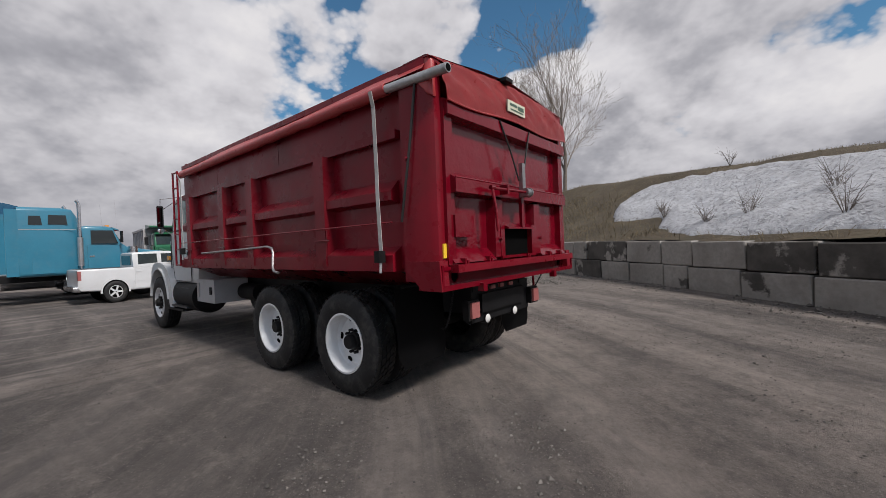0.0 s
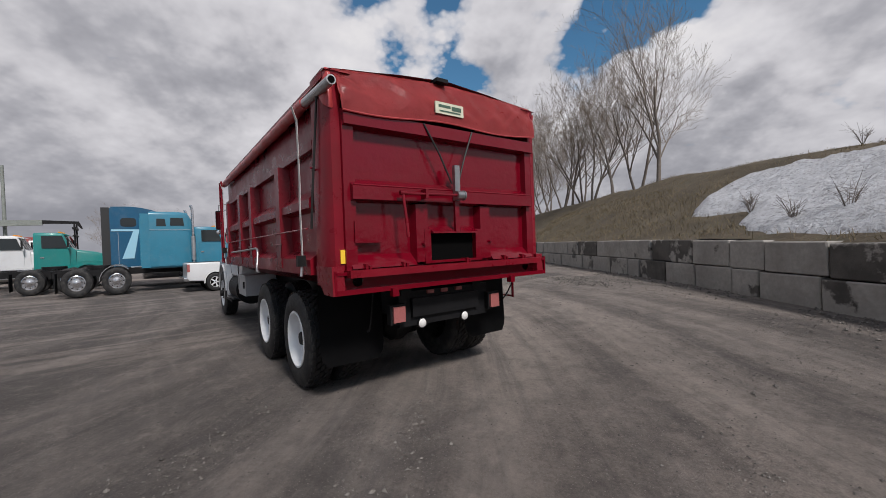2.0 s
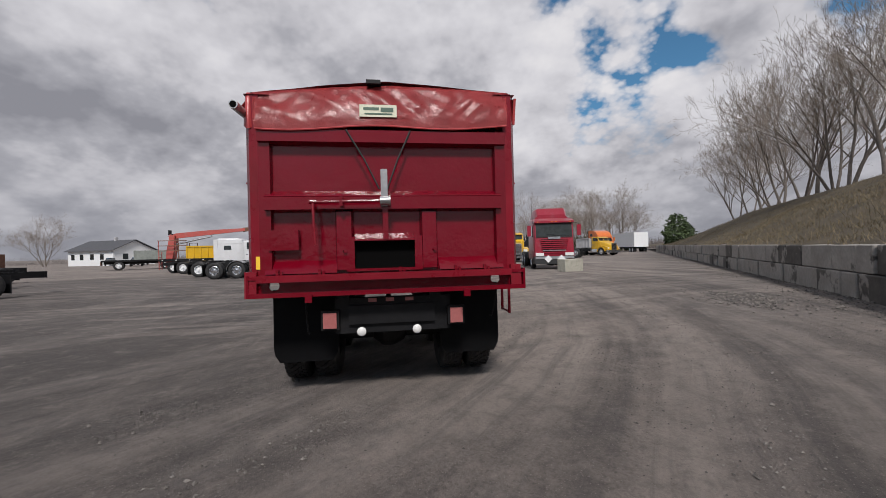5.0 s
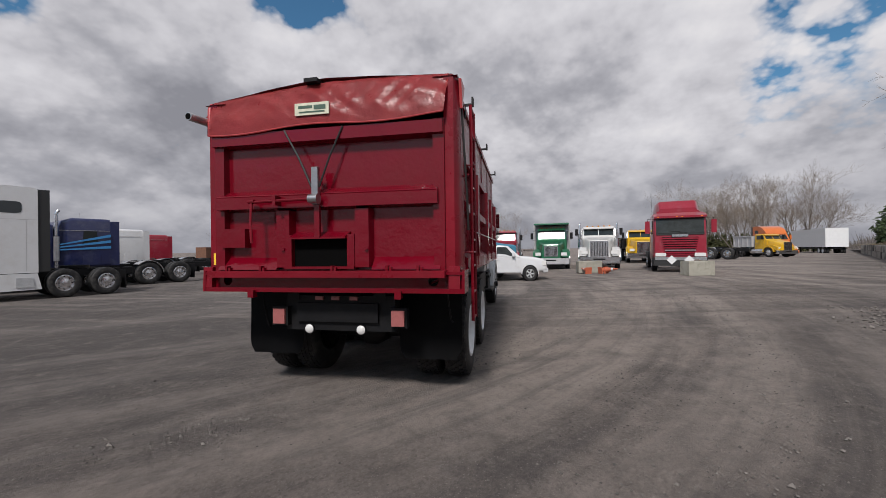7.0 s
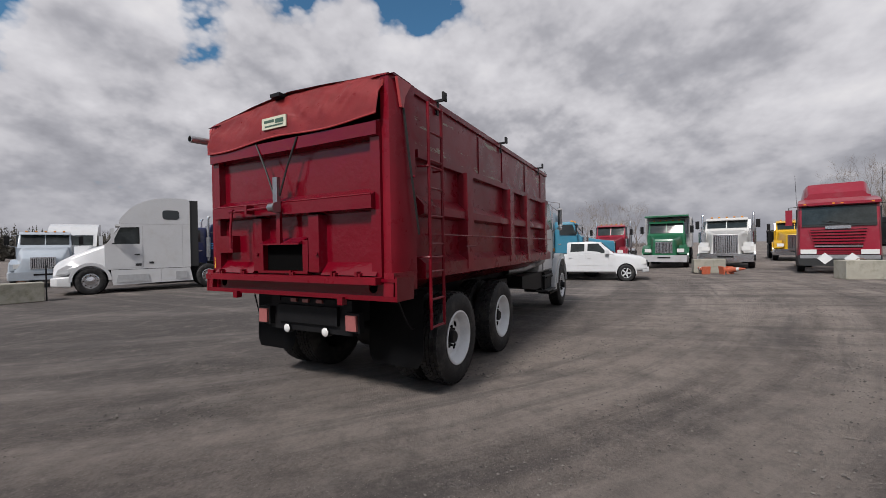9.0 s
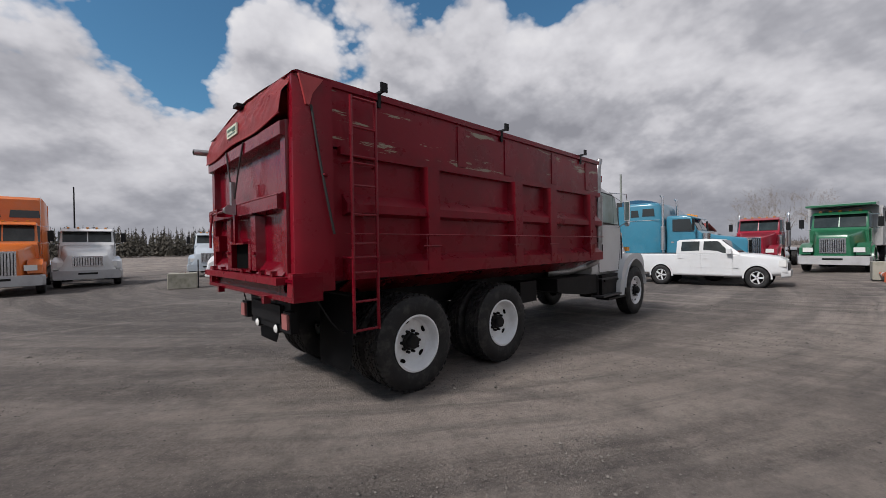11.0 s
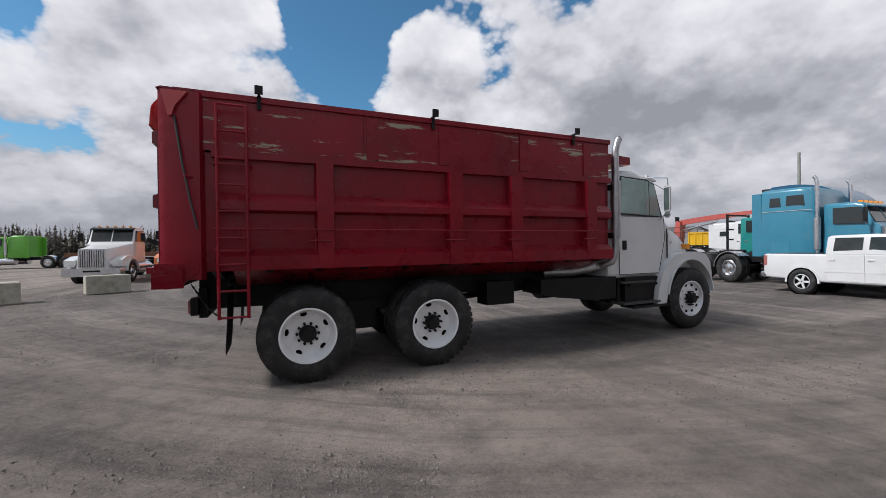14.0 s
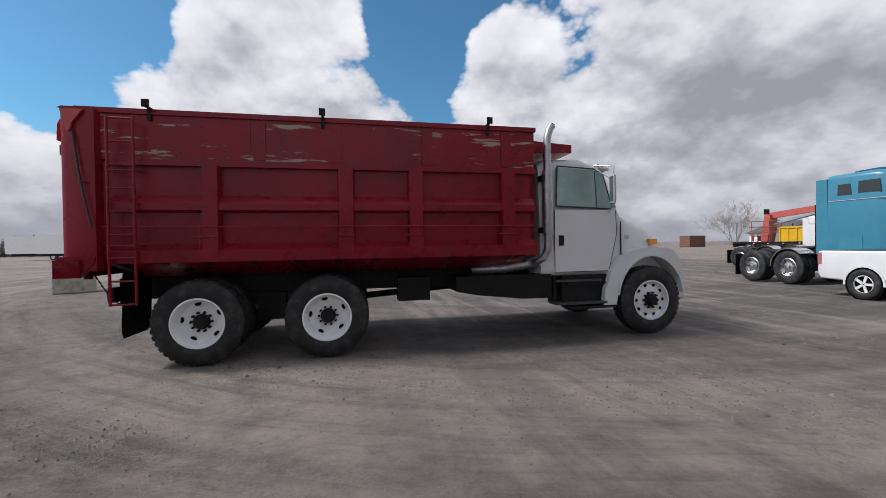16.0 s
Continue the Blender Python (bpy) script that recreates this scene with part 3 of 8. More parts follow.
def ladder(parent, name, x0, x1, y, z0, z1, rungs, mat, label):
    top = part(name, tube(tube(B(), [(x0, y, z0), (x0, y, z1)], 0.016), [(x1, y, z0), (x1, y, z1)], 0.016), mat, parent, label)
    for i in range(rungs):
        z = z0 + 0.015 + (z1 - z0 - 0.03) * i / (rungs - 1)
        r = part("rung", tube(B(), [(x0, y, z), (x1, y, z)], 0.012, 6), mat, top)
    return top


def dump_truck():
    T = thing("dump_truck", pose(-2.06, 3.95, 0, 0, 0, 177.8), "red steel dump box truck with white cab and white wheels", "dump truck")
    L, HW, ZB, ZS, ZT = 5.80, 1.185, 1.27, 2.43, 2.965
    # --- sides ---
    for s, side_name in ((1, "left"), (-1, "right")):
        ZT = 2.965 - 0.035 * s

        def ys(a, b):
            return (min(s * a, s * b), max(s * a, s * b))
        w = part("side_wall", box(B(), 0.35, L, *ys(HW - 0.06, HW - 0.02), ZB, ZS), m_redside, T, "dull red steel side sheet")
        # upper boards
        if s < 0:
            for x0, x1 in ((0.42, 2.097), (2.1, 4.197), (4.2, L)):
                part("side_board", box(B(), x0, x1, *ys(HW - 0.05, HW + 0.0), ZS + 0.02, ZT - 0.02), m_peel, T, "red boards with peeling paint", bev=0.006)
            for x in (2.2, 3.1, 4.28, 5.38):
                part("board_batten", box(B(), x - 0.07, x + 0.07, *ys(HW, HW + 0.012), ZS + 0.04, ZT - 0.06), m_redside, T, bev=0.004)
        else:
            for x0, x1 in ((0.42, 2.6), (2.61, 4.4), (4.41, L)):
                part("side_board", box(B(), x0, x1, *ys(HW - 0.05, HW), ZS + 0.02, ZT - 0.02), m_redside, T, bev=0.006)
        part("top_rail", box(B(), 0.27, L + 0.02, *ys(HW - 0.08, HW + 0.025), ZT - 0.03, ZT + 0.03), m_redside, T, bev=0.012)
        part("board_rail", box(B(), 0.58, L, *ys(HW - 0.05, HW + 0.045), ZS - 0.05, ZS + 0.025), m_redside, T, bev=0.01)
        # folded horizontal ribs with sloping tops
        mid = [(s * (HW - 0.03), 1.83), (s * (HW + 0.075), 1.86), (s * (HW + 0.075), 1.94), (s * (HW - 0.03), 2.05)]
        part("mid_rib", prism(B(), mid, "x", 0.62, L - 0.02), m_redside, T, bev=0.006)
        low = [(s * (HW - 0.05), ZB - 0.02), (s * (HW + 0.085), ZB - 0.02), (s * (HW + 0.085), 1.39), (s * (HW - 0.03), 1.47)]
        part("bottom_rail", prism(B(), low, "x", 0.62, L), m_redside, T, bev=0.008)
        for x in (1.66, 3.22, 4.11, 5.39):
            post = [(x - 0.11, HW - 0.03), (x - 0.085, HW + 0.095), (x + 0.085, HW + 0.095), (x + 0.11, HW - 0.03)]
            part("side_post", prism(B(), [(a, s * b) for a, b in post], "z", ZB + 0.02, ZS - 0.045), m_redside, T, bev=0.006)
        # rear corner post
        part("corner_post", prism(B(), [(0.0, s * (HW - 0.055)), (0.0, s * (HW + 0.03)), (0.06, s * (HW + 0.07)), (0.34, s * (HW + 0.07)), (0.37, s * (HW - 0.02))], "z", ZB - 0.1, ZT), m_redside, T, bev=0.012)
        part("post_cap", prism(B(), [(-0.01, ZT - 0.01), (0.34, ZT - 0.01), (0.27, ZT + 0.005), (0.03, ZT + 0.01)], "y", *ys(HW - 0.15, HW + 0.07)), m_red, T, bev=0.012)
        part("post_foot", prism(B(), [(-0.055, 1.10), (0.15, 1.10), (0.31, 1.25), (0.33, 1.335), (-0.04, 1.335)], "y", *ys(HW - 0.02, HW + 0.08)), m_redside, T, bev=0.012)
        # thin rod on brackets along the side
        rod = part("side_rod", tube(B(), [(0.58, s * (HW + 0.115), 1.665), (L - 0.05, s * (HW + 0.115), 1.655)], 0.008, 6), m_redside, T)
        for x in (1.62, 3.2, 4.09, 5.36):
            part("rod_bracket", tube(B(), [(x - 0.13, s * (HW + 0.105), 1.545), (x + 0.13, s * (HW + 0.105), 1.545)], 0.009, 6), m_redside, T)
            part("rod_hanger", tube(B(), [(x - 0.07, s * (HW + 0.09), 1.665), (x - 0.07, s * (HW + 0.105), 1.4)], 0.007, 6), m_redside, T)
        # rubber tarp cord at the rear corner
        part("tarp_cord", tube(B(), [(0.14, s * (HW + 0.085), 2.74), (0.20, s * (HW + 0.10), 2.3), (0.26, s * (HW + 0.11), 1.95), (0.32, s * (HW + 0.11), 1.66)], 0.011, 6), m_rope, T, "black rubber tie-down cord")
        part("cord_hook", tube(B(), [(0.29, s * (HW + 0.06), 2.16), (0.22, s * (HW + 0.13), 2.165)], 0.009, 6), m_redside, T)
    # --- front wall, floor, cab shield ---
    part("front_wall", box(B(), L - 0.06, L, -HW + 0.02, HW - 0.02, ZB, ZT), m_redside, T, bev=0.006)
    part("box_floor", box(B(), 0.02, L, -HW + 0.04, HW - 0.04, ZB - 0.03, ZB + 0.03), m_redside, T)
    part("cab_shield", prism(B(), [(L, 2.66), (L + 0.16, 2.74), (L + 0.72, 2.76), (L + 0.72, 2.88), (L + 0.18, 2.91), (L, 2.94)], "y", -HW + 0.24, HW - 0.24), m_redside, T, "red steel cab shield over the cab roof", bev=0.02)
    for s in (1, -1):
        part("hopper_side", prism(B(), [(s * (HW - 0.05), ZB - 0.02), (s * 0.72, 1.06), (s * 0.69, 1.06), (s * (HW - 0.09), ZB - 0.02)], "x", 0.75, L - 0.1), m_redside, T, "dull red sloping underside of the box")
    for yy in (-0.45, 0.45):
        part("long_sill", box(B(), 0.35, L, yy - 0.06, yy + 0.06, 1.0, ZB - 0.03), m_black, T)
    for i in range(11):
        x = 0.6 + i * 0.5
        part("cross_sill", prism(B(), [(-HW + 0.02, ZB - 0.03), (HW - 0.02, ZB - 0.03), (0.75, 1.13), (-0.75, 1.13)], "x", x - 0.04, x + 0.04), m_black, T)
    # --- tailgate ---
    g = part("tailgate", box(B(), 0.035, 0.06, -1.125, 1.125, 1.30, 2.64), m_red, T, "glossy red steel tailgate with folded ribs")
    for y in (-1.085, 1.085):
        part("gate_stile", prism(B(), [(0.05, y - 0.06), (-0.03, y - 0.05), (-0.03, y + 0.05), (0.05, y + 0.06)], "z", 1.30, 2.62), m_red, g, bev=0.008)
    part("gate_top_rail", prism(B(), [(0.05, 2.47), (-0.07, 2.49), (-0.07, 2.60), (0.05, 2.65)], "y", -1.13, 1.13), m_red, g, bev=0.008)
    part("gate_mid_rail", prism(B(), [(0.05, 1.86), (-0.085, 1.88), (-0.085, 1.99), (0.05, 2.07)], "y", -1.08, 1.08), m_red, g, bev=0.008)
    part("gate_bead", tube(B(), [(-0.075, -1.07, 2.0), (-0.075, 1.07, 2.0)], 0.008, 6), m_red, g)
    for y in (0.40, -0.38):
        part("gate_short_rib", prism(B(), [(0.05, y - 0.09), (-0.05, y - 0.065), (-0.05, y + 0.065), (0.05, y + 0.09)], "z", 1.33, 1.86), m_red, g, bev=0.008)
    for y0, y1, k in ((0.47, 1.09, 0), (-1.09, -0.47, 1)):
        a, b = (y0 + (0.0 if k else 0.10) - (0.0), y1 - (0.10 if k else 0.0))
        bm = B()
        vs = [bm.verts.new(c) for c in ((-0.06, y0, 1.31), (-0.06, y1, 1.31), (0.04, y1, 1.31), (0.04, y0, 1.31), (0.035, y0 + (0.0 if not k else 0.0), 1.42), (0.035, y1, 1.42))]
        for f in ((0, 1, 5, 4), (1, 2, 5), (0, 4, 3), (2, 3, 4, 5), (0, 3, 2, 1)):
            bm.faces.new([vs[i] for i in f])
        part("gate_gusset", bm, m_red, g)
    # chute with its frame
    # solid slab, near-black for the unlit hollow of the chute
    part("chute_opening", box(B(), 0.0, 0.034, -0.245, 0.315, 1.335, 1.60), m_hole, g, "discharge chute hollow, its shade as a near-black slab")
    for y in (0.345, -0.275):
        part("chute_side", box(B(), -0.055, 0.04, y - 0.035, y + 0.035, 1.31, 1.63), m_red, g, bev=0.005)
    part("chute_lip", prism(B(), [(0.03, 1.60), (-0.10, 1.59), (-0.10, 1.605), (0.03, 1.66)], "y", -0.24, 0.31), m_red, g, "red hood over the chute")
    part("chute_sill", box(B(), -0.065, 0.03, -0.31, 0.38, 1.315, 1.338), m_red, g)
    # latch with wheel, shaft and hand crank
    latch = part("latch_bar", box(B(), -0.10, -0.06, 0.0, 0.06, 1.90, 2.235), m_dullpipe, g, "bare steel sliding latch bar", bev=0.006)
    part("latch_wheel", cyl(cyl(B(), (-0.125, -0.01, 1.945), (-0.125, 0.07, 1.945), 0.040, n=18), (-0.125, -0.022, 1.945), (-0.125, -0.01, 1.945), 0.048, n=18), m_dullpipe, latch, "steel winch drum")
    part("latch_rod", box(B(), -0.075, -0.045, 0.0, 0.05, 1.60, 1.90), m_red, g, bev=0.005)
    part("crank_shaft", tube(B(), [(-0.12, 0.66, 1.935), (-0.13, 0.06, 1.945)], 0.014), m_red, g, "red crank shaft")
    part("shaft_bearing", box(B(), -0.14, -0.05, 0.395, 0.425, 1.90, 1.985), m_red, g, bev=0.006)
    part("crank_handle", tube(B(), [(-0.12, 0.65, 1.94), (-0.145, 0.645, 1.75), (-0.15, 0.63, 1.56)], 0.013), m_redside, g, "hand crank lever")
    part("crank_pin", tube(B(), [(-0.12, 0.68, 1.94), (-0.12, 0.62, 1.94)], 0.02), m_red, g)
    for ya, yb in ((0.36, 0.075), (-0.22, 0.0)):
        part("tarp_strap", tube(B(), [(-0.075, ya, 2.60), (-0.09, ya * 0.45 + yb * 0.55, 2.33), (-0.10, yb, 2.06)], 0.009, 6), m_rope, T, "dark rubber strap from tarp to latch")
    for y in (0.41, -0.41):
        part("gate_bolt", cyl(B(), (-0.03, y, 1.50), (-0.075, y - 0.02, 1.50), 0.016, n=8), m_red, g)
    part("gate_bracket", box(B(), -0.05, 0.04, 0.80, 1.06, 1.52, 1.70), m_red, g, "box-shaped red bracket", bev=0.006)
    for ob in g.children:
        if ob.name.startswith(("latch", "crank", "shaft")):
            ob.location.x -= 0.03
    part("yellow_reflector", box(B(), -0.012, 0.0, 1.135, 1.175, 1.355, 1.47), m_yellow, T, "yellow reflector strip")
    # rear sill
    bm = B()
    ring = [bm.verts.new((0.0, y, z)) for y, z in ((-1.285, 1.14), (1.235, 1.14), (1.235, 1.262), (-1.285, 1.262))]
    loops = [ring] + [[bm.verts.new((0.0, yc + 0.047 * math.cos(k * math.pi / 10), 1.203 + 0.047 * math.sin(k * math.pi / 10))) for k in range(20)] for yc in (1.03, -1.02)]
    edges = [bm.edges.new((r[k], r[(k + 1) % len(r)])) for r in loops for k in range(len(r))]
    bmesh.ops.triangle_fill(bm, edges=edges, use_beauty=True)
    bmesh.ops.solidify(bm, geom=bm.faces[:], thickness=0.012)
    sill = part("rear_sill", bm, m_red, T, "red channel sill with round holes under the tailgate", smooth=0)
    for z0, z1 in ((1.10, 1.142), (1.26, 1.287)):
        part("sill_flange", box(B(), -0.055, 0.15, -1.285, 1.235, z0, z1), m_red, sill, bev=0.005)
    for y in (-1.295, 1.24):
        part("sill_end", box(B(), -0.055, 0.20, y - 0.01, y + 0.01, 1.10, 1.30), m_red, sill, bev=0.003)
    for y in (0.62, 0.98, -0.62, -0.9, -0.1):
        bm = B()
        box(bm, -0.085, 0.0, y - 0.012, y + 0.012, 1.245, 1.345)
        box(bm, -0.085, 0.0, y - 0.045, y - 0.022, 1.245, 1.33)
        part("gate_hinge", bm, m_red, sill, bev=0.003)
    # --- tarp ---
    tarp = tarp_cover(T)
    # roller pipe along the left top, wrapped in tarp
    n = 40
    bm = B()
    pts = [(0.62 + (L - 0.7) * i / n, HW + 0.075 + 0.012 * noise.noise((i * 0.7, 0, 0)), 2.79 + 0.012 * noise.noise((i * 0.5, 4, 0))) for i in range(n + 1)]
    tube(bm, pts, [0.052 + 0.007 * noise.noise((i * 0.9, 9, 0)) for i in range(n + 1)], 12)
    part("tarp_roll", bm, m_tarp, T, "rolled-up red tarp along the box edge")
    part("roller_pipe", tube(B(), [(-0.20, HW + 0.085, 2.76), (0.54, HW + 0.08, 2.79)], 0.038, 14), m_steel, T, "galvanised roller pipe end")
    part("roller_pipe_bore", cyl(B(), (-0.203, HW + 0.085, 2.76), (-0.199, HW + 0.085, 2.76), 0.028, n=14), m_hole, T)
    # straps on the left
    for x, z0 in ((0.74, 1.24), (5.6, 1.38)):
        bm = B()
        prev = [(x, HW + 0.165, 2.78), (x + 0.015, HW + 0.12, 2.66), (x + 0.01, HW + 0.115, 2.1), (x, HW + 0.125, 1.9), (x - 0.02, HW + 0.125, z0 + 0.1)]
        for a, b in zip(prev, prev[1:]):
            vs = [bm.verts.new(c) for c in ((a[0] - 0.021, a[1], a[2]), (a[0] + 0.021, a[1], a[2]), (b[0] + 0.021, b[1], b[2]), (b[0] - 0.021, b[1], b[2]))]
            ws = [bm.verts.new((v.co.x, v.co.y - 0.005, v.co.z)) for v in vs]
            bm.faces.new(vs), bm.faces.new(ws[::-1])
            for i in range(4):
                bm.faces.new((vs[i], ws[i], ws[(i + 1) % 4], vs[(i + 1) % 4]))
        st = part("tie_down_strap", bm, m_strap, T, "grey webbing strap with a ratchet")
        part("ratchet", box(B(), x - 0.045, x + 0.02, HW + 0.10, HW + 0.17, z0 + 0.09, z0 + 0.19), m_black, st, "black ratchet buckle", bev=0.012)
        part("strap_hook", tube(B(), [(x - 0.02, HW + 0.13, z0 + 0.1), (x - 0.02, HW + 0.14, z0)], 0.012, 6), m_steel, st)
    # crank bar hung on the left side
    part("crank_bar", tube(B(), [(4.75, HW + 0.13, 1.475), (3.45, HW + 0.13, 1.50), (2.72, HW + 0.13, 1.52), (2.60, HW + 0.135, 1.50), (2.56, HW + 0.14, 1.45), (2.54, HW + 0.16, 1.28), (2.50, HW + 0.17, 1.235), (2.40, HW + 0.17, 1.22)], 0.014, 10), m_dullpipe, T, "bent galvanised tarp crank")
    # hooks on the right top edge
    for x in (1.02, 2.95, 5.12):
        bm = B()
        box(bm, x - 0.012, x + 0.012, -HW - 0.10, -HW + 0.04, ZT + 0.03, ZT + 0.055)
        box(bm, x - 0.038, x + 0.038, -HW - 0.115, -HW - 0.095, ZT + 0.03, ZT + 0.115)
        box(bm, x - 0.02, x + 0.02, -HW - 0.028, -HW - 0.012, ZT - 0.10, ZT + 0.04)
        part("tarp_stop", bm, m_black, T, "dark steel tarp stop bracket", bev=0.004)
    # ladders
    ladder(T, "rear_ladder", 0.64, 0.90, -HW - 0.125, 0.775, 2.90, 9, m_redside, "red steel ladder")
    for z in (2.30, 1.45):
        part("ladder_bracket", tube(B(), [(0.60, -HW - 0.02, z), (0.62, -HW - 0.125, z), (0.92, -HW - 0.125, z), (0.94, -HW, z)], 0.011, 6), m_redside, T)
    ladder(T, "front_ladder", 5.70, 5.92, HW + 0.13, 1.28, 2.85, 7, m_redside, "red steel ladder at the front of the box")
    # the whole rear end stands a hand's width further in
    for ob in T.children:
        if ob.type == "MESH" and max(v.co.x for v in ob.data.vertices) < 0.55:
            ob.location.x += 0.15
    undercarriage(T)
    body = set(T.children)
    cab(T)
    for ob in set(T.children) - body:
        ob.location.x -= 0.14
    src = {}
    for s in (-1, 1):
        for x in (1.47, 2.96):
            make_wheel(T, x, s, False, src)
        make_wheel(T, 7.73, s, True, src)
    return T


def tarp_cover(T):
    """A sheet over the bows: ridge along the middle, hanging as a creased flap over the tailgate."""
    L, HW, ZT = 5.80, 1.185, 2.965
    bm = B()
    nx, ny = 46, 40
    grid = []
    for i in range(nx + 1):
        row = []
        for j in range(ny + 1):
            v = -1 + 2 * j / ny
            x = 0.17 + (L - 0.15) * i / nx
            crown = 0.11 * (1 - min(1, abs(v) ** 1.25)) * (0.82 + 0.18 * math.cos(x * 2 * math.pi / 1.5))
            z = ZT - 0.035 * v + 0.015 + crown + 0.008 * noise.noise((x * 2.2, v * 3, 0))
            row.append(bm.verts.new((x, v * (HW + 0.02), z)))
        grid.append(row)
    for a, b in zip(grid, grid[1:]):
        for j in range(ny):
            bm.faces.new((a[j], a[j + 1], b[j + 1], b[j]))
    part("tarp_top", bm, m_tarp, T, "dark red tarp stretched over ridge bows", smooth=60)
    bm = B()
    nz = 12
    grid = []
    cols = 90
    for k in range(nz + 1):
        row = []
        for j in range(cols + 1):
            v = 1 - 2 * j / cols
            t = k / nz
            crown = 0.07 * (1 - abs(v) ** 1.4)
            top, bottom = ZT - 0.035 * v + 0.02 + crown * 0.9, 2.60 + 0.05 * (0.5 - v * 0.5) + 0.018 * math.sin(v * 5 + 1) + 0.012 * noise.noise((v * 6, 0, 1))
            z = top + (bottom - top) * t
            fold = noise.noise((v * 7 + t * 3.2, t * 1.6, 0)) * 0.030 + noise.noise((v * 15 - t * 5, t * 2, 5)) * 0.014
            x = 0.02 - 0.085 * math.sin(min(1, t * 1.15) * math.pi * 0.5) + fold * math.sin(math.pi * min(1, t + 0.1)) - 0.02 * t
            row.append(bm.verts.new((x, v * (HW - 0.005 - 0.035 * t), z)))
        grid.append(row)
    for a, b in zip(grid, grid[1:]):
        for j in range(cols):
            bm.faces.new((a[j], b[j], b[j + 1], a[j + 1]))
    bmesh.ops.solidify(bm, geom=bm.faces[:], thickness=0.004)
    flap = part("tarp_flap", bm, m_tarp, T, "creased red vinyl tarp flap", smooth=80)
    part("flap_hem", tube(B(), [(-0.085, (HW - 0.045) * (1 - 2 * j / 30), 2.598 + 0.05 * (0.5 - (1 - 2 * j / 30) * 0.5) + 0.018 * math.sin((1 - 2 * j / 30) * 5 + 1)) for j in range(31)], 0.008, 6), m_tarp, T, "stitched hem of the flap")
    # ridge pole end
    part("ridge_pole", tube(B(), [(0.20, 0.10, 3.08), (L, 0.10, 3.085)], 0.022, 10), m_black, T)
    part("ridge_fitting", box(B(), -0.05, 0.10, 0.04, 0.17, 3.04, 3.075), m_black, T, bev=0.01)
    part("front_bow", prism(B(), [(-HW, ZT), (0, ZT + 0.08), (HW, ZT - 0.05), (HW, ZT - 0.02), (0, ZT + 0.11), (-HW, ZT + 0.03)], "x", 0.06, 0.10), m_black, T)
    # sheet running down from the ridge edge to the roll on the left
    bm = B()
    grid = []
    for i in range(61):
        x = 0.19 + (L - 0.21) * i / 60
        sag = 0.012 * math.sin(x * 2.1) + 0.008 * noise.noise((x * 3, 1, 0))
        grid.append([bm.verts.new((x, HW + dy, ZT + dz + sag * w)) for dy, dz, w in ((-0.40, 0.005, 0.2), (-0.14, -0.012, 0.4), (-0.01, -0.04, 0.8), (0.06, -0.09, 1.0), (0.105, -0.15, 1.0))])
    for a, b in zip(grid, grid[1:]):
        for j in range(4):
            bm.faces.new((a[j], b[j], b[j + 1], a[j + 1]))
    part("tarp_side", bm, m_tarp, T, "red tarp edge drawn down to the roll", smooth=80)
    fold = part("tarp_fold", loft(B(), [(-0.01, 0.02, 0.012, ZT - 0.30, ZT - 0.02, 0.01), (0.03, 0.05, 0.03, ZT - 0.28, ZT + 0.035, 0.02), (0.12, 0.05, 0.03, ZT - 0.18, ZT + 0.03, 0.02), (0.22, 0.03, 0.015, ZT - 0.10, ZT + 0.0, 0.01)]), m_tarp, T, "bunched tarp corner", smooth=80)
    fold.location = (0, HW + 0.03, -0.05)
    # gathered corner ear on the right
    for s in (-1,):
        bm = B()
        prism(bm, [(0.03, ZT + 0.008), (0.25, ZT + 0.008), (0.20, ZT - 0.06), (0.15, ZT - 0.13), (0.12, ZT - 0.23), (0.09, ZT - 0.23), (0.06, ZT - 0.10)], "y", s * (HW + 0.075), s * (HW + 0.10))
        part("tarp_ear", bm, m_tarp, T, "gathered tarp corner", bev=0.01)
    # maker's label: plain pale plate with illegible bars
    plate = part("tarp_label", box(B(), -0.098, -0.084, -0.10, 0.235, 2.715, 2.825), m_sign, T, "pale weathered label plate on the tarp")
    for y0, y1, z0, z1 in ((0.06, 0.20, 2.775, 2.80), (-0.07, 0.045, 2.76, 2.80), (-0.06, 0.19, 2.735, 2.748)):
        part("label_bar", box(B(), -0.101, -0.0985, y0, y1, z0, z1), m_ink, plate)
    return flap


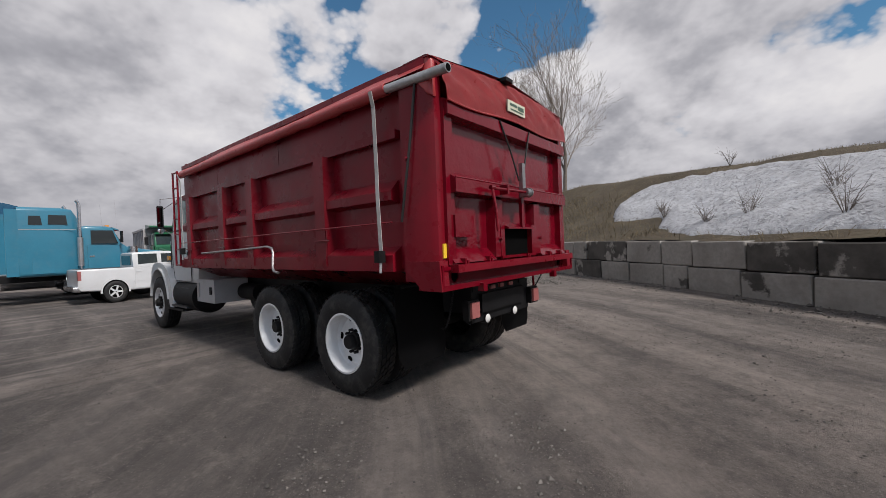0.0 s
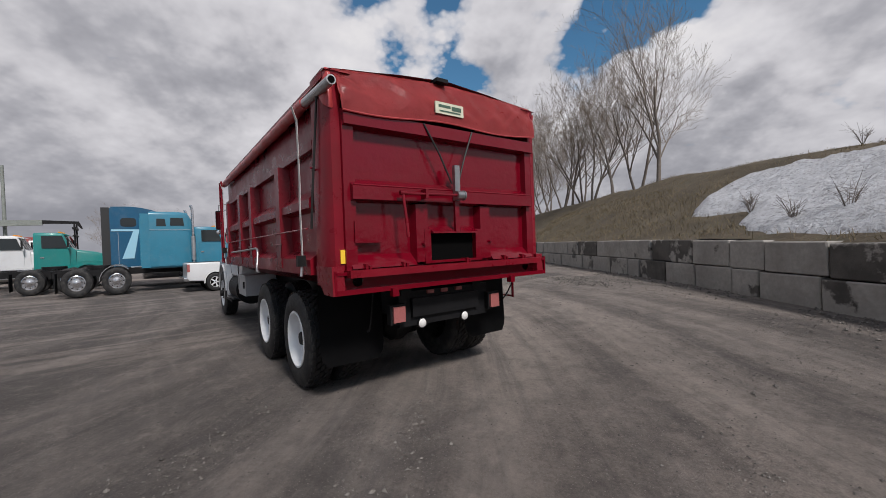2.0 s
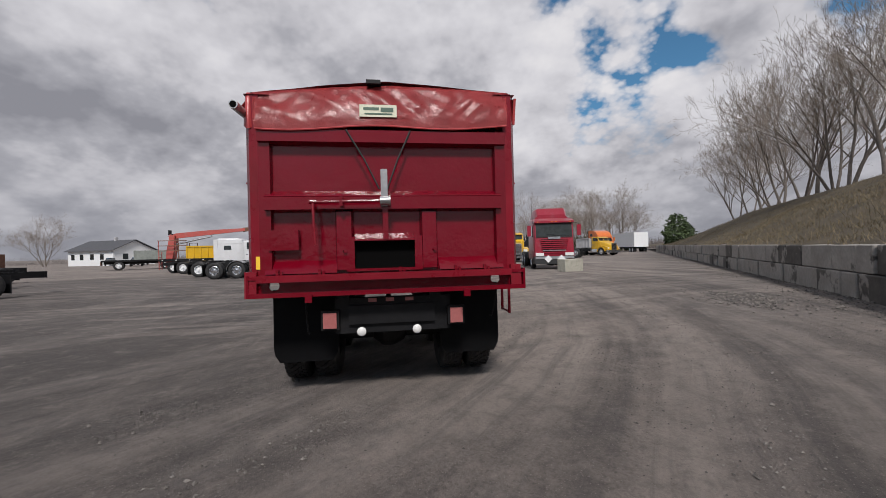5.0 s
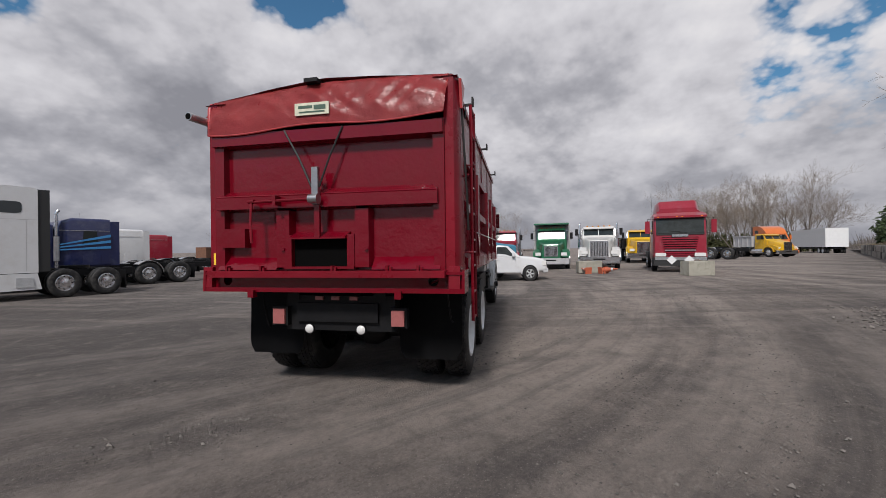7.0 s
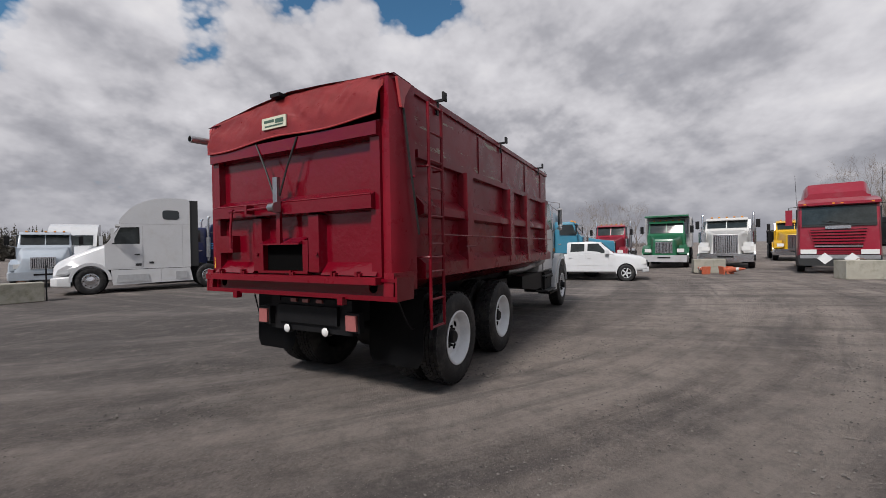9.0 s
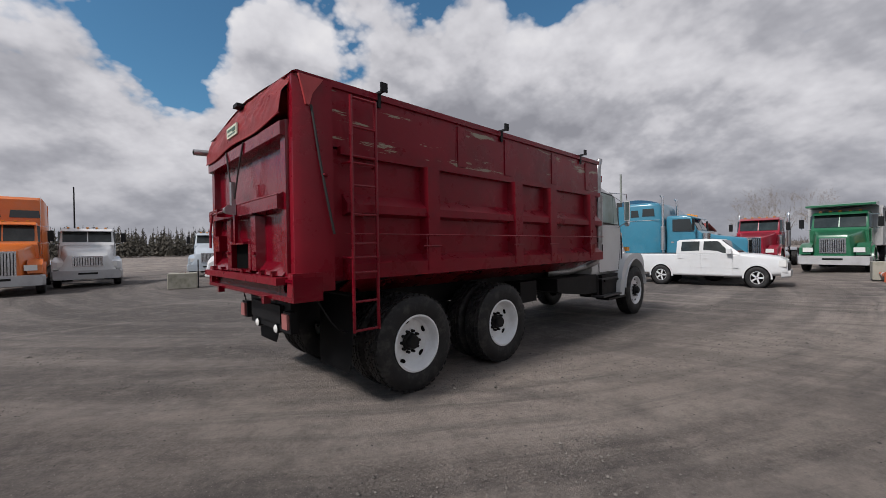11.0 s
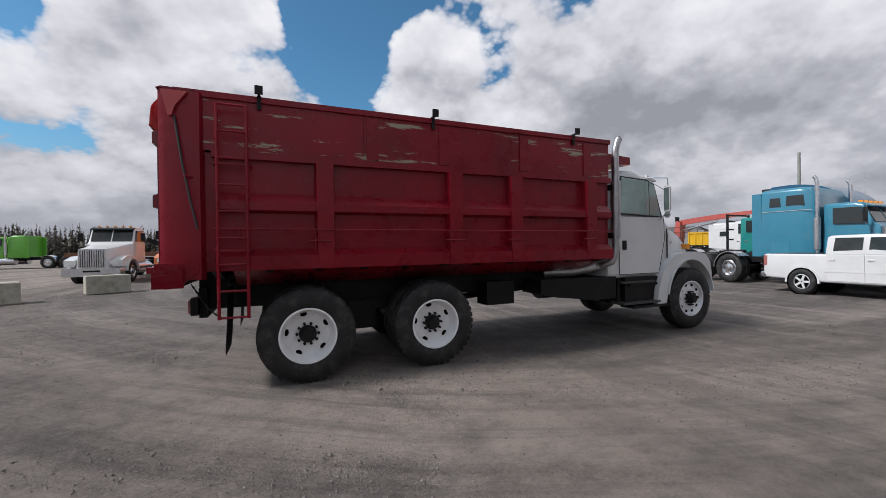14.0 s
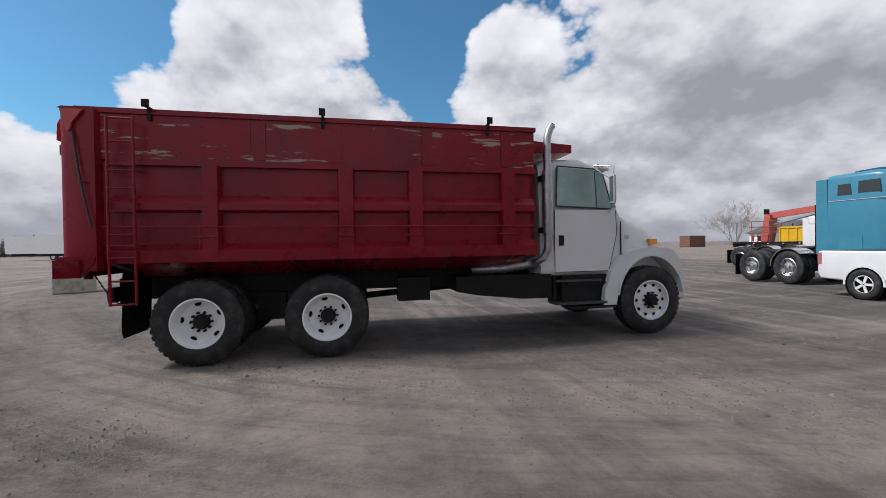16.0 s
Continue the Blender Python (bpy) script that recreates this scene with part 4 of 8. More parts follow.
def undercarriage(T):
    for y in (-0.43, 0.43):
        part("frame_rail", box(B(), 0.45, 8.3, y - 0.05, y + 0.05, 0.78, 1.02), m_black, T, bev=0.008)
    for x in (1.42, 2.93):
        part("axle", cyl(B(), (x, -0.75, 0.51), (x, 0.75, 0.51), 0.085), m_black, T)
        part("differential", lathe(B(), [(0.0, -0.22), (0.14, -0.18), (0.21, -0.05), (0.21, 0.08), (0.12, 0.2), (0.0, 0.22)], 18), m_black, T).matrix_local = Matrix.Translation((x, 0, 0.53))
    for y in (-0.5, 0.5):
        part("leaf_spring", prism(B(), [(1.0, 0.72), (2.17, 0.80), (3.35, 0.72), (3.35, 0.64), (2.17, 0.66), (1.0, 0.64)], "y", y - 0.05, y + 0.05), m_black, T)
        part("spring_seat", box(B(), 2.0, 2.36, y - 0.09, y + 0.09, 0.42, 0.78), m_black, T, bev=0.02)
    part("front_axle", cyl(B(), (7.87, -0.9, 0.5), (7.87, 0.9, 0.5), 0.06), m_black, T)
    part("drive_shaft", cyl(B(), (3.1, 0, 0.6), (6.4, 0, 0.85), 0.05), m_black, T)
    part("transmission", box(B(), 5.9, 7.2, -0.25, 0.25, 0.55, 1.05), m_black, T, bev=0.05)
    part("hoist_cylinder", cyl(B(), (4.6, 0, 0.9), (5.6, 0, 1.15), 0.11), m_black, T)
    # rear light bar, lamps, mud flaps
    bar = part("light_bar", box(B(), 0.36, 0.44, -0.60, 0.53, 0.70, 1.04), m_black, T, "black light panel under the sill", bev=0.01)
    part("hitch_plate", box(B(), 0.32, 0.36, -0.44, 0.40, 0.79, 0.97), m_black, bar, bev=0.006)
    for y in (-0.19, 0.0, 0.17):
        part("marker_lamp", box(B(), 0.335, 0.36, y - 0.04, y + 0.04, 1.0, 1.035), m_lens_red, bar, "small dull red marker lamp", bev=0.008)
    for y in (0.57, -0.65):
        b = part("tail_lamp_housing", box(B(), 0.30, 0.37, y - 0.085, y + 0.085, 0.75, 0.935), m_black, T, bev=0.01)
        part("tail_lamp", box(B(), 0.275, 0.302, y - 0.062, y + 0.062, 0.77, 0.915), m_lens_red, b, "faded red tail lamp", bev=0.012)
    for y in (0.28, -0.26):
        b = part("reverse_lamp", cyl(B(), (0.34, y, 0.715), (0.41, y, 0.715), 0.05, n=20), m_black, T, bev=0.01)
        part("lens", lathe(B(), [(0.0, -0.018), (0.03, -0.012), (0.044, 0.0), (0.044, 0.01)], 20), m_lens_white, b, "round white lens").matrix_local = pose(0.34, y, 0.715, 0, 0, -90)
    for y in (0.72, -0.72):
        part("sill_lug", box(B(), 0.06, 0.12, y - 0.03, y + 0.03, 1.05, 1.12), m_red, T)
    for s in (1, -1):
        bm = B()
        n = 10
        a, b = [], []
        for i in range(n + 1):
            t = i / n
            z = 1.12 - 0.75 * t
            x = 0.70 - 0.03 * t * t
            c = 0.06 if i == n else (0.015 if i == n - 1 else 0)
            a.append(bm.verts.new((x, s * (0.54 + c), z))), b.append(bm.verts.new((x, s * (1.19 - c), z)))
        for i in range(n):
            bm.faces.new((a[i], b[i], b[i + 1], a[i + 1]))
        bmesh.ops.solidify(bm, geom=bm.faces[:], thickness=0.014)
        part("mud_flap", bm, m_flap, T, "black rubber mud flap")
        part("flap_arm", tube(B(), [(0.71, s * 0.45, 1.1), (0.71, s * 1.12, 1.1)], 0.02, 8), m_black, T)
    # hanging chain at the right rear
    for y, x0, dx, drop in ((-1.10, 0.38, 0.34, 0.36), (0.80, 0.34, 0.16, 0.42)):
        bm = B()
        for i in range(26):
            t = i / 25
            p = Vector((x0 + dx * t, y, 1.11 - drop * math.sin(t * math.pi * 0.55)))
            d = Vector((dx, 0, -drop * 0.55 * math.pi * math.cos(t * math.pi * 0.55))) / 25
            if i % 2:
                tube(bm, [p - d * 0.7, p + d * 0.7], 0.009, 5)
            else:
                tube(bm, [p - d * 0.7, p + d * 0.7], 0.005, 5)
        part("safety_chain", bm, m_black, T, "hanging dark safety chain")
    # boxes and tanks between the axles
    part("battery_box", box(B(), 5.0, 5.75, 0.55, 1.08, 0.66, 1.04), m_grey, T, "grey-white battery box", bev=0.025, seg=2)
    part("box_lid_clasp", box(B(), 5.1, 5.16, 1.08, 1.10, 0.80, 0.92), m_black, T)
    part("box_plate", box(B(), 5.62, 5.70, 1.082, 1.092, 0.74, 0.98), m_alu, T, bev=0.003)
    part("fuel_tank", cyl(B(), (5.95, 0.80, 0.70), (7.05, 0.80, 0.70), 0.30, n=28), m_black, T, bev=0.015)
    part("air_tank", cyl(B(), (4.4, 0.62, 0.82), (4.95, 0.62, 0.82), 0.13, n=18), m_black, T, bev=0.01)
    part("tool_tank", prism(B(), [(5.0, 0.68), (5.7, 0.60), (6.15, 0.60), (6.15, 0.95), (4.7, 0.95), (4.7, 0.74)], "y", -0.98, -0.5), m_black, T, "dark under-body tank", bev=0.02)
    part("valve_block", box(B(), 3.9, 4.35, -0.8, -0.5, 0.62, 0.95), m_black, T, bev=0.02)
    part("step_box", box(B(), 6.30, 7.05, -1.02, -0.55, 0.47, 0.92), m_black, T, "black battery step box", bev=0.02)
    for s in (1, -1):
        for z, o in ((0.45, 1.12), (0.80, 1.05)):
            part("cab_step", box(B(), 6.38, 7.18, min(s * 0.85, s * o), max(s * 0.85, s * o), z - 0.02, z + 0.02), m_black, T, "black cab step", bev=0.006)


def cab(T):
    def ys(s, a, b):
        return (min(s * a, s * b), max(s * a, s * b))
    part("cab_shell", loft(B(), [(6.13, 0.97, 0.90, 0.93, 2.58, 0.10), (6.22, 1.0, 0.92, 0.90, 2.66, 0.12), (6.75, 1.0, 0.92, 0.90, 2.70, 0.13), (7.12, 1.0, 0.90, 0.90, 2.64, 0.12), (7.20, 1.0, 0.885, 0.90, 2.56, 0.10),
                                         (7.32, 1.0, 0.94, 0.90, 2.16, 0.06), (7.44, 1.0, 0.99, 0.90, 1.80, 0.05), (7.50, 0.99, 0.99, 0.90, 1.78, 0.05)]), m_white, T, "white cab with a sloping hood")
    hood = part("hood", loft(B(), [(7.46, 0.99, 0.90, 0.95, 1.82, 0.10), (7.75, 0.96, 0.85, 0.95, 1.74, 0.13), (8.05, 0.92, 0.79, 0.92, 1.65, 0.16), (8.26, 0.87, 0.73, 0.88, 1.53, 0.16), (8.36, 0.82, 0.67, 0.85, 1.41, 0.14), (8.40, 0.76, 0.60, 0.84, 1.20, 0.10)]), m_white, T, "white sloping engine hood")
    part("grille", box(B(), 8.41, 8.45, -0.5, 0.5, 0.80, 1.22), m_black, hood, "black grille")
    for i in range(6):
        part("grille_bar", box(B(), 8.445, 8.465, -0.48, 0.48, 0.84 + i * 0.062, 0.86 + i * 0.062), m_chrome, hood)
    part("bumper", loft(B(), [(8.36, 1.08, 1.08, 0.50, 0.80, 0.04), (8.53, 1.02, 1.02, 0.50, 0.80, 0.05)]), m_white, T, "white steel front bumper")
    for s in (1, -1):
        f = B()
        arch(f, 7.87, 0.52, 0.578, 0.602, 8, 172, *ys(s, 0.62, 1.14), n=20)
        for v in f.verts:
            v.co.x, v.co.z = 7.87 + (v.co.x - 7.87) * 0.97, 0.52 + (v.co.z - 0.52) * 1.15
        part("fender_lip", f, m_white, hood, "rolled fender edge", bev=0.008)
        # outer skin joining fender and hood
        prof = [(7.87 + 0.575 * math.cos(radians(a)), 0.52 + 0.68 * math.sin(radians(a))) for a in range(14, 168, 11)] + [(7.28, 0.47), (7.07, 0.47), (7.10, 0.70), (7.21, 0.98), (7.36, 1.17), (7.54, 1.27), (7.8, 1.32), (8.14, 1.31), (8.29, 1.26), (8.39, 1.14), (8.43, 0.92), (8.42, 0.70)]
        part("fender_side", prism(B(), prof, "y", *ys(s, 0.76, 1.11)), m_white, hood, "white rounded front fender", bev=0.045, seg=3)
        part("hood_seam", tube(B(), [(7.44, s * 1.0, 0.98), (7.44, s * 1.0, 1.62), (7.45, s * 0.975, 1.76)], 0.011, 5), m_rope, hood)
        part("headlamp", box(B(), 8.37, 8.45, *ys(s, 0.60, 0.88), 0.90, 1.08), m_lens_white, hood, bev=0.02)
        part("side_marker", box(B(), 8.06, 8.19, *ys(s, 0.80, 0.875), 1.36, 1.45), m_amber, hood, "orange marker lamp", bev=0.01)
        part("wheel_well", box(B(), 7.3, 8.45, *ys(s, 0.5, 0.64), 0.6, 1.14), m_black, hood)
        # door set 4 mm proud, window
        d = part("door", prism(B(), [(6.34, 0.98), (7.22, 0.98), (7.36, 1.55), (7.34, 1.90), (6.34, 1.90)], "y", *ys(s, 0.985, 1.012)), m_white, T, "white cab door", bev=0.006)
        part("window", prism(B(), [(6.37, 1.955), (7.02, 1.925), (6.99, 2.50), (6.40, 2.53)], "y", *ys(s, 0.90, 1.008)), m_cabglass, d, "greenish door window")
        part("vent_window", prism(B(), [(7.04, 1.925), (7.28, 1.93), (7.13, 2.44), (7.01, 2.49)], "y", *ys(s, 0.90, 1.008)), m_cabglass, d)
        part("window_seal", tube(B(), [(6.37, s * 1.006, 1.955), (7.30, s * 1.006, 1.915), (7.14, s * 0.985, 2.46), (7.0, s * 0.985, 2.52), (6.40, s * 0.985, 2.55), (6.37, s * 1.006, 1.955)], 0.012, 6), m_rope, d, "black rubber window seal")
        part("door_handle", box(B(), 6.40, 6.47, *ys(s, 1.012, 1.035), 1.37, 1.52), m_black, d, "black door handle", bev=0.008)
        part("door_seam", tube(B(), [(6.335, s * 1.012, 1.9), (6.335, s * 1.012, 0.975), (7.225, s * 1.012, 0.975), (7.365, s * 1.012, 1.55), (7.345, s * 1.012, 1.9)], 0.006, 4), m_rope, d)
        part("grab_rail", tube(B(), [(6.24, s * 1.02, 2.15), (6.24, s * 1.075, 2.12), (6.24, s * 1.075, 1.55), (6.24, s * 1.02, 1.52)], 0.014, 8), m_chrome, T, "chrome grab rail")
        # mirror on its frame
        mir = part("mirror_frame", tube(B(), [(7.05, s * 0.92, 2.58), (7.18, s * 1.22, 2.53), (7.18, s * 1.24, 1.98), (7.22, s * 1.02, 1.86)], 0.011, 8), m_chrome, T, "tubular mirror frame")
        part("mirror", loft(B(), [(7.13, 0.055, 0.055, 1.98, 2.40, 0.025), (7.17, 0.045, 0.045, 1.99, 2.39, 0.025)]), m_black if s > 0 else m_grey, mir, "tall rectangular mirror").matrix_local = Matrix.Translation((0, s * 1.24, 0))
        part("mirror_glass", box(B(), 7.122, 7.129, s * 1.24 - 0.045, s * 1.24 + 0.045, 2.01, 2.37), m_mirror, mir)
        part("spot_mirror", lathe(B(), [(0.0, -0.02), (0.045, -0.012), (0.055, 0.01), (0.0, 0.03)], 18), m_chrome, mir, "round convex mirror").matrix_local = pose(7.16, s * 1.23, 1.93, 0, 0, 90)
        part("mirror_brace", tube(B(), [(7.18, s * 1.23, 2.3), (7.0, s * 0.95, 2.55)], 0.008, 6), m_chrome, mir)
        step = part("cab_step", box(B(), 6.30, 7.12, *ys(s, 0.86, 1.12), 0.50, 0.535), m_plastic_step, T, "black tread plate step", bev=0.006)
        part("step_tread", box(B(), 6.34, 7.08, *ys(s, 0.90, 1.06), 0.83, 0.86), m_plastic_step, step, bev=0.006)
        part("step_hanger", box(B(), 6.32, 6.38, *ys(s, 0.88, 0.98), 0.535, 0.92), m_black, step)
        part("hood_vent", box(B(), 7.52, 7.62, *ys(s, 0.935, 0.955), 1.46, 1.51), m_grey, hood)
    part("windshield", prism(B(), [(7.22, 2.50), (7.235, 2.505), (7.47, 1.86), (7.45, 1.855)], "y", -0.86, 0.86), m_cabglass, T, "windshield")
    part("visor", prism(B(), [(7.12, 2.63), (7.34, 2.55), (7.34, 2.53), (7.12, 2.57)], "y", -0.88, 0.88), m_white, T)
    part("rear_window", box(B(), 6.12, 6.14, -0.55, 0.55, 1.9, 2.4), m_cabglass, T)
    for y in (-0.6, -0.2, 0.0, 0.2, 0.6):
        part("roof_lamp", lathe(B(), [(0.0, 0.06), (0.03, 0.05), (0.05, 0.0)], 14, "z"), m_amber, T, "orange roof marker lamp").matrix_local = Matrix.Translation((6.98, y, 2.67))
    # exhaust on the right
    part("exhaust_pipe", tube(B(), [(6.02, -0.7, 1.14), (6.05, -0.95, 1.13), (6.13, -1.05, 1.19), (6.19, -1.07, 1.32), (6.20, -1.07, 1.5), (6.20, -1.07, 2.8), (6.205, -1.07, 2.93), (6.235, -1.07, 3.04), (6.28, -1.07, 3.12)], 0.055, 16), m_dullpipe, T, "dull chrome upright exhaust with a curved tip")
    part("heat_shield", cyl(B(), (6.20, -1.07, 1.55), (6.20, -1.07, 2.45), 0.078, n=20, cap=True), m_dullpipe, T, "perforated exhaust heat shield", bev=0.006)
    part("stack_mouth", cyl(B(), (6.282, -1.07, 3.123), (6.286, -1.07, 3.13), 0.047, n=16), m_hole, T)
    for z in (1.6, 2.35):
        part("stack_clamp", box(B(), 6.10, 6.16, -1.10, -0.95, z - 0.04, z + 0.04), m_black, T)
    part("exhaust_elbow", tube(B(), [(5.2, -0.55, 1.02), (5.6, -0.75, 1.04), (6.0, -0.82, 1.10), (6.1, -0.95, 1.15)], 0.075, 14), m_steel, T, "steel exhaust elbow")
    part("air_intake", loft(B(), [(6.04, 0.12, 0.12, 1.5, 2.5, 0.05), (6.13, 0.12, 0.12, 1.5, 2.5, 0.05)]), m_black, T).matrix_local = Matrix.Translation((0, 0.85, 0))


m_plastic_step = material("worn_step_plate", (0.045, 0.045, 0.047), 0.5, var=0.3, scale=9)
# opaque and pale: sky light seen through the panes is in the colour
m_cabglass = material("greenish_cab_glass", (0.25, 0.36, 0.335), 0.04, var=0.35, scale=1.1, coat=0.7)
m_dullpipe = material("dull_chromed_pipe", (0.40, 0.40, 0.41), 0.36, 0.9, var=0.2, scale=8, dirt=(0.22, 0.2, 0.18), dirt_amount=0.4, dirt_scale=5)
m_mirror = material("mirror_glass", (0.8, 0.82, 0.83), 0.03, 1.0)
dump_truck()


# ---------- retaining wall, bank, snow ----------
WALL = (Vector((6.4, 5.4)), Vector((-9.0, 16.75)), Vector((-64.0, 56.6)))
LEN1 = (WALL[1] - WALL[0]).length


def along(u):
    """Point on the wall's foot line and the direction towards the bank."""
    d1, d2 = (WALL[1] - WALL[0]).normalized(), (WALL[2] - WALL[1]).normalized()
    n1, n2 = Vector((d1.y, -d1.x)), Vector((d2.y, -d2.x))
    p = WALL[0] + d1 * u if u <= LEN1 else WALL[1] + d2 * (u - LEN1)
    t = min(max((u - LEN1 + 4) / 8, 0), 1)
    return p, (n1 * (1 - t) + n2 * t).normalized()


def bank_height(u, s):
    top = 3.45 + 1.35 * min(max((u - 2) / 22, 0), 1)
    if u > 55:
        top -= 2.6 * min((u - 55) / 30, 1)
    if s < 7.5:
        z = 1.24 + (top - 1.24) * (s / 7.5) ** 1.08
    else:
        z = top + 0.25 * min((s - 7.5) / 3, 1)
    return z + 0.16 * noise.noise((u * 0.3, s * 0.4, 2)) + 0.05 * noise.noise((u * 1.3, s * 1.3, 5))


def on_bank(u, s):
    p, n = along(u)
    q = p + n * s
    return Vector((q.x, q.y, bank_height(u, s)))


m_dry = material("dry_bank_soil", (0.085, 0.066, 0.042), 0.95, var=0.4, scale=0.9, dirt=(0.06, 0.055, 0.03), dirt_amount=0.6, dirt_scale=2.5, bump=0.05, bump_scale=7)
m_grass = material("dead_grass", (0.185, 0.148, 0.090), 0.9, rand=0.5, island=True)
m_snow = material("old_grainy_snow", (0.50, 0.51, 0.535), 0.8, var=0.16, scale=3, dirt=(0.17, 0.168, 0.178), dirt_amount=0.85, dirt_scale=9, bump=0.09, bump_scale=16)
m_bark = material("grey_bark", (0.17, 0.145, 0.125), 0.9, var=0.3, scale=6)
m_twig = material("pale_bare_twigs", (0.235, 0.195, 0.158), 0.9, rand=0.25, island=True)
m_conifer = material("spruce_needles", (0.080, 0.073, 0.058), 0.9, rand=0.5, island=True)
m_hedge = material("cedar_hedge", (0.075, 0.078, 0.030), 0.9, rand=0.4, island=True)


def wall_block_material():
    """Pale cast concrete; seeping water darkens some blocks wholly and others up to a ragged line."""
    m = bpy.data.materials.new("seeping_concrete_block")
    m.use_nodes = True
    nt = m.node_tree
    b = nt.nodes["Principled BSDF"]
    b.inputs["Specular IOR Level"].default_value = 0.3
    geo, info = nt.nodes.new("ShaderNodeNewGeometry"), nt.nodes.new("ShaderNodeObjectInfo")

    def tex(scale, detail=6, rough=0.6):
        n = nt.nodes.new("ShaderNodeTexNoise")
        n.inputs["Scale"].default_value, n.inputs["Detail"].default_value, n.inputs["Roughness"].default_value = scale, detail, rough
        nt.links.new(geo.outputs["Position"], n.inputs["Vector"])
        return n.outputs[0]

    def rng(f, a, z, lo, hi):
        n = nt.nodes.new("ShaderNodeMapRange")
        n.inputs[1].default_value, n.inputs[2].default_value, n.inputs[3].default_value, n.inputs[4].default_value = a, z, lo, hi
        nt.links.new(f, n.inputs[0])
        return n.outputs[0]

    def mix(f, a, z, kind="MIX"):
        n = nt.nodes.new("ShaderNodeMix")
        n.data_type, n.blend_type = "RGBA", kind
        n.inputs[0].default_value = 1.0
        if f is not None:
            nt.links.new(f, n.inputs[0])
        for i, v in ((6, a), (7, z)):
            if isinstance(v, tuple):
                n.inputs[i].default_value = (*v, 1)
            else:
                nt.links.new(v, n.inputs[i])
        return n.outputs[2]

    def add(a, z):
        n = nt.nodes.new("ShaderNodeMath")
        n.operation = "ADD"
        nt.links.new(a, n.inputs[0]), nt.links.new(z, n.inputs[1])
        return n.outputs[0]

    dry = mix(rng(tex(1.3), 0.35, 0.65, 0, 1), (0.255, 0.238, 0.218), (0.36, 0.340, 0.312))
    dry = mix(rng(tex(11), 0.35, 0.7, 0, 0.45), dry, (0.17, 0.162, 0.15))
    wet = mix(rng(tex(2.2), 0.4, 0.6, 0, 1), (0.035, 0.032, 0.029), (0.075, 0.069, 0.062))
    amount = add(rng(info.outputs["Random"], 0, 1, -0.30, 0.19), tex(0.95, 8, 0.62))
    soak = rng(amount, 0.575, 0.61, 0, 0.92)
    nt.links.new(mix(soak, dry, wet), b.inputs["Base Color"])
    nt.links.new(rng(soak, 0, 1, 0.9, 0.6), b.inputs["Roughness"])
    bn = nt.nodes.new("ShaderNodeBump")
    bn.inputs["Strength"].default_value, bn.inputs["Distance"].default_value = 1.0, 0.005
    nt.links.new(tex(16), bn.inputs["Height"])
    nt.links.new(bn.outputs[0], b.inputs["Normal"])
    return m


m_wallblock = wall_block_material()


def bank():
    us, ss = list(np.arange(-30, 50, 0.5)) + list(np.arange(50, 140, 3.0)), [0.25, 0.7, 1.2, 1.8, 2.4, 3, 3.6, 4.2, 4.8, 5.4, 6, 6.6, 7.2, 7.8, 8.6, 10, 13, 20, 40, 120]
    verts = [tuple(on_bank(u, s)) for u in us for s in ss]
    k = len(ss)
    faces = [(i * k + j, (i + 1) * k + j, (i + 1) * k + j + 1, i * k + j + 1) for i in range(len(us) - 1) for j in range(k - 1)]
    me = bpy.data.meshes.new("bank")
    me.from_pydata(verts, [], faces)
    me.materials.append(m_dry)
    me.shade_smooth()
    tagged(new("bank", me), "earth bank with dead brown grass", "bank", kind="structure")


def bank_grass():
    rnd = random.Random(3)
    verts, faces = [], []
    for i in range(46000):
        u = rnd.uniform(-4, 34) if rnd.random() < 0.72 else rnd.uniform(30, 75)
        s = rnd.uniform(0.25, 8.5)
        if in_snow(u, s) and rnd.random() < 0.985:
            continue
        if noise.noise((u * 0.5, s * 0.6, 7)) < -0.15 and rnd.random() < 0.7:
            continue
        p = on_bank(u, s)
        h = rnd.uniform(0.05, 0.19) * (2.3 if rnd.random() < 0.05 else 1) * (0.4 if s > 5.5 else 1)
        a = rnd.uniform(0, 2 * math.pi)
        lean = Vector((rnd.gauss(0, 0.9), rnd.gauss(0, 0.9) - 0.35, 0)) * h
        w = Vector((math.cos(a), math.sin(a), 0)) * 0.0065
        k = len(verts)
        mid = p + lean * 0.35 + Vector((0, 0, h * 0.7))
        verts += [tuple(p - w), tuple(p + w), tuple(mid + w * 0.7), tuple(mid - w * 0.7), tuple(p + lean + Vector((0, 0, h * 0.95)))]
        faces += [(k, k + 1, k + 2, k + 3), (k + 3, k + 2, k + 4)]
    me = bpy.data.meshes.new("bank_grass")
    me.from_pydata(verts, [], faces)
    me.materials.append(m_grass)
    tagged(new("bank_grass", me), "dead straw-coloured grass on the bank", "grass", kind="stuff")


def snow_edge(u):
    """Lower and upper edge of the snow patch at u, or None."""
    if u > 16.96 or u < -25:
        return None
    hi = float(np.interp(u, (-25, 8, 13, 15, 16.1, 16.6, 16.97), (6.5, 6.5, 6.65, 6.6, 6.0, 5.6, 4.95)))
    lo = float(np.interp(u, (-25, 10.2, 11.8, 13.0, 14.5, 16.0, 16.6, 16.97), (0.5, 0.6, 1.2, 1.75, 2.0, 3.1, 3.9, 4.8)))
    # a bare notch where brush pokes through
    lo += 0.7 * math.exp(-((u - 12.9) / 0.75) ** 2)
    return lo + 0.22 * noise.noise((u * 1.6, 4, 0)) * min(1, (17 - u)), hi + 0.14 * noise.noise((u * 1.1, 0, 0))


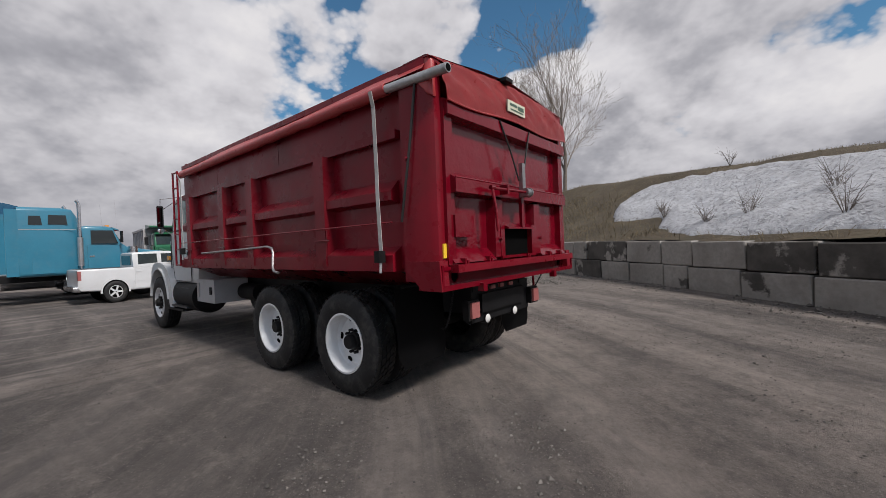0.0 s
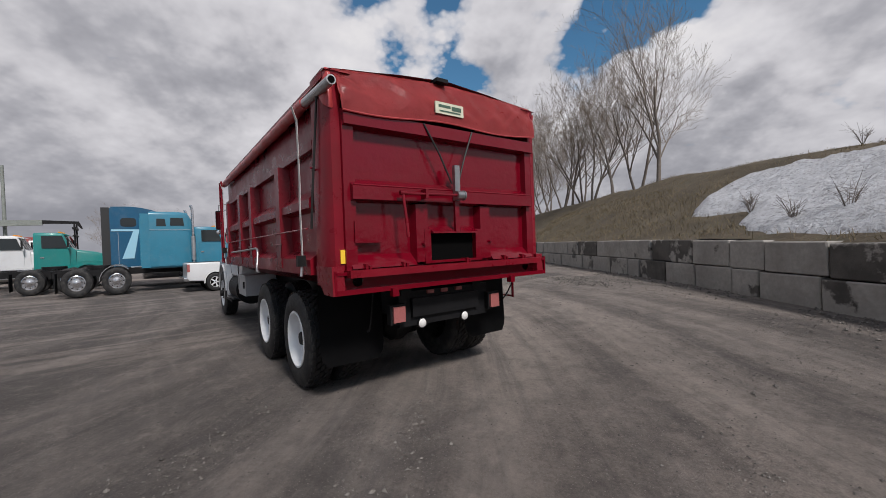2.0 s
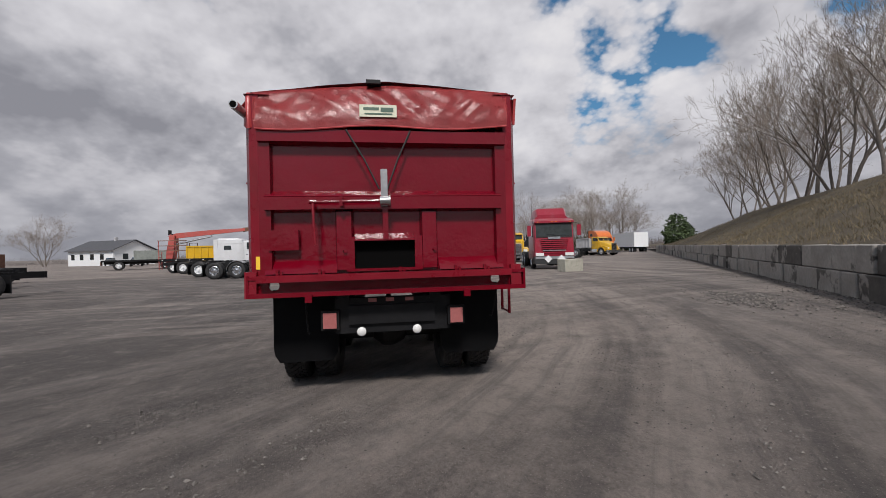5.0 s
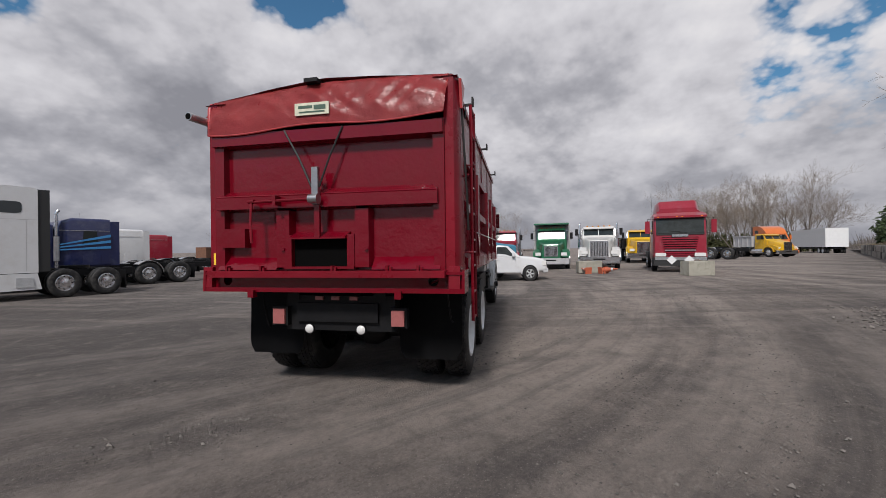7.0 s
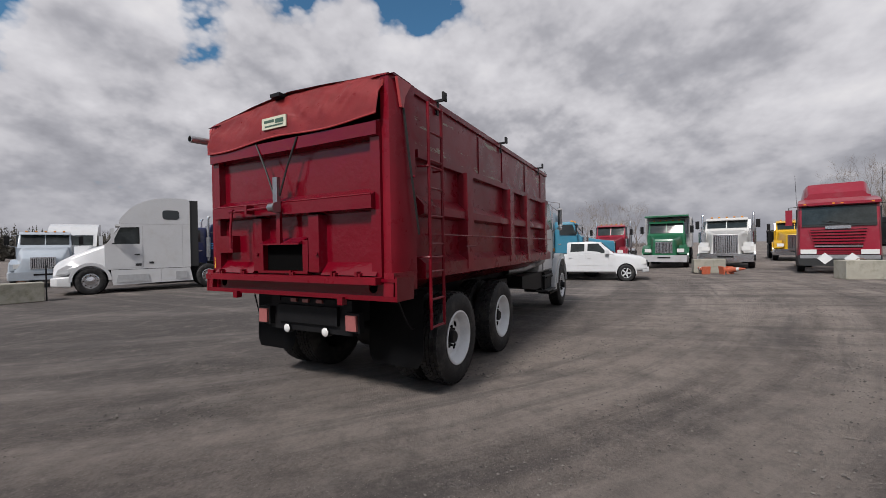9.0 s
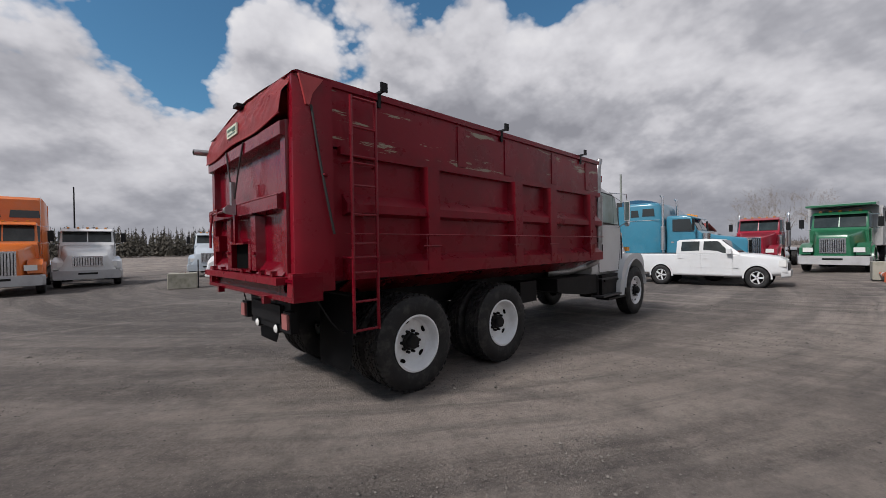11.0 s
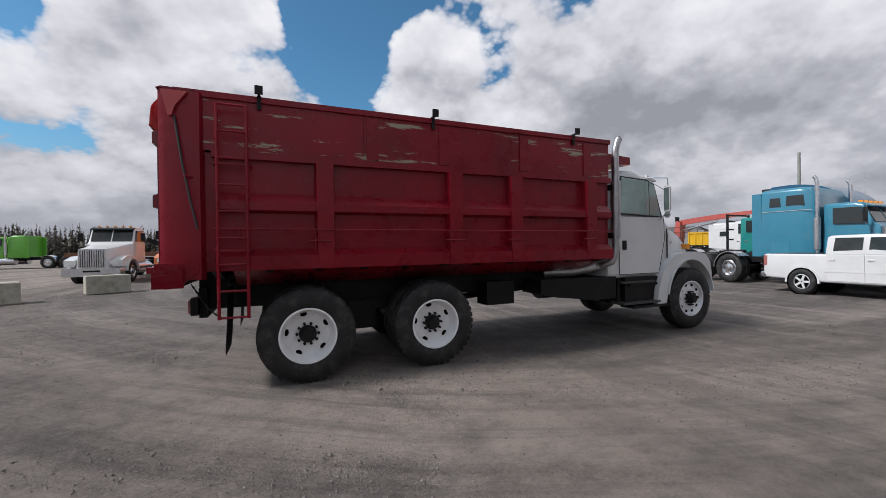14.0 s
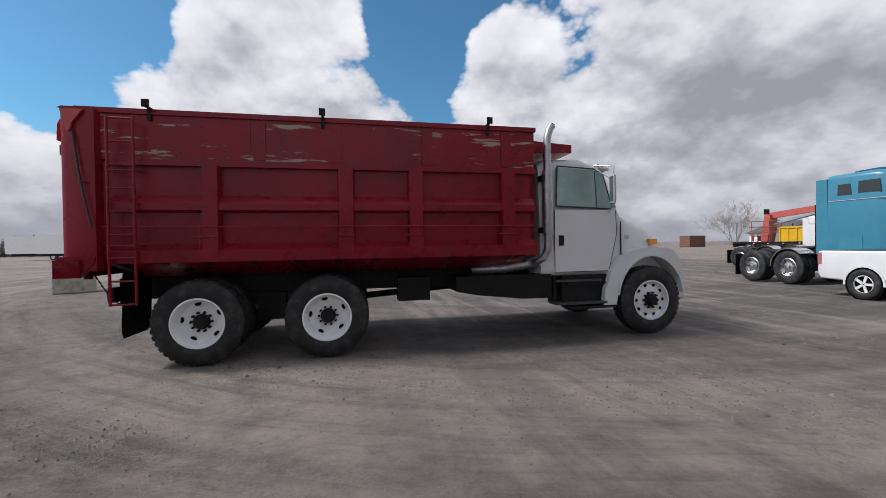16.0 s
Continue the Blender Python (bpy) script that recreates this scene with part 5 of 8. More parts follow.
def in_snow(u, s):
    e = snow_edge(u)
    return bool(e) and e[0] < s < e[1]


def snow():
    us = list(np.arange(-25, -2, 0.3)) + list(np.arange(-2, 16.9, 0.09))
    n = 56
    verts, faces = [], []
    for u in us:
        lo, hi = snow_edge(float(u))
        for j in range(n + 1):
            t = j / n
            s = lo + (hi - lo) * t
            edge = min(1.0, min(t, 1 - t) * 7, (17.0 - u) * 1.4)
            q = on_bank(float(u), s)
            q.z += 0.24 * max(edge, 0.0) ** 0.5 - 0.03 + (0.05 * noise.noise((u * 1.8, s * 1.2, 0)) + 0.055 * noise.noise((u * 6.5, s * 2.4, 1)) + 0.03 * noise.noise((u * 14, s * 5, 3))) * edge
            verts.append(tuple(q))
    k = n + 1
    faces = [(i * k + j, (i + 1) * k + j, (i + 1) * k + j + 1, i * k + j + 1) for i in range(len(us) - 1) for j in range(n)]
    me = bpy.data.meshes.new("snow_patch")
    me.from_pydata(verts, [], faces)
    me.materials.append(m_snow)
    me.shade_smooth()
    tagged(new("snow_patch", me), "dirty melting snow patch on the bank", "snow", kind="stuff")


def block_mesh(w, h, d, name="block", seed=0):
    rnd = random.Random(seed)
    bm = B()
    box(bm, -w / 2, w / 2, 0, d, 0, h)
    bmesh.ops.bevel(bm, geom=bm.edges[:], offset=0.02, segments=1, affect="EDGES")
    for v in bm.verts:
        v.co += Vector((rnd.uniform(-1, 1), rnd.uniform(-1, 1), rnd.uniform(-1, 1))) * 0.006
    bmesh.ops.recalc_face_normals(bm, faces=bm.faces)
    me = bpy.data.meshes.new(name)
    bm.to_mesh(me)
    bm.free()
    me.materials.append(m_wallblock)
    return me


def retaining_wall():
    wall = thing("wall_blocks", Matrix.Identity(4), "retaining wall of two courses of grey concrete blocks", "wall", kind="structure")
    rnd = random.Random(5)
    h = 0.60
    kinds = [(w, block_mesh(w - 0.03, h - 0.02, 0.6, "block", i)) for i, w in enumerate((1.2, 0.9, 1.3, 0.7, 1.2, 1.25))]
    for course in range(2):
        u = -9.0 + course * 0.5
        count = 0
        while u < 82:
            w, me = kinds[rnd.randrange(len(kinds))]
            p, n = along(u + w / 2)
            z = ground_z(p.x, p.y) - 0.06 + course * h
            ob = new("block", me)
            ob.parent = wall
            ang = math.degrees(math.atan2(n.y, n.x)) - 90
            push = rnd.uniform(-0.03, 0.03) + course * 0.03
            q = p + n * push
            ob.matrix_local = pose(q.x, q.y, z, rnd.gauss(0, 0.25), 0, ang + rnd.gauss(0, 0.35))
            u += w
            count += 1


def rubble():
    """Gravel and bits at the wall's foot and over the yard."""
    rnd = random.Random(8)
    verts, faces = [], []

    def stone(p, r):
        k = len(verts)
        for dx, dy, dz in ((1, 0, 0), (-1, 0, 0), (0, 1, 0), (0, -1, 0), (0, 0, 1), (0, 0, -0.6)):
            verts.append((p[0] + dx * r * rnd.uniform(0.6, 1.3), p[1] + dy * r * rnd.uniform(0.6, 1.3), p[2] + dz * r * rnd.uniform(0.5, 0.9)))
        for f in ((0, 2, 4), (2, 1, 4), (1, 3, 4), (3, 0, 4), (2, 0, 5), (1, 2, 5), (3, 1, 5), (0, 3, 5)):
            faces.append(tuple(k + i for i in f))
    for i in range(4200):
        u = rnd.uniform(-2, 40)
        p, n = along(u)
        q = p - n * abs(rnd.gauss(0, 0.5))
        if noise.noise((u * 0.6, 3, 0)) < -0.25:
            continue
        stone((q.x, q.y, ground_z(q.x, q.y) + 0.002), rnd.uniform(0.008, 0.03) * (2 if rnd.random() < 0.04 else 1))
    for i in range(9000):
        x, y = rnd.uniform(-13, 5), rnd.uniform(-5, 12)
        if noise.noise((x * 0.5, y * 0.5, 11)) < -0.05 and rnd.random() < 0.8:
            continue
        stone((x, y, ground_z(x, y) - 0.004), rnd.uniform(0.004, 0.012) * (2.0 if rnd.random() < 0.012 else 1))
    # windrows of loose stones between the wheel lanes
    for i in range(22000):
        k = rnd.randrange(9)
        r = (16.6, 17.9, 18.8, 20.2, 21.0, 22.0, 22.9, 23.8, 25.0)[k]
        a = rnd.uniform(0.1, 1.6)
        r += 0.9 * noise.noise((a * 3.5, k * 3.3, 0)) + rnd.gauss(0, 0.22)
        if noise.noise((a * 9, k * 2.1, 9)) < -0.05:
            continue
        x, y = TRACK_MIDDLE[0] + r * math.cos(a), TRACK_MIDDLE[1] + r * math.sin(a)
        p, n = along(0)
        if (Vector((x, y)) - p).dot(n) > -0.4:
            continue
        stone((x, y, ground_z(x, y) - 0.006), rnd.uniform(0.005, 0.014) * (1.9 if rnd.random() < 0.05 else 1))
    for cx, cy in ((-5.4, 11.7), (-6.4, 12.4)):
        for i in range(260):
            x, y = cx + rnd.gauss(0, 0.55), cy + rnd.gauss(0, 0.3)
            stone((x, y, ground_z(x, y) + 0.01), rnd.uniform(0.012, 0.04))
    me = bpy.data.meshes.new("loose_gravel")
    me.from_pydata(verts, [], faces)
    me.materials.append(m_stone)
    tagged(new("loose_gravel", me), "loose grey gravel and crumbs", "gravel", kind="stuff")


m_stone = material("gravel_stone", (0.135, 0.122, 0.110), 0.9, rand=0.5, island=True)


# ---------- trees ----------
def grow(seed, height, spread=0.55, multi=1, lean=0.0):
    rnd = random.Random(seed)
    trunk, twigs = B(), B()

    def branch(p, d, length, r, level):
        n = 4 if level < 2 else 3
        pts, rad = [p.copy()], [r]
        q, dd = p.copy(), d.copy()
        for i in range(n):
            dd = (dd + Vector((rnd.gauss(0, 0.10), rnd.gauss(0, 0.10), 0.05 + rnd.gauss(0, 0.05)))).normalized()
            q = q + dd * length / n
            pts.append(q.copy())
            rad.append(max(0.006, r * (1 - 0.62 * (i + 1) / n)))
        tube(trunk if level < 2 else twigs, pts, rad, 6 if level < 2 else 3)
        if level >= 5 or length < 0.5:
            return
        k = {0: 7, 1: 6, 2: 4, 3: 3, 4: 2}[level]
        for i in range(k):
            t = rnd.uniform(0.32 if level else 0.28, 1.0)
            j = min(n - 1, int(t * n))
            f = t * n - j
            at = pts[j].lerp(pts[j + 1], f)
            base = (pts[j + 1] - pts[j]).normalized()
            a = rnd.uniform(0, 2 * math.pi)
            side = base.cross(Vector((math.cos(a), math.sin(a), 0.2))).normalized()
            nd = (base * (1.0 - spread * 0.35) + side * spread * rnd.uniform(0.7, 1.3) + Vector((0, 0, 0.22))).normalized()
            branch(at, nd, length * rnd.uniform(0.42, 0.68) * (1.0 if level else 1.05), max(0.006, (rad[j] * (1 - f) + rad[j + 1] * f) * rnd.uniform(0.45, 0.65)), level + 1)
    for i in range(multi):
        a = rnd.uniform(0, 2 * math.pi)
        tilt = 0.05 if multi == 1 else 0.32
        d = Vector((math.cos(a) * tilt + lean, math.sin(a) * tilt, 1)).normalized()
        branch(Vector((math.cos(a) * 0.12 * (multi > 1), math.sin(a) * 0.12 * (multi > 1), -0.3)), d, height * rnd.uniform(0.62, 0.74), height * 0.0155 / (1 if multi == 1 else 1.4), 0)
    return trunk, twigs


def bare_trees():
    kinds = []
    for seed, h, sp, multi, lean in ((11, 12.0, 0.62, 1, 0.0), (23, 11.5, 0.55, 2, -0.12), (37, 10.0, 0.6, 3, -0.1), (41, 10.5, 0.5, 1, -0.2)):
        t = thing("bare_tree", Matrix.Identity(4), "tall leafless deciduous tree on the grassy bank", "tree", "trees along the bank")
        tr, tw = grow(seed, h, sp, multi, lean)
        part("trunk", tr, m_bark, t, "grey bark trunk and limbs", smooth=60)
        part("crown", tw, m_twig, t, "fine bare twigs", smooth=0)
        kinds.append(t)
    spots = [(-11.6, 31.2, 0, 0, 0.92), (-14.0, 33.0, 1, 40, 0.95), (-15.7, 32.2, 3, 10, 0.9), (-18.8, 33.9, 1, 150, 0.95), (-20.6, 35.2, 2, 20, 0.95), (-22.6, 36.3, 3, 200, 0.95), (-25.2, 38.2, 2, 100, 1.0),
             (-28.5, 40.1, 1, 260, 0.95), (-31.2, 42.0, 2, 330, 0.9), (-34.0, 43.8, 3, 60, 0.9), (-37.5, 46.0, 2, 180, 0.9), (-42.0, 48.6, 1, 30, 0.9)]
    used = set()
    for x, y, k, rot, sc in spots:
        y += 0.09 * (-11.6 - x)
        # height of the bank there
        best = min(((along(u)[0] + along(u)[1] * 8.2 - Vector((x, y))).length, u) for u in np.arange(15, 75, 1.0))
        z = bank_height(float(best[1]), 8.2) - 0.05
        m = pose(x, y, z, 0, 0, rot) @ Matrix.Diagonal((sc, sc, sc, 1))
        if k not in used:
            used.add(k)
            kinds[k].matrix_world = m
        else:
            ob = copy_thing(kinds[k], m)
            ob.matrix_world = m
    far = []
    rnd = random.Random(4)
    for i in range(20):
        a = radians(55 + 13 * i / 19 + rnd.uniform(-0.5, 0.5))
        d = rnd.uniform(95, 130)
        far.append((-math.sin(a) * d, 6 + math.cos(a) * d, rnd.uniform(0.85, 1.25)))
    for x, y, sc in ((-96.6, -64.8, 0.85), (-99.5, -66.5, 0.72), (-86, 4, 0.6), (-92, 1, 0.7), (-100, 8, 0.7), (-96, -2, 0.6)):
        far.append((x, y, sc))
    for x, y, sc in far:
        m = pose(x, y, 0, 0, 0, rnd.uniform(0, 360)) @ Matrix.Diagonal((sc, sc, sc, 1))
        ob = copy_thing(kinds[rnd.choice((0, 2))], m)
        ob.matrix_world = m
        tagged(ob, "leafless deciduous tree far across the yard", "tree", "far bare trees")


def conifer_into(verts, faces, x, y, h, rnd, r0=0.2, fins=32):
    """A ragged spruce: drooping fins of boughs round a thin stem."""
    for k in range(fins):
        t = (k + rnd.random()) / fins
        z = h * (0.06 + 0.92 * t)
        r = h * r0 * (1 - t) ** 0.9 * rnd.uniform(0.45, 1.25) + 0.10
        a = rnd.uniform(0, 2 * math.pi)
        base = len(verts)
        verts += [(x, y, min(h, z + h * 0.10 * (1.1 - t))), (x + rnd.gauss(0, 0.05), y, z - h * 0.03), (x + math.cos(a) * r, y + math.sin(a) * r, z - h * rnd.uniform(0.0, 0.06))]
        faces.append((base, base + 1, base + 2))
        b2 = a + rnd.uniform(0.6, 1.2)
        verts.append((x + math.cos(b2) * r * 0.7, y + math.sin(b2) * r * 0.7, z - h * rnd.uniform(0.0, 0.05)))
        faces.append((base, base + 3, base + 2))


def far_woods():
    rnd = random.Random(17)
    verts, faces = [], []
    for i in range(1500):
        a = radians(rnd.uniform(140, 206))
        d = rnd.uniform(112, 150)
        conifer_into(verts, faces, -math.sin(a) * d, 6 + math.cos(a) * d, rnd.uniform(4.6, 8.0), rnd, 0.17, 24)
    # the woods thin out and sink towards their end
    for i in range(260):
        t = rnd.random()
        a, d = radians(206 + 12 * t), rnd.uniform(130, 165)
        conifer_into(verts, faces, -math.sin(a) * d, 6 + math.cos(a) * d, rnd.uniform(4.6, 8.0) * (1.0 - 0.5 * t), rnd, 0.17, 24)
    me = bpy.data.meshes.new("far_woods")
    me.from_pydata(verts, [], faces)
    me.materials.append(m_conifer)
    tagged(new("far_woods", me), "dark spruce woods beyond the yard", "woods", kind="stuff")
    # brush of bare grey woods low on the horizon
    verts, faces = [], []
    for i in range(5200):
        a = radians(rnd.choice((rnd.uniform(45, 70), rnd.uniform(84, 140), rnd.uniform(200, 236))))
        d = rnd.uniform(150, 200)
        x, y = -math.sin(a) * d, 6 + math.cos(a) * d
        h = (0.8 + 1.7 * rnd.random()) * (0.9 + 0.8 * noise.noise((math.degrees(a) * 0.35, 0, 0)))
        if 45 < math.degrees(a) < 70:
            h *= 2.6
        elif math.degrees(a) > 84:
            h *= 1.5
        for q in range(3):
            k = len(verts)
            lx, ly = rnd.gauss(0, 0.9), rnd.gauss(0, 0.9)
            bx, by = x + rnd.gauss(0, 0.7), y + rnd.gauss(0, 0.7)
            verts += [(bx - 0.07, by - 0.07, 0), (bx + 0.07, by + 0.07, 0), (bx + lx, by + ly, h * rnd.uniform(0.5, 1))]
            faces.append((k, k + 1, k + 2))
    me = bpy.data.meshes.new("far_brush")
    me.from_pydata(verts, [], faces)
    me.materials.append(m_brush)
    tagged(new("far_brush", me), "grey leafless woods on the horizon", "woods", kind="stuff")
    # cedar hedge and a spruce near the far end of the wall
    verts, faces = [], []
    for i in range(150):
        t = i / 149
        conifer_into(verts, faces, -94 + 14 * t + rnd.uniform(-.6, .6), 46 + 18 * t + rnd.uniform(-.6, .6), rnd.uniform(3.6, 4.6), rnd, 0.26)
    me = bpy.data.meshes.new("cedar_hedge")
    me.from_pydata(verts, [], faces)
    me.materials.append(m_hedge)
    tagged(new("cedar_hedge", me), "olive green cedar hedge behind the yard", "hedge", kind="stuff")
    for x, y, h in ((-60.5, 58.5, 6.6), (-64, 60.5, 5.0), (-57.5, 57.5, 4.6)):
        verts, faces = [], []
        for k in range(900):
            # small tufts of needles over a rounded, uneven crown
            a, t = rnd.uniform(0, 2 * math.pi), rnd.random()
            lump = 0.8 + 0.35 * noise.noise((math.cos(a) * 1.6 + x, math.sin(a) * 1.6, t * 4))
            r = h * 0.40 * math.sin(math.pi * (0.12 + 0.83 * t)) ** 0.8 * lump * rnd.uniform(0.6, 1.0)
            c = Vector((math.cos(a) * r, math.sin(a) * r, h * (0.10 + 0.88 * t) + rnd.gauss(0, 0.1)))
            b0 = len(verts)
            for q in range(3):
                verts.append(tuple(c + Vector((rnd.gauss(0, 0.24), rnd.gauss(0, 0.24), rnd.gauss(0, 0.2)))))
            faces.append((b0, b0 + 1, b0 + 2))
        t = thing("pine_tree", Matrix.Translation((x, y, 0.4)), "small rounded green pine at the end of the bank", "tree", "small pines")
        me = bpy.data.meshes.new("crown")
        me.from_pydata(verts, [], faces)
        me.materials.append(m_spruce)
        ob = new("crown", me)
        ob.parent = t
        part("trunk", cyl(B(), (0, 0, -0.4), (0, 0, h * 0.7), 0.12, 0.03, 8), m_bark, t)


def bank_shrubs():
    rnd = random.Random(29)
    for i, (u, s, h) in enumerate(((6.5, 2.2, 1.3), (7.4, 1.2, 1.0), (8.5, 3.0, 1.2), (5.2, 8.0, 1.2), (10.2, 1.2, 0.9), (2.4, 3.2, 1.1), (12.6, 2.3, 0.7), (13.1, 2.7, 0.6), (9.4, 1.5, 1.0), (3.0, 8.2, 1.0), (15, 8.3, 1.1))):
        t = thing("shrub", Matrix.Translation(on_bank(u, s)), "dry leafless shrub on the bank", "shrub", "dry shrubs")
        bm = B()
        for k in range(16):
            a, l = rnd.uniform(0, 2 * math.pi), h * rnd.uniform(0.5, 1.1)
            d = Vector((math.cos(a) * 0.35, math.sin(a) * 0.35 - 0.1, rnd.uniform(0.5, 1.0)))
            p1 = d * l * 0.5 + Vector((0, 0, 0.04 * l))
            tube(bm, [(0, 0, 0), p1, d * l + Vector((0, 0, -0.05 * l))], [0.007, 0.005, 0.002], 3)
            for q in range(3):
                e = p1 + Vector((rnd.uniform(-1, 1), rnd.uniform(-1, 1), rnd.uniform(0, 1))) * l * 0.3
                tube(bm, [tuple(p1), tuple(e)], [0.004, 0.002], 3)
        part("branchwork", bm, m_bark, t, smooth=0)


m_brush = material("far_grey_brush", (0.135, 0.118, 0.108), 0.9, rand=0.4, island=True)
m_spruce = material("green_pine", (0.060, 0.088, 0.035), 0.9, rand=0.4, island=True)
bank()
snow()
bank_grass()
retaining_wall()
rubble()
bare_trees()
far_woods()
bank_shrubs()


# ---------- other vehicles ----------
def paint(name, col, rough=0.28, dirt=0.2):
    return material(name, col, rough, var=0.08, scale=2, dirt=tuple(0.5 * c + 0.12 for c in col), dirt_amount=dirt, dirt_scale=3, coat=0.4)


p_sky = paint("light_blue_paint", (0.034, 0.190, 0.285))
p_blue = paint("deep_blue_paint", (0.008, 0.085, 0.170))
p_teal = paint("teal_green_paint", (0.01, 0.20, 0.185))
p_red = paint("crimson_paint", (0.26, 0.008, 0.025))
p_green = paint("dark_green_paint", (0.012, 0.12, 0.055))
p_lime = paint("bright_green_paint", (0.10, 0.36, 0.03))
p_orange = paint("orange_paint", (0.62, 0.15, 0.025))
p_yellow = paint("yellow_paint", (0.62, 0.36, 0.01))
p_navy = paint("navy_paint", (0.012, 0.018, 0.075))
p_black = paint("gloss_black_paint", (0.008, 0.008, 0.009))
p_silver = paint("silver_blue_paint", (0.42, 0.47, 0.52))
p_cream = paint("off_white_paint", (0.60, 0.60, 0.58))
m_decal = material("pale_blue_decal", (0.30, 0.55, 0.68), 0.4)
m_navydecal = material("light_blue_swoosh", (0.05, 0.25, 0.55), 0.35)
m_rust = material("rusty_steel", (0.16, 0.075, 0.045), 0.8, var=0.4, scale=5)
m_plastic = material("black_plastic", (0.02, 0.021, 0.022), 0.5)
m_siding = material("white_siding", (0.72, 0.73, 0.73), 0.6, var=0.05, scale=3)
m_roof = material("dark_shingles", (0.07, 0.072, 0.08), 0.85, var=0.25, scale=4)
m_cone = material("faded_orange_plastic", (0.50, 0.115, 0.055), 0.55, var=0.15, scale=8, dirt=(0.3, 0.2, 0.15), dirt_amount=0.5, dirt_scale=9)
WHEELS = {}


def yb(s, a, b):
    return (min(s * a, s * b), max(s * a, s * b))


def truck_wheel(parent, x, s, dual=False, chrome=True, R=0.52, out=1.22):
    w = new("wheel")
    w.parent = parent
    w.matrix_local = pose(x, s * (out - 0.14), R - 0.01, 0, 0, 180 if s > 0 else 0)
    key = ("t", dual, R)
    if key not in WHEELS:
        bm = B()
        ring_mesh(bm, tyre_profile(R, 0.27, R * 0.56), 32)
        if dual:
            ring_mesh(bm, tyre_profile(R, 0.27, R * 0.56), 32, 0.33)
        WHEELS[key] = part("tyre", bm, m_rubber, w, "black tyre")
    else:
        again(WHEELS[key], w, None, "tyre")
    key = ("r", dual, chrome, R)
    if key not in WHEELS:
        bm = B()
        f = -0.115
        d = 0.11 if dual else 0.03
        rr = R * 0.57
        ring_mesh(bm, [(rr, f), (rr - 0.02, f - 0.01), (rr - 0.03, f + d), (rr * 0.62, f + d), (rr * 0.55, f + d * 0.5 - 0.02), (rr * 0.30, f + d * 0.5 - 0.03), (rr * 0.26, f - 0.02), (0.001, f - 0.03)], 28)
        WHEELS[key] = part("rim", bm, {True: m_chrome, False: m_rim}[chrome], w)
        bm = B()
        hand_holes(bm, f + d - 0.004, 8, rr * 0.78, rr * 0.075, rr * 0.085)
        WHEELS[key + ("n",)] = part("hand_holes", bm, m_hole, w)
        WHEELS[key + ("n",)]["kind"] = "stuff"
    else:
        again(WHEELS[key], w, None, "rim"), tagged(again(WHEELS[key + ("n",)], w, None, "hand_holes"), kind="stuff")
    return w


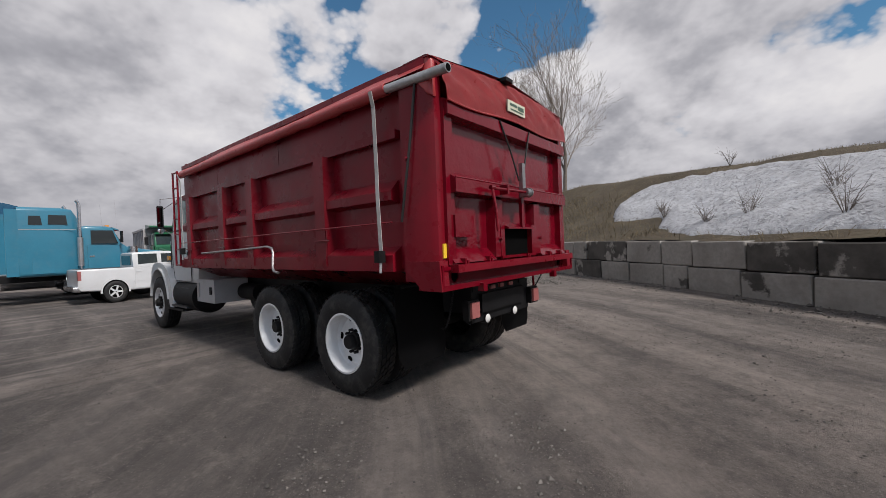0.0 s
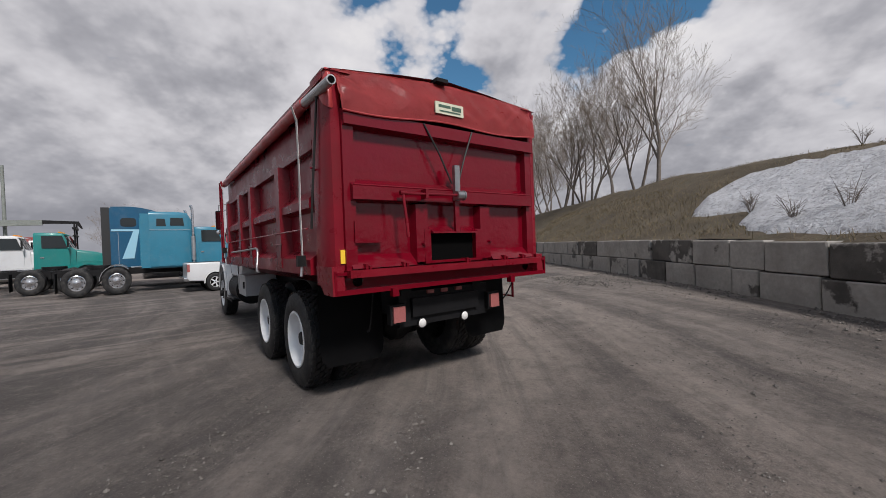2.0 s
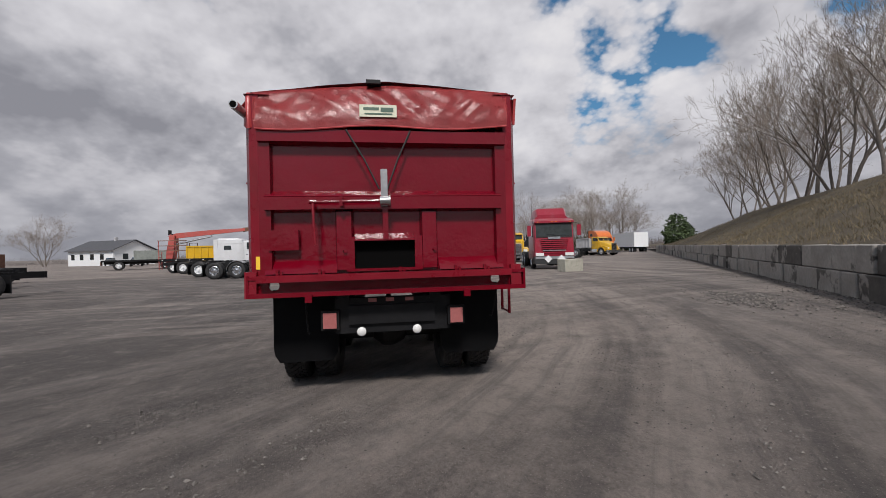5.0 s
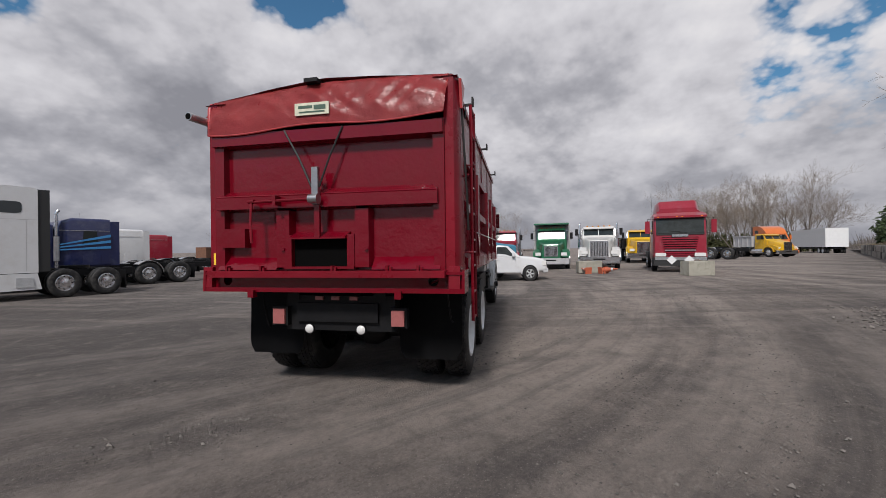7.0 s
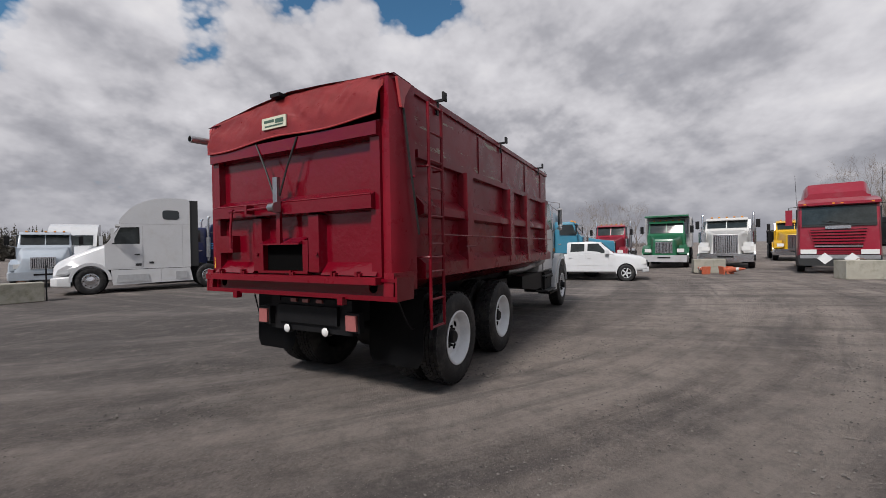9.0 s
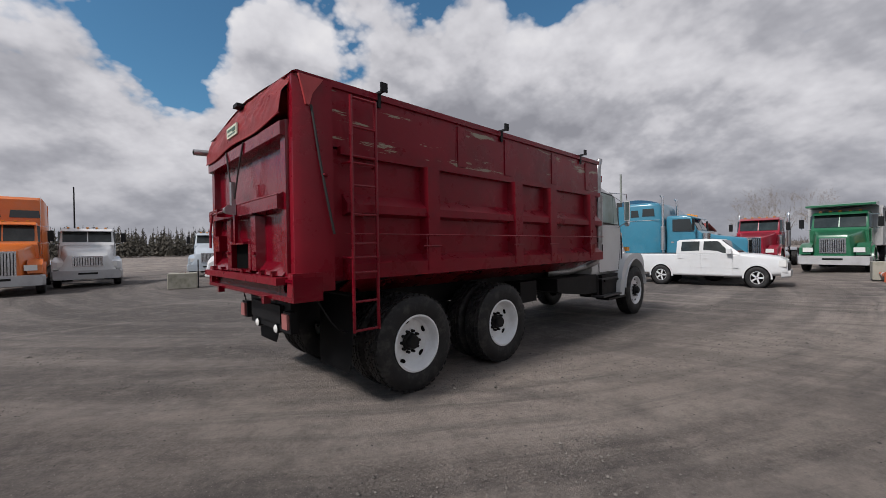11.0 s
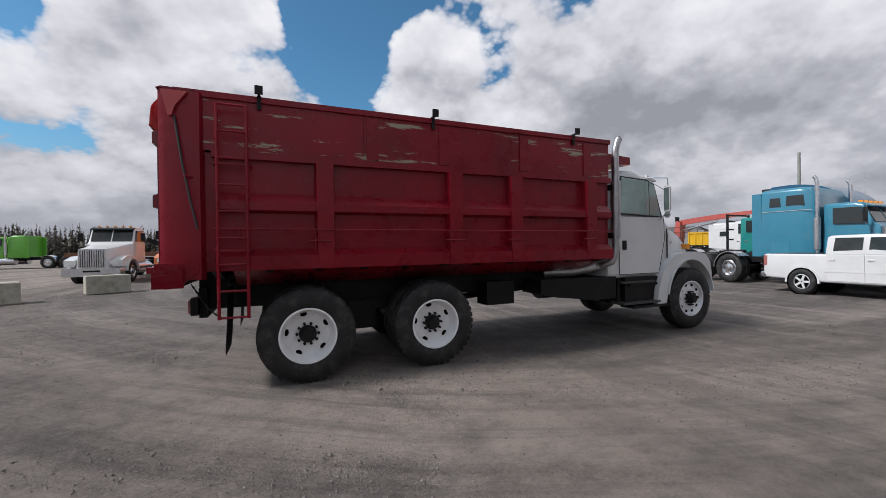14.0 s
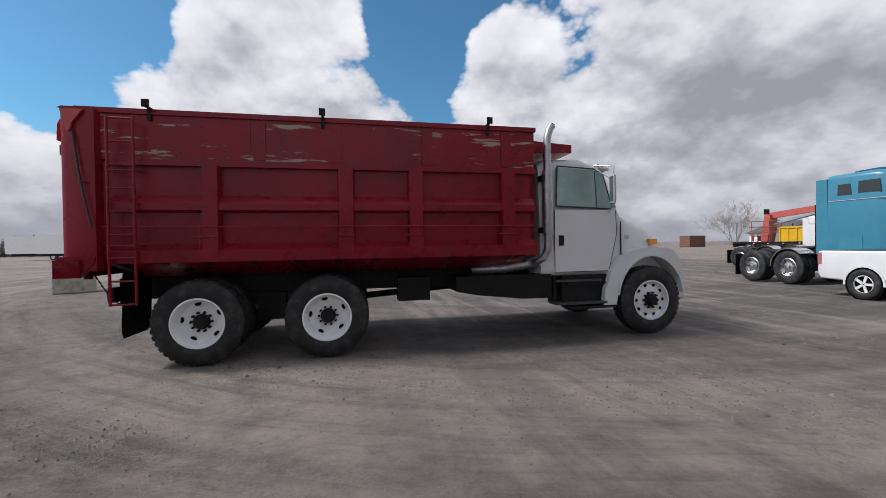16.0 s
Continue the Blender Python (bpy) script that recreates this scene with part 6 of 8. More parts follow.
def tractor(m, col, label, hood=1.75, cab_l=1.45, cab_top=2.72, sleeper=0.0, sl_top=3.1, sl_front=None, gap=0.0, wb=5.6, lift=0.0, grille=None, bumper=None, stacks=(1, -1),
            aero=False, fairing=False, skirts=False, chrome=True, windows=(), visor=None, name="semi_truck", category="semi truck", tail=1.4, lamp_y=0.80, cat_group="", gw=0.46, gz=(0.72, 1.62), set_col=None):
    """A bonneted truck. Local x is ahead, the front bumper at x = 0, the ground at z = 0."""
    T = thing(name, m, label, category, cat_group)
    grille, bumper = grille or m_chrome, bumper or m_chrome
    z = lift
    fx = -1.25
    tand = (fx - wb, fx - wb - 1.32)
    end = tand[1] - tail
    cab0, cab1 = -hood, -hood - cab_l
    for y in (-0.42, 0.42):
        part("frame_rail", box(B(), end, -0.3, y - 0.05, y + 0.05, 0.72, 0.98), m_black, T)
    nose = 1.55 if not aero else 1.30
    h = part("hood", loft(B(), [(-0.10, 0.58 if not aero else 0.85, 0.50 if not aero else 0.6, 0.62, nose + z, 0.10), (-0.16, 0.62 if not aero else 0.95, 0.54 if not aero else 0.7, 0.60, nose + 0.10 + z, 0.12),
                                (cab0 * 0.55, 0.80 if not aero else 1.0, 0.66 if not aero else 0.85, 0.62, 1.74 + z * 1.2, 0.14), (cab0, 0.96, 0.84, 0.70, 1.88 + z * 1.3, 0.12)]), col, T, "long engine hood")
    g = part("grille", box(B(), -0.12, -0.075, -gw, gw, gz[0], gz[1] + z), grille, h, bev=0.02)
    nb = 11
    for i in range(nb):
        y = -gw + 0.07 + (2 * gw - 0.14) * i / (nb - 1)
        part("grille_bar", box(B(), -0.078, -0.066, y - 0.012, y + 0.012, gz[0] + 0.05, gz[1] - 0.06 + z), m_black, g)
    part("bumper", loft(B(), [(-0.30, 1.18, 1.18, 0.34, 0.74, 0.05), (-0.02, 1.10, 1.10, 0.36, 0.74, 0.07)]), bumper, T, "front bumper")
    part("bumper_slot", box(B(), -0.021, -0.012, -0.32, 0.32, 0.56, 0.64), m_black, T)
    cabm = set_col or col
    c = part("cab_shell", loft(B(), [(cab1, 0.98, 0.90, 0.85, cab_top - 0.02, 0.08), (cab1 + 0.1, 1.0, 0.93, 0.85, cab_top, 0.10), (cab0 - 0.62, 1.0, 0.92, 0.85, cab_top, 0.10), (cab0 - 0.42, 1.0, 0.91, 0.85, cab_top - 0.06, 0.09),
                                     (cab0 - 0.18, 1.0, 0.95, 0.85, 2.02 + z, 0.05), (cab0 + 0.02, 0.98, 0.95, 0.85, 1.86 + z, 0.05)]), cabm, T, "cab")
    zt = cab_top - 0.16
    ws = [(cab0 - 0.415, zt + 0.03), (cab0 - 0.395, zt + 0.035), (cab0 - 0.135, 2.01 + z), (cab0 - 0.155, 2.0 + z)]
    part("windshield", prism(B(), ws, "y", -0.85, 0.85), m_windshield, c, "tinted windshield")
    part("windshield_post", prism(B(), [(a + 0.012, b) for a, b in ws], "y", -0.02, 0.02), cabm, c)
    v = visor or cabm
    part("sun_visor", prism(B(), [(cab0 - 0.46, cab_top - 0.03), (cab0 - 0.20, cab_top - 0.13), (cab0 - 0.20, cab_top - 0.16), (cab0 - 0.46, cab_top - 0.10)], "y", -0.9, 0.9), v, c)
    for i in range(5):
        part("roof_lamp", box(B(), cab0 - 0.62, cab0 - 0.50, -0.66 + i * 0.33 - 0.045, -0.66 + i * 0.33 + 0.045, cab_top - 0.005, cab_top + 0.05), m_amber, c, bev=0.01)
    for s in (1, -1):
        d = part("door", box(B(), cab1 + 0.16, cab0 - 0.20, *yb(s, 0.98, 1.012), 0.95, 1.92 + z), cabm, c, "cab door", bev=0.01)
        part("door_window", prism(B(), [(cab1 + 0.28, 1.98 + z), (cab0 - 0.28, 1.98 + z), (cab0 - 0.46, zt), (cab1 + 0.28, zt)], "y", *yb(s, 0.90, 1.006)), m_glass, d)
        part("door_handle", box(B(), cab1 + 0.22, cab1 + 0.36, *yb(s, 1.012, 1.03), 1.5, 1.55), m_chrome, d)
        f = B()
        arch(f, fx, 0.52, 0.60, 0.68, 5, 175, *yb(s, 0.62, 1.18), n=14)
        part("fender", f, col, h, bev=0.02)
        part("fender_skin", prism(B(), [(-0.20, 0.80)] + [(fx + 0.62 * math.cos(radians(a)), 0.52 + 0.62 * math.sin(radians(a))) for a in range(25, 160, 15)] + [(fx - 0.72, 0.55), (cab0 - 0.1, 0.75), (cab0, 1.2), (fx - 0.2, 1.32), (fx + 0.5, 1.28), (-0.22, 1.1)], "y", *yb(s, 0.70, 1.10)), col, h, bev=0.04)
        part("headlamp", box(B(), -0.24, -0.15, *yb(s, lamp_y - 0.17, lamp_y + 0.17), 0.90, 1.10), m_lens_white, h, "headlamp", bev=0.02)
        mf = part("mirror_arm", tube(B(), [(cab0 - 0.30, s * 0.98, zt - 0.02), (cab0 - 0.22, s * 1.30, zt - 0.05), (cab0 - 0.22, s * 1.30, 1.95 + z), (cab0 - 0.25, s * 1.0, 1.9 + z)], 0.012, 6), m_chrome, T)
        part("mirror", box(B(), cab0 - 0.26, cab0 - 0.20, s * 1.30 - 0.09, s * 1.30 + 0.09, 2.0 + z, 2.42 + z), m_black if not fairing else cabm, mf, bev=0.02)
        part("fuel_tank", cyl(B(), (cab0 - 0.35, s * 0.80, 0.66), (cab0 - 2.0, s * 0.80, 0.66), 0.31, n=22), m_chrome, T, "polished fuel tank", bev=0.02)
        part("tank_step", box(B(), cab0 - 1.2, cab0 - 0.4, *yb(s, 1.05, 1.16), 0.50, 0.54), m_alu, T)
        truck_wheel(T, fx, s, False, chrome, out=1.16)
        for x in tand:
            truck_wheel(T, x, s, True, chrome)
        part("mud_flap", box(B(), tand[1] - 0.68, tand[1] - 0.66, *yb(s, 0.6, 1.2), 0.18, 0.9), m_flap, T)
        part("air_cleaner", cyl(B(), (cab0 + 0.22, s * 1.05, 1.30), (cab0 + 0.22, s * 1.05, 1.85), 0.17, n=16), m_chrome, T, bev=0.02) if (not aero and stacks) else None
        if skirts:
            part("side_skirt", box(B(), tand[0] + 0.75, cab0 + 0.0, *yb(s, 1.12, 1.20), 0.32, 0.86), col, T, "body-coloured side skirt", bev=0.03)
            part("skirt_step", box(B(), cab1 + 0.2, cab0 - 0.25, *yb(s, 1.20, 1.23), 0.42, 0.66), m_grey, T, bev=0.02)
            part("skirt_step", box(B(), tand[0] + 0.85, tand[0] + 1.35, *yb(s, 1.20, 1.23), 0.42, 0.76), m_grey, T, bev=0.02)
    if sleeper:
        s1 = cab1 - gap
        s0 = s1 - sleeper
        w = 1.20
        if fairing:
            sec = [(s0, w, w - 0.06, 0.88, sl_top - 0.02, 0.10), (s1 - 0.3, w, w - 0.06, 0.88, sl_top, 0.16), (s1 + 0.25, w - 0.06, w - 0.10, 1.5, sl_top - 0.12, 0.20), (cab0 - 0.9, 1.04, 1.02, 2.2, sl_top - 0.42, 0.22), (cab0 - 0.45, 0.98, 0.92, 2.55, 2.98, 0.12), (cab0 - 0.18, 0.93, 0.86, 2.56, 2.72, 0.06)]
        else:
            f = sl_front or sl_top - 0.45
            sec = [(s0, w, w - 0.05, 0.90, sl_top - 0.02, 0.12), (s0 + 0.12, w, w - 0.05, 0.90, sl_top, 0.14), (s1 - 0.45, w, w - 0.05, 0.90, sl_top, 0.14), (s1 - 0.12, w - 0.03, w - 0.12, 0.90, (sl_top + f) / 2 + 0.1, 0.14), (s1 + 0.05, w - 0.14, w - 0.22, 0.95, f, 0.12)]
        sl = part("sleeper", loft(B(), sec), col, T, "sleeper compartment")
        for s in (1, -1):
            part("sleeper_door", box(B(), s0 + 0.35, s0 + 0.95, *yb(s, w - 0.02, w + 0.008), 1.0, 1.45), col, sl, bev=0.012)
            for x0, x1, z0, z1 in windows:
                part("sleeper_window", prism(B(), [(s0 + x0, z0), (s0 + x1, z0), (s0 + x1 - 0.04, z1), (s0 + x0 + 0.02, z1)], "y", *yb(s, w - 0.07, w - 0.025 if z0 > 2.4 else w + 0.006)), m_glass, sl, bev=0.02)
            part("rear_fairing", box(B(), s0 - 0.32, s0, *yb(s, w - 0.10, w - 0.02), 0.95, sl_top - 0.10), m_plastic if fairing else col, sl, "rear side extender", bev=0.015)
            part("sleeper_seam", box(B(), s0 + 0.02, s1 - 0.02, *yb(s, w - 0.03, w - 0.018), 2.46, 2.475) if not fairing else box(B(), s0 + 0.30, s0 + 0.312, *yb(s, w - 0.02, w + 0.003), 0.95, 2.4), m_grey, sl)
    for s in stacks:
        x = cab1 - 0.06 if not sleeper else cab1 - max(gap, 0.08) * 0.5
        hgt = max(cab_top, sl_top if sleeper and not fairing else 0) + 0.25
        part("exhaust_pipe", tube(B(), [(x, s * 1.14, 0.9), (x, s * 1.14, hgt - 0.15), (x - 0.02, s * 1.14, hgt - 0.05), (x - 0.08, s * 1.14, hgt + 0.03)], 0.062, 12), m_chrome, T, "tall chrome exhaust pipe")
        part("stack_guard", cyl(B(), (x, s * 1.14, 1.2), (x, s * 1.14, 2.2), 0.10, n=16), m_alu, T, bev=0.01)
    part("fifth_wheel", cyl(B(), (tand[0] - 0.6, 0, 1.0), (tand[0] - 0.6, 0, 1.12), 0.48, n=24), m_black, T, "black fifth wheel plate")
    part("deck_plate", box(B(), tand[0] + 0.5, (cab1 if not sleeper else s0) - 0.05, -0.42, 0.42, 0.98, 1.01), m_alu, T)
    part("rear_crossbar", box(B(), end - 0.05, end + 0.05, -0.5, 0.5, 0.70, 0.98), m_black, T)
    for s in (1, -1):
        f = B()
        arch(f, tand[0], 0.52, 0.58, 0.61, 45, 178, *yb(s, 0.6, 1.22), n=8) if chrome else arch(f, tand[0], 0.52, 0.58, 0.60, 60, 120, *yb(s, 0.6, 1.2), n=4)
        part("quarter_fender", f, m_chrome if chrome else m_black, T)
        if chrome and sleeper:
            part("antenna", tube(B(), [(cab0 - 0.3, s * 1.02, cab_top - 0.2), (cab0 - 0.36, s * 1.04, cab_top + 1.0)], 0.004, 4), m_grey, T, "thin whip antenna")
    part("front_axle", cyl(B(), (fx, -0.95, 0.5), (fx, 0.95, 0.5), 0.07, n=10), m_black, T)
    for x in tand:
        part("axle", cyl(B(), (x, -0.9, 0.5), (x, 0.9, 0.5), 0.10, n=10), m_black, T)
    return T


def bezier(p0, p1, p2, n):
    return [tuple(p0[k] * (1 - t) ** 2 + 2 * p1[k] * t * (1 - t) + p2[k] * t * t for k in (0, 1)) for t in (i / n for i in range(n + 1))]


def aero_truck(m, col, label, sl=1.9, top=3.85, wb=4.5, skirts=True, tail=1.2, extender=None, group="parked trucks"):
    """A high-roof sleeper tractor with one smooth cab and roof. Local x is ahead, bumper at x = 0."""
    T = thing("semi_truck", m, label, "semi truck", group)
    fx, W = -1.25, 1.16
    tand = (fx - wb, fx - wb - 1.32)
    end, rear = tand[1] - tail, -3.1 - sl
    for y in (-0.42, 0.42):
        part("frame_rail", box(B(), end, -0.3, y - 0.05, y + 0.05, 0.72, 0.98), m_black, T)
    roof = bezier((rear + 0.75, top), (-2.75, top - 0.05), (-2.22, top - 1.02), 10)
    prof = [(-1.72, 0.92), (rear, 0.92), (rear, top - 0.10), (rear + 0.08, top - 0.02)] + roof + [(-2.27, top - 1.10), (-2.26, 2.64), (-1.80, 1.97), (-1.72, 1.92)]
    body = part("cab_shell", prism(B(), prof, "y", -W, W), col, T, "smooth high-roof cab and sleeper", bev=0.10, seg=3)
    part("windshield", prism(B(), [(-2.255, 2.62), (-2.225, 2.63), (-1.785, 1.99), (-1.815, 1.975)], "y", -0.98, 0.98), m_windshield, body, "tinted windshield")
    part("sun_visor", prism(B(), [(-2.35, top - 1.10), (-2.10, top - 1.14), (-2.08, top - 1.19), (-2.35, top - 1.22)], "y", -1.02, 1.02), col, body, bev=0.015)
    hood = part("hood", loft(B(), [(-1.82, 1.12, 1.02, 0.80, 1.95, 0.16), (-1.25, 1.10, 0.94, 0.95, 1.76, 0.22), (-0.65, 1.04, 0.80, 0.80, 1.52, 0.24), (-0.22, 0.94, 0.66, 0.62, 1.28, 0.2), (-0.05, 0.80, 0.56, 0.58, 1.08, 0.16)]), col, T, "sloping aerodynamic hood")
    part("grille", prism(B(), [(-0.5, 1.10), (0.5, 1.10), (0.40, 0.66), (-0.40, 0.66)], "x", -0.06, -0.02), m_black, hood, "dark grille", bev=0.01)
    part("bumper", loft(B(), [(-0.62, 1.20, 1.20, 0.30, 0.72, 0.06), (-0.20, 1.12, 1.12, 0.32, 0.70, 0.08), (0.02, 0.86, 0.86, 0.34, 0.66, 0.08)]), col, T, "body-coloured bumper")
    for s in (1, -1):
        f = B()
        arch(f, fx, 0.52, 0.585, 0.70, 0, 180, *yb(s, 0.62, 1.20), n=18)
        part("fender", f, col, hood, "rounded front fender", bev=0.03, seg=2)
        part("wheel_well", cyl(B(), (fx, s * 0.6, 0.52), (fx, s * 0.9, 0.52), 0.58, n=24), m_black, hood)
        part("headlamp", prism(B(), [(-0.52, 0.84), (-0.16, 0.80), (-0.22, 0.98), (-0.50, 1.14), (-0.66, 1.12)], "y", *yb(s, 0.86, 1.0)), m_alloy, hood, "swept-back headlamp", bev=0.02)
        d = part("door", prism(B(), [(-3.02, 0.98), (-1.95, 0.98), (-1.78, 1.3), (-1.80, 1.94), (-3.02, 1.94)], "y", *yb(s, W - 0.01, W + 0.008)), col, body, bev=0.008)
        part("door_window", prism(B(), [(-2.94, 1.92), (-1.92, 1.84), (-2.26, 2.60), (-2.94, 2.63)], "y", *yb(s, W - 0.02, W + 0.006)), m_windshield, d, "door window", bev=0.004)
        part("door_handle", box(B(), -2.95, -2.75, *yb(s, W + 0.008, W + 0.03), 1.48, 1.53), m_plastic, d, bev=0.006)
        part("sleeper_window", prism(B(), [(rear + 0.40 + 0.36 + 0.33 * (abs(math.cos(a)) ** 0.45) * (1 if math.cos(a) > 0 else -1), top - 0.72 + 0.20 * (abs(math.sin(a)) ** 0.45) * (1 if math.sin(a) > 0 else -1)) for a in [2 * math.pi * (k + 0.5) / 20 for k in range(20)]], "y", *yb(s, W - 0.02, W + 0.008)), m_glass, body, "small rounded sleeper window")
        part("roof_seam", box(B(), rear + 0.02, -2.3, *yb(s, W - 0.01, W + 0.003), top - 1.13, top - 1.118), m_grey, body)
        for x in (-3.06, rear + 0.32):
            part("panel_seam", box(B(), x - 0.006, x + 0.006, *yb(s, W - 0.01, W + 0.003), 0.98, top - 1.13 if x < -3.2 else 2.66), m_grey, body)
        part("cab_vent", box(B(), -3.0, -2.78, *yb(s, W - 0.01, W + 0.012), 1.04, 1.14), m_plastic, body)
        part("cab_vent", box(B(), -3.45, -3.28, *yb(s, W - 0.01, W + 0.010), 1.12, 1.2), m_plastic, body)
        part("side_extender", box(B(), rear - 0.34, rear, *yb(s, W - 0.12, W - 0.03), 0.95, top - 0.06), extender or m_plastic, body, "rear side extender", bev=0.02)
        ma = part("mirror_arm", tube(B(), [(-2.05, s * 1.12, 1.95), (-1.98, s * 1.34, 2.05), (-1.98, s * 1.34, 2.5)], 0.02, 6), m_plastic, T)
        part("mirror", box(B(), -2.06, -1.94, s * 1.36 - 0.09, s * 1.36 + 0.09, 1.98, 2.55), col, ma, "tall mirror housing", bev=0.04)
        truck_wheel(T, fx, s, False, True, out=1.19)
        for x in tand:
            truck_wheel(T, x, s, True, True)
        part("mud_flap", box(B(), tand[1] - 0.68, tand[1] - 0.66, *yb(s, 0.6, 1.2), 0.18, 0.9), m_flap, T)
        if skirts:
            part("side_skirt", prism(B(), [(tand[0] + 0.78, 0.90), (tand[0] + 0.66, 0.34), (-1.98, 0.30), (-1.92, 0.90)], "y", *yb(s, 1.10, 1.19)), col, T, "body-coloured side skirt", bev=0.02)
            part("skirt_step", prism(B(), [(-3.30, 0.40), (-2.10, 0.40), (-2.16, 0.70), (-3.24, 0.70)], "y", *yb(s, 1.19, 1.21)), m_steptread, T, "recessed grey step", bev=0.006)
            part("skirt_step", prism(B(), [(tand[0] + 0.86, 0.42), (tand[0] + 1.36, 0.42), (tand[0] + 1.36, 0.76), (tand[0] + 0.92, 0.76)], "y", *yb(s, 1.19, 1.21)), m_steptread, T, "recessed grey step", bev=0.006)
            part("skirt_seam", box(B(), -3.72, -3.705, *yb(s, 1.185, 1.194), 0.34, 0.90), m_grey, T)
        else:
            part("fuel_tank", cyl(B(), (-2.1, s * 0.80, 0.66), (-3.9, s * 0.80, 0.66), 0.31, n=22), m_chrome, T, "polished fuel tank", bev=0.02)
            st = part("deck_step", box(B(), rear - 0.05, rear + 0.45, *yb(s, 1.02, 1.14), 0.40, 0.44), m_alu, T, "aluminium ladder step")
            for z in (0.62, 0.84):
                part("step_tread", box(B(), rear - 0.05, rear + 0.45, *yb(s, 1.02, 1.14), z, z + 0.04), m_alu, st)
            for x in (rear - 0.05, rear + 0.41):
                part("step_side", box(B(), x, x + 0.04, *yb(s, 1.02, 1.14), 0.44, 0.95), m_alu, st)
    part("fifth_wheel", cyl(B(), (tand[0] - 0.6, 0, 1.0), (tand[0] - 0.6, 0, 1.12), 0.48, n=24), m_black, T, "black fifth wheel plate")
    part("rear_crossbar", box(B(), end - 0.05, end + 0.05, -0.5, 0.5, 0.70, 0.98), m_black, T)
    part("front_axle", cyl(B(), (fx, -0.95, 0.5), (fx, 0.95, 0.5), 0.07, n=10), m_black, T)
    for x in tand:
        part("axle", cyl(B(), (x, -0.9, 0.5), (x, 0.9, 0.5), 0.10, n=10), m_black, T)
    return T


m_steptread = material("grey_step_plastic", (0.40, 0.41, 0.42), 0.5, var=0.12, scale=8)
m_alloy = material("pale_alloy", (0.66, 0.67, 0.68), 0.35, 0.1, var=0.1, scale=9)


def dump_body(T, x0, x1, z0, z1, mat, label):
    b = part("dump_body", box(B(), x1, x0, -1.2, 1.2, z0, z1), mat, T, label, bev=0.03)
    n = max(3, int(abs(x0 - x1) / 0.55))
    for s in (1, -1):
        for i in range(n + 1):
            x = x1 + (x0 - x1) * i / n
            part("body_rib", box(B(), x - 0.05, x + 0.05, *yb(s, 1.2, 1.26), z0 + 0.02, z1 - 0.04), mat, b)
        part("body_rail", box(B(), x1 - 0.02, x0 + 0.02, *yb(s, 1.17, 1.28), z1 - 0.08, z1 + 0.04), mat, b, bev=0.01)
    part("body_load", box(B(), x1 + 0.06, x0 - 0.06, -1.14, 1.14, z1 - 0.02, z1 + 0.015), m_black, b)
    return b


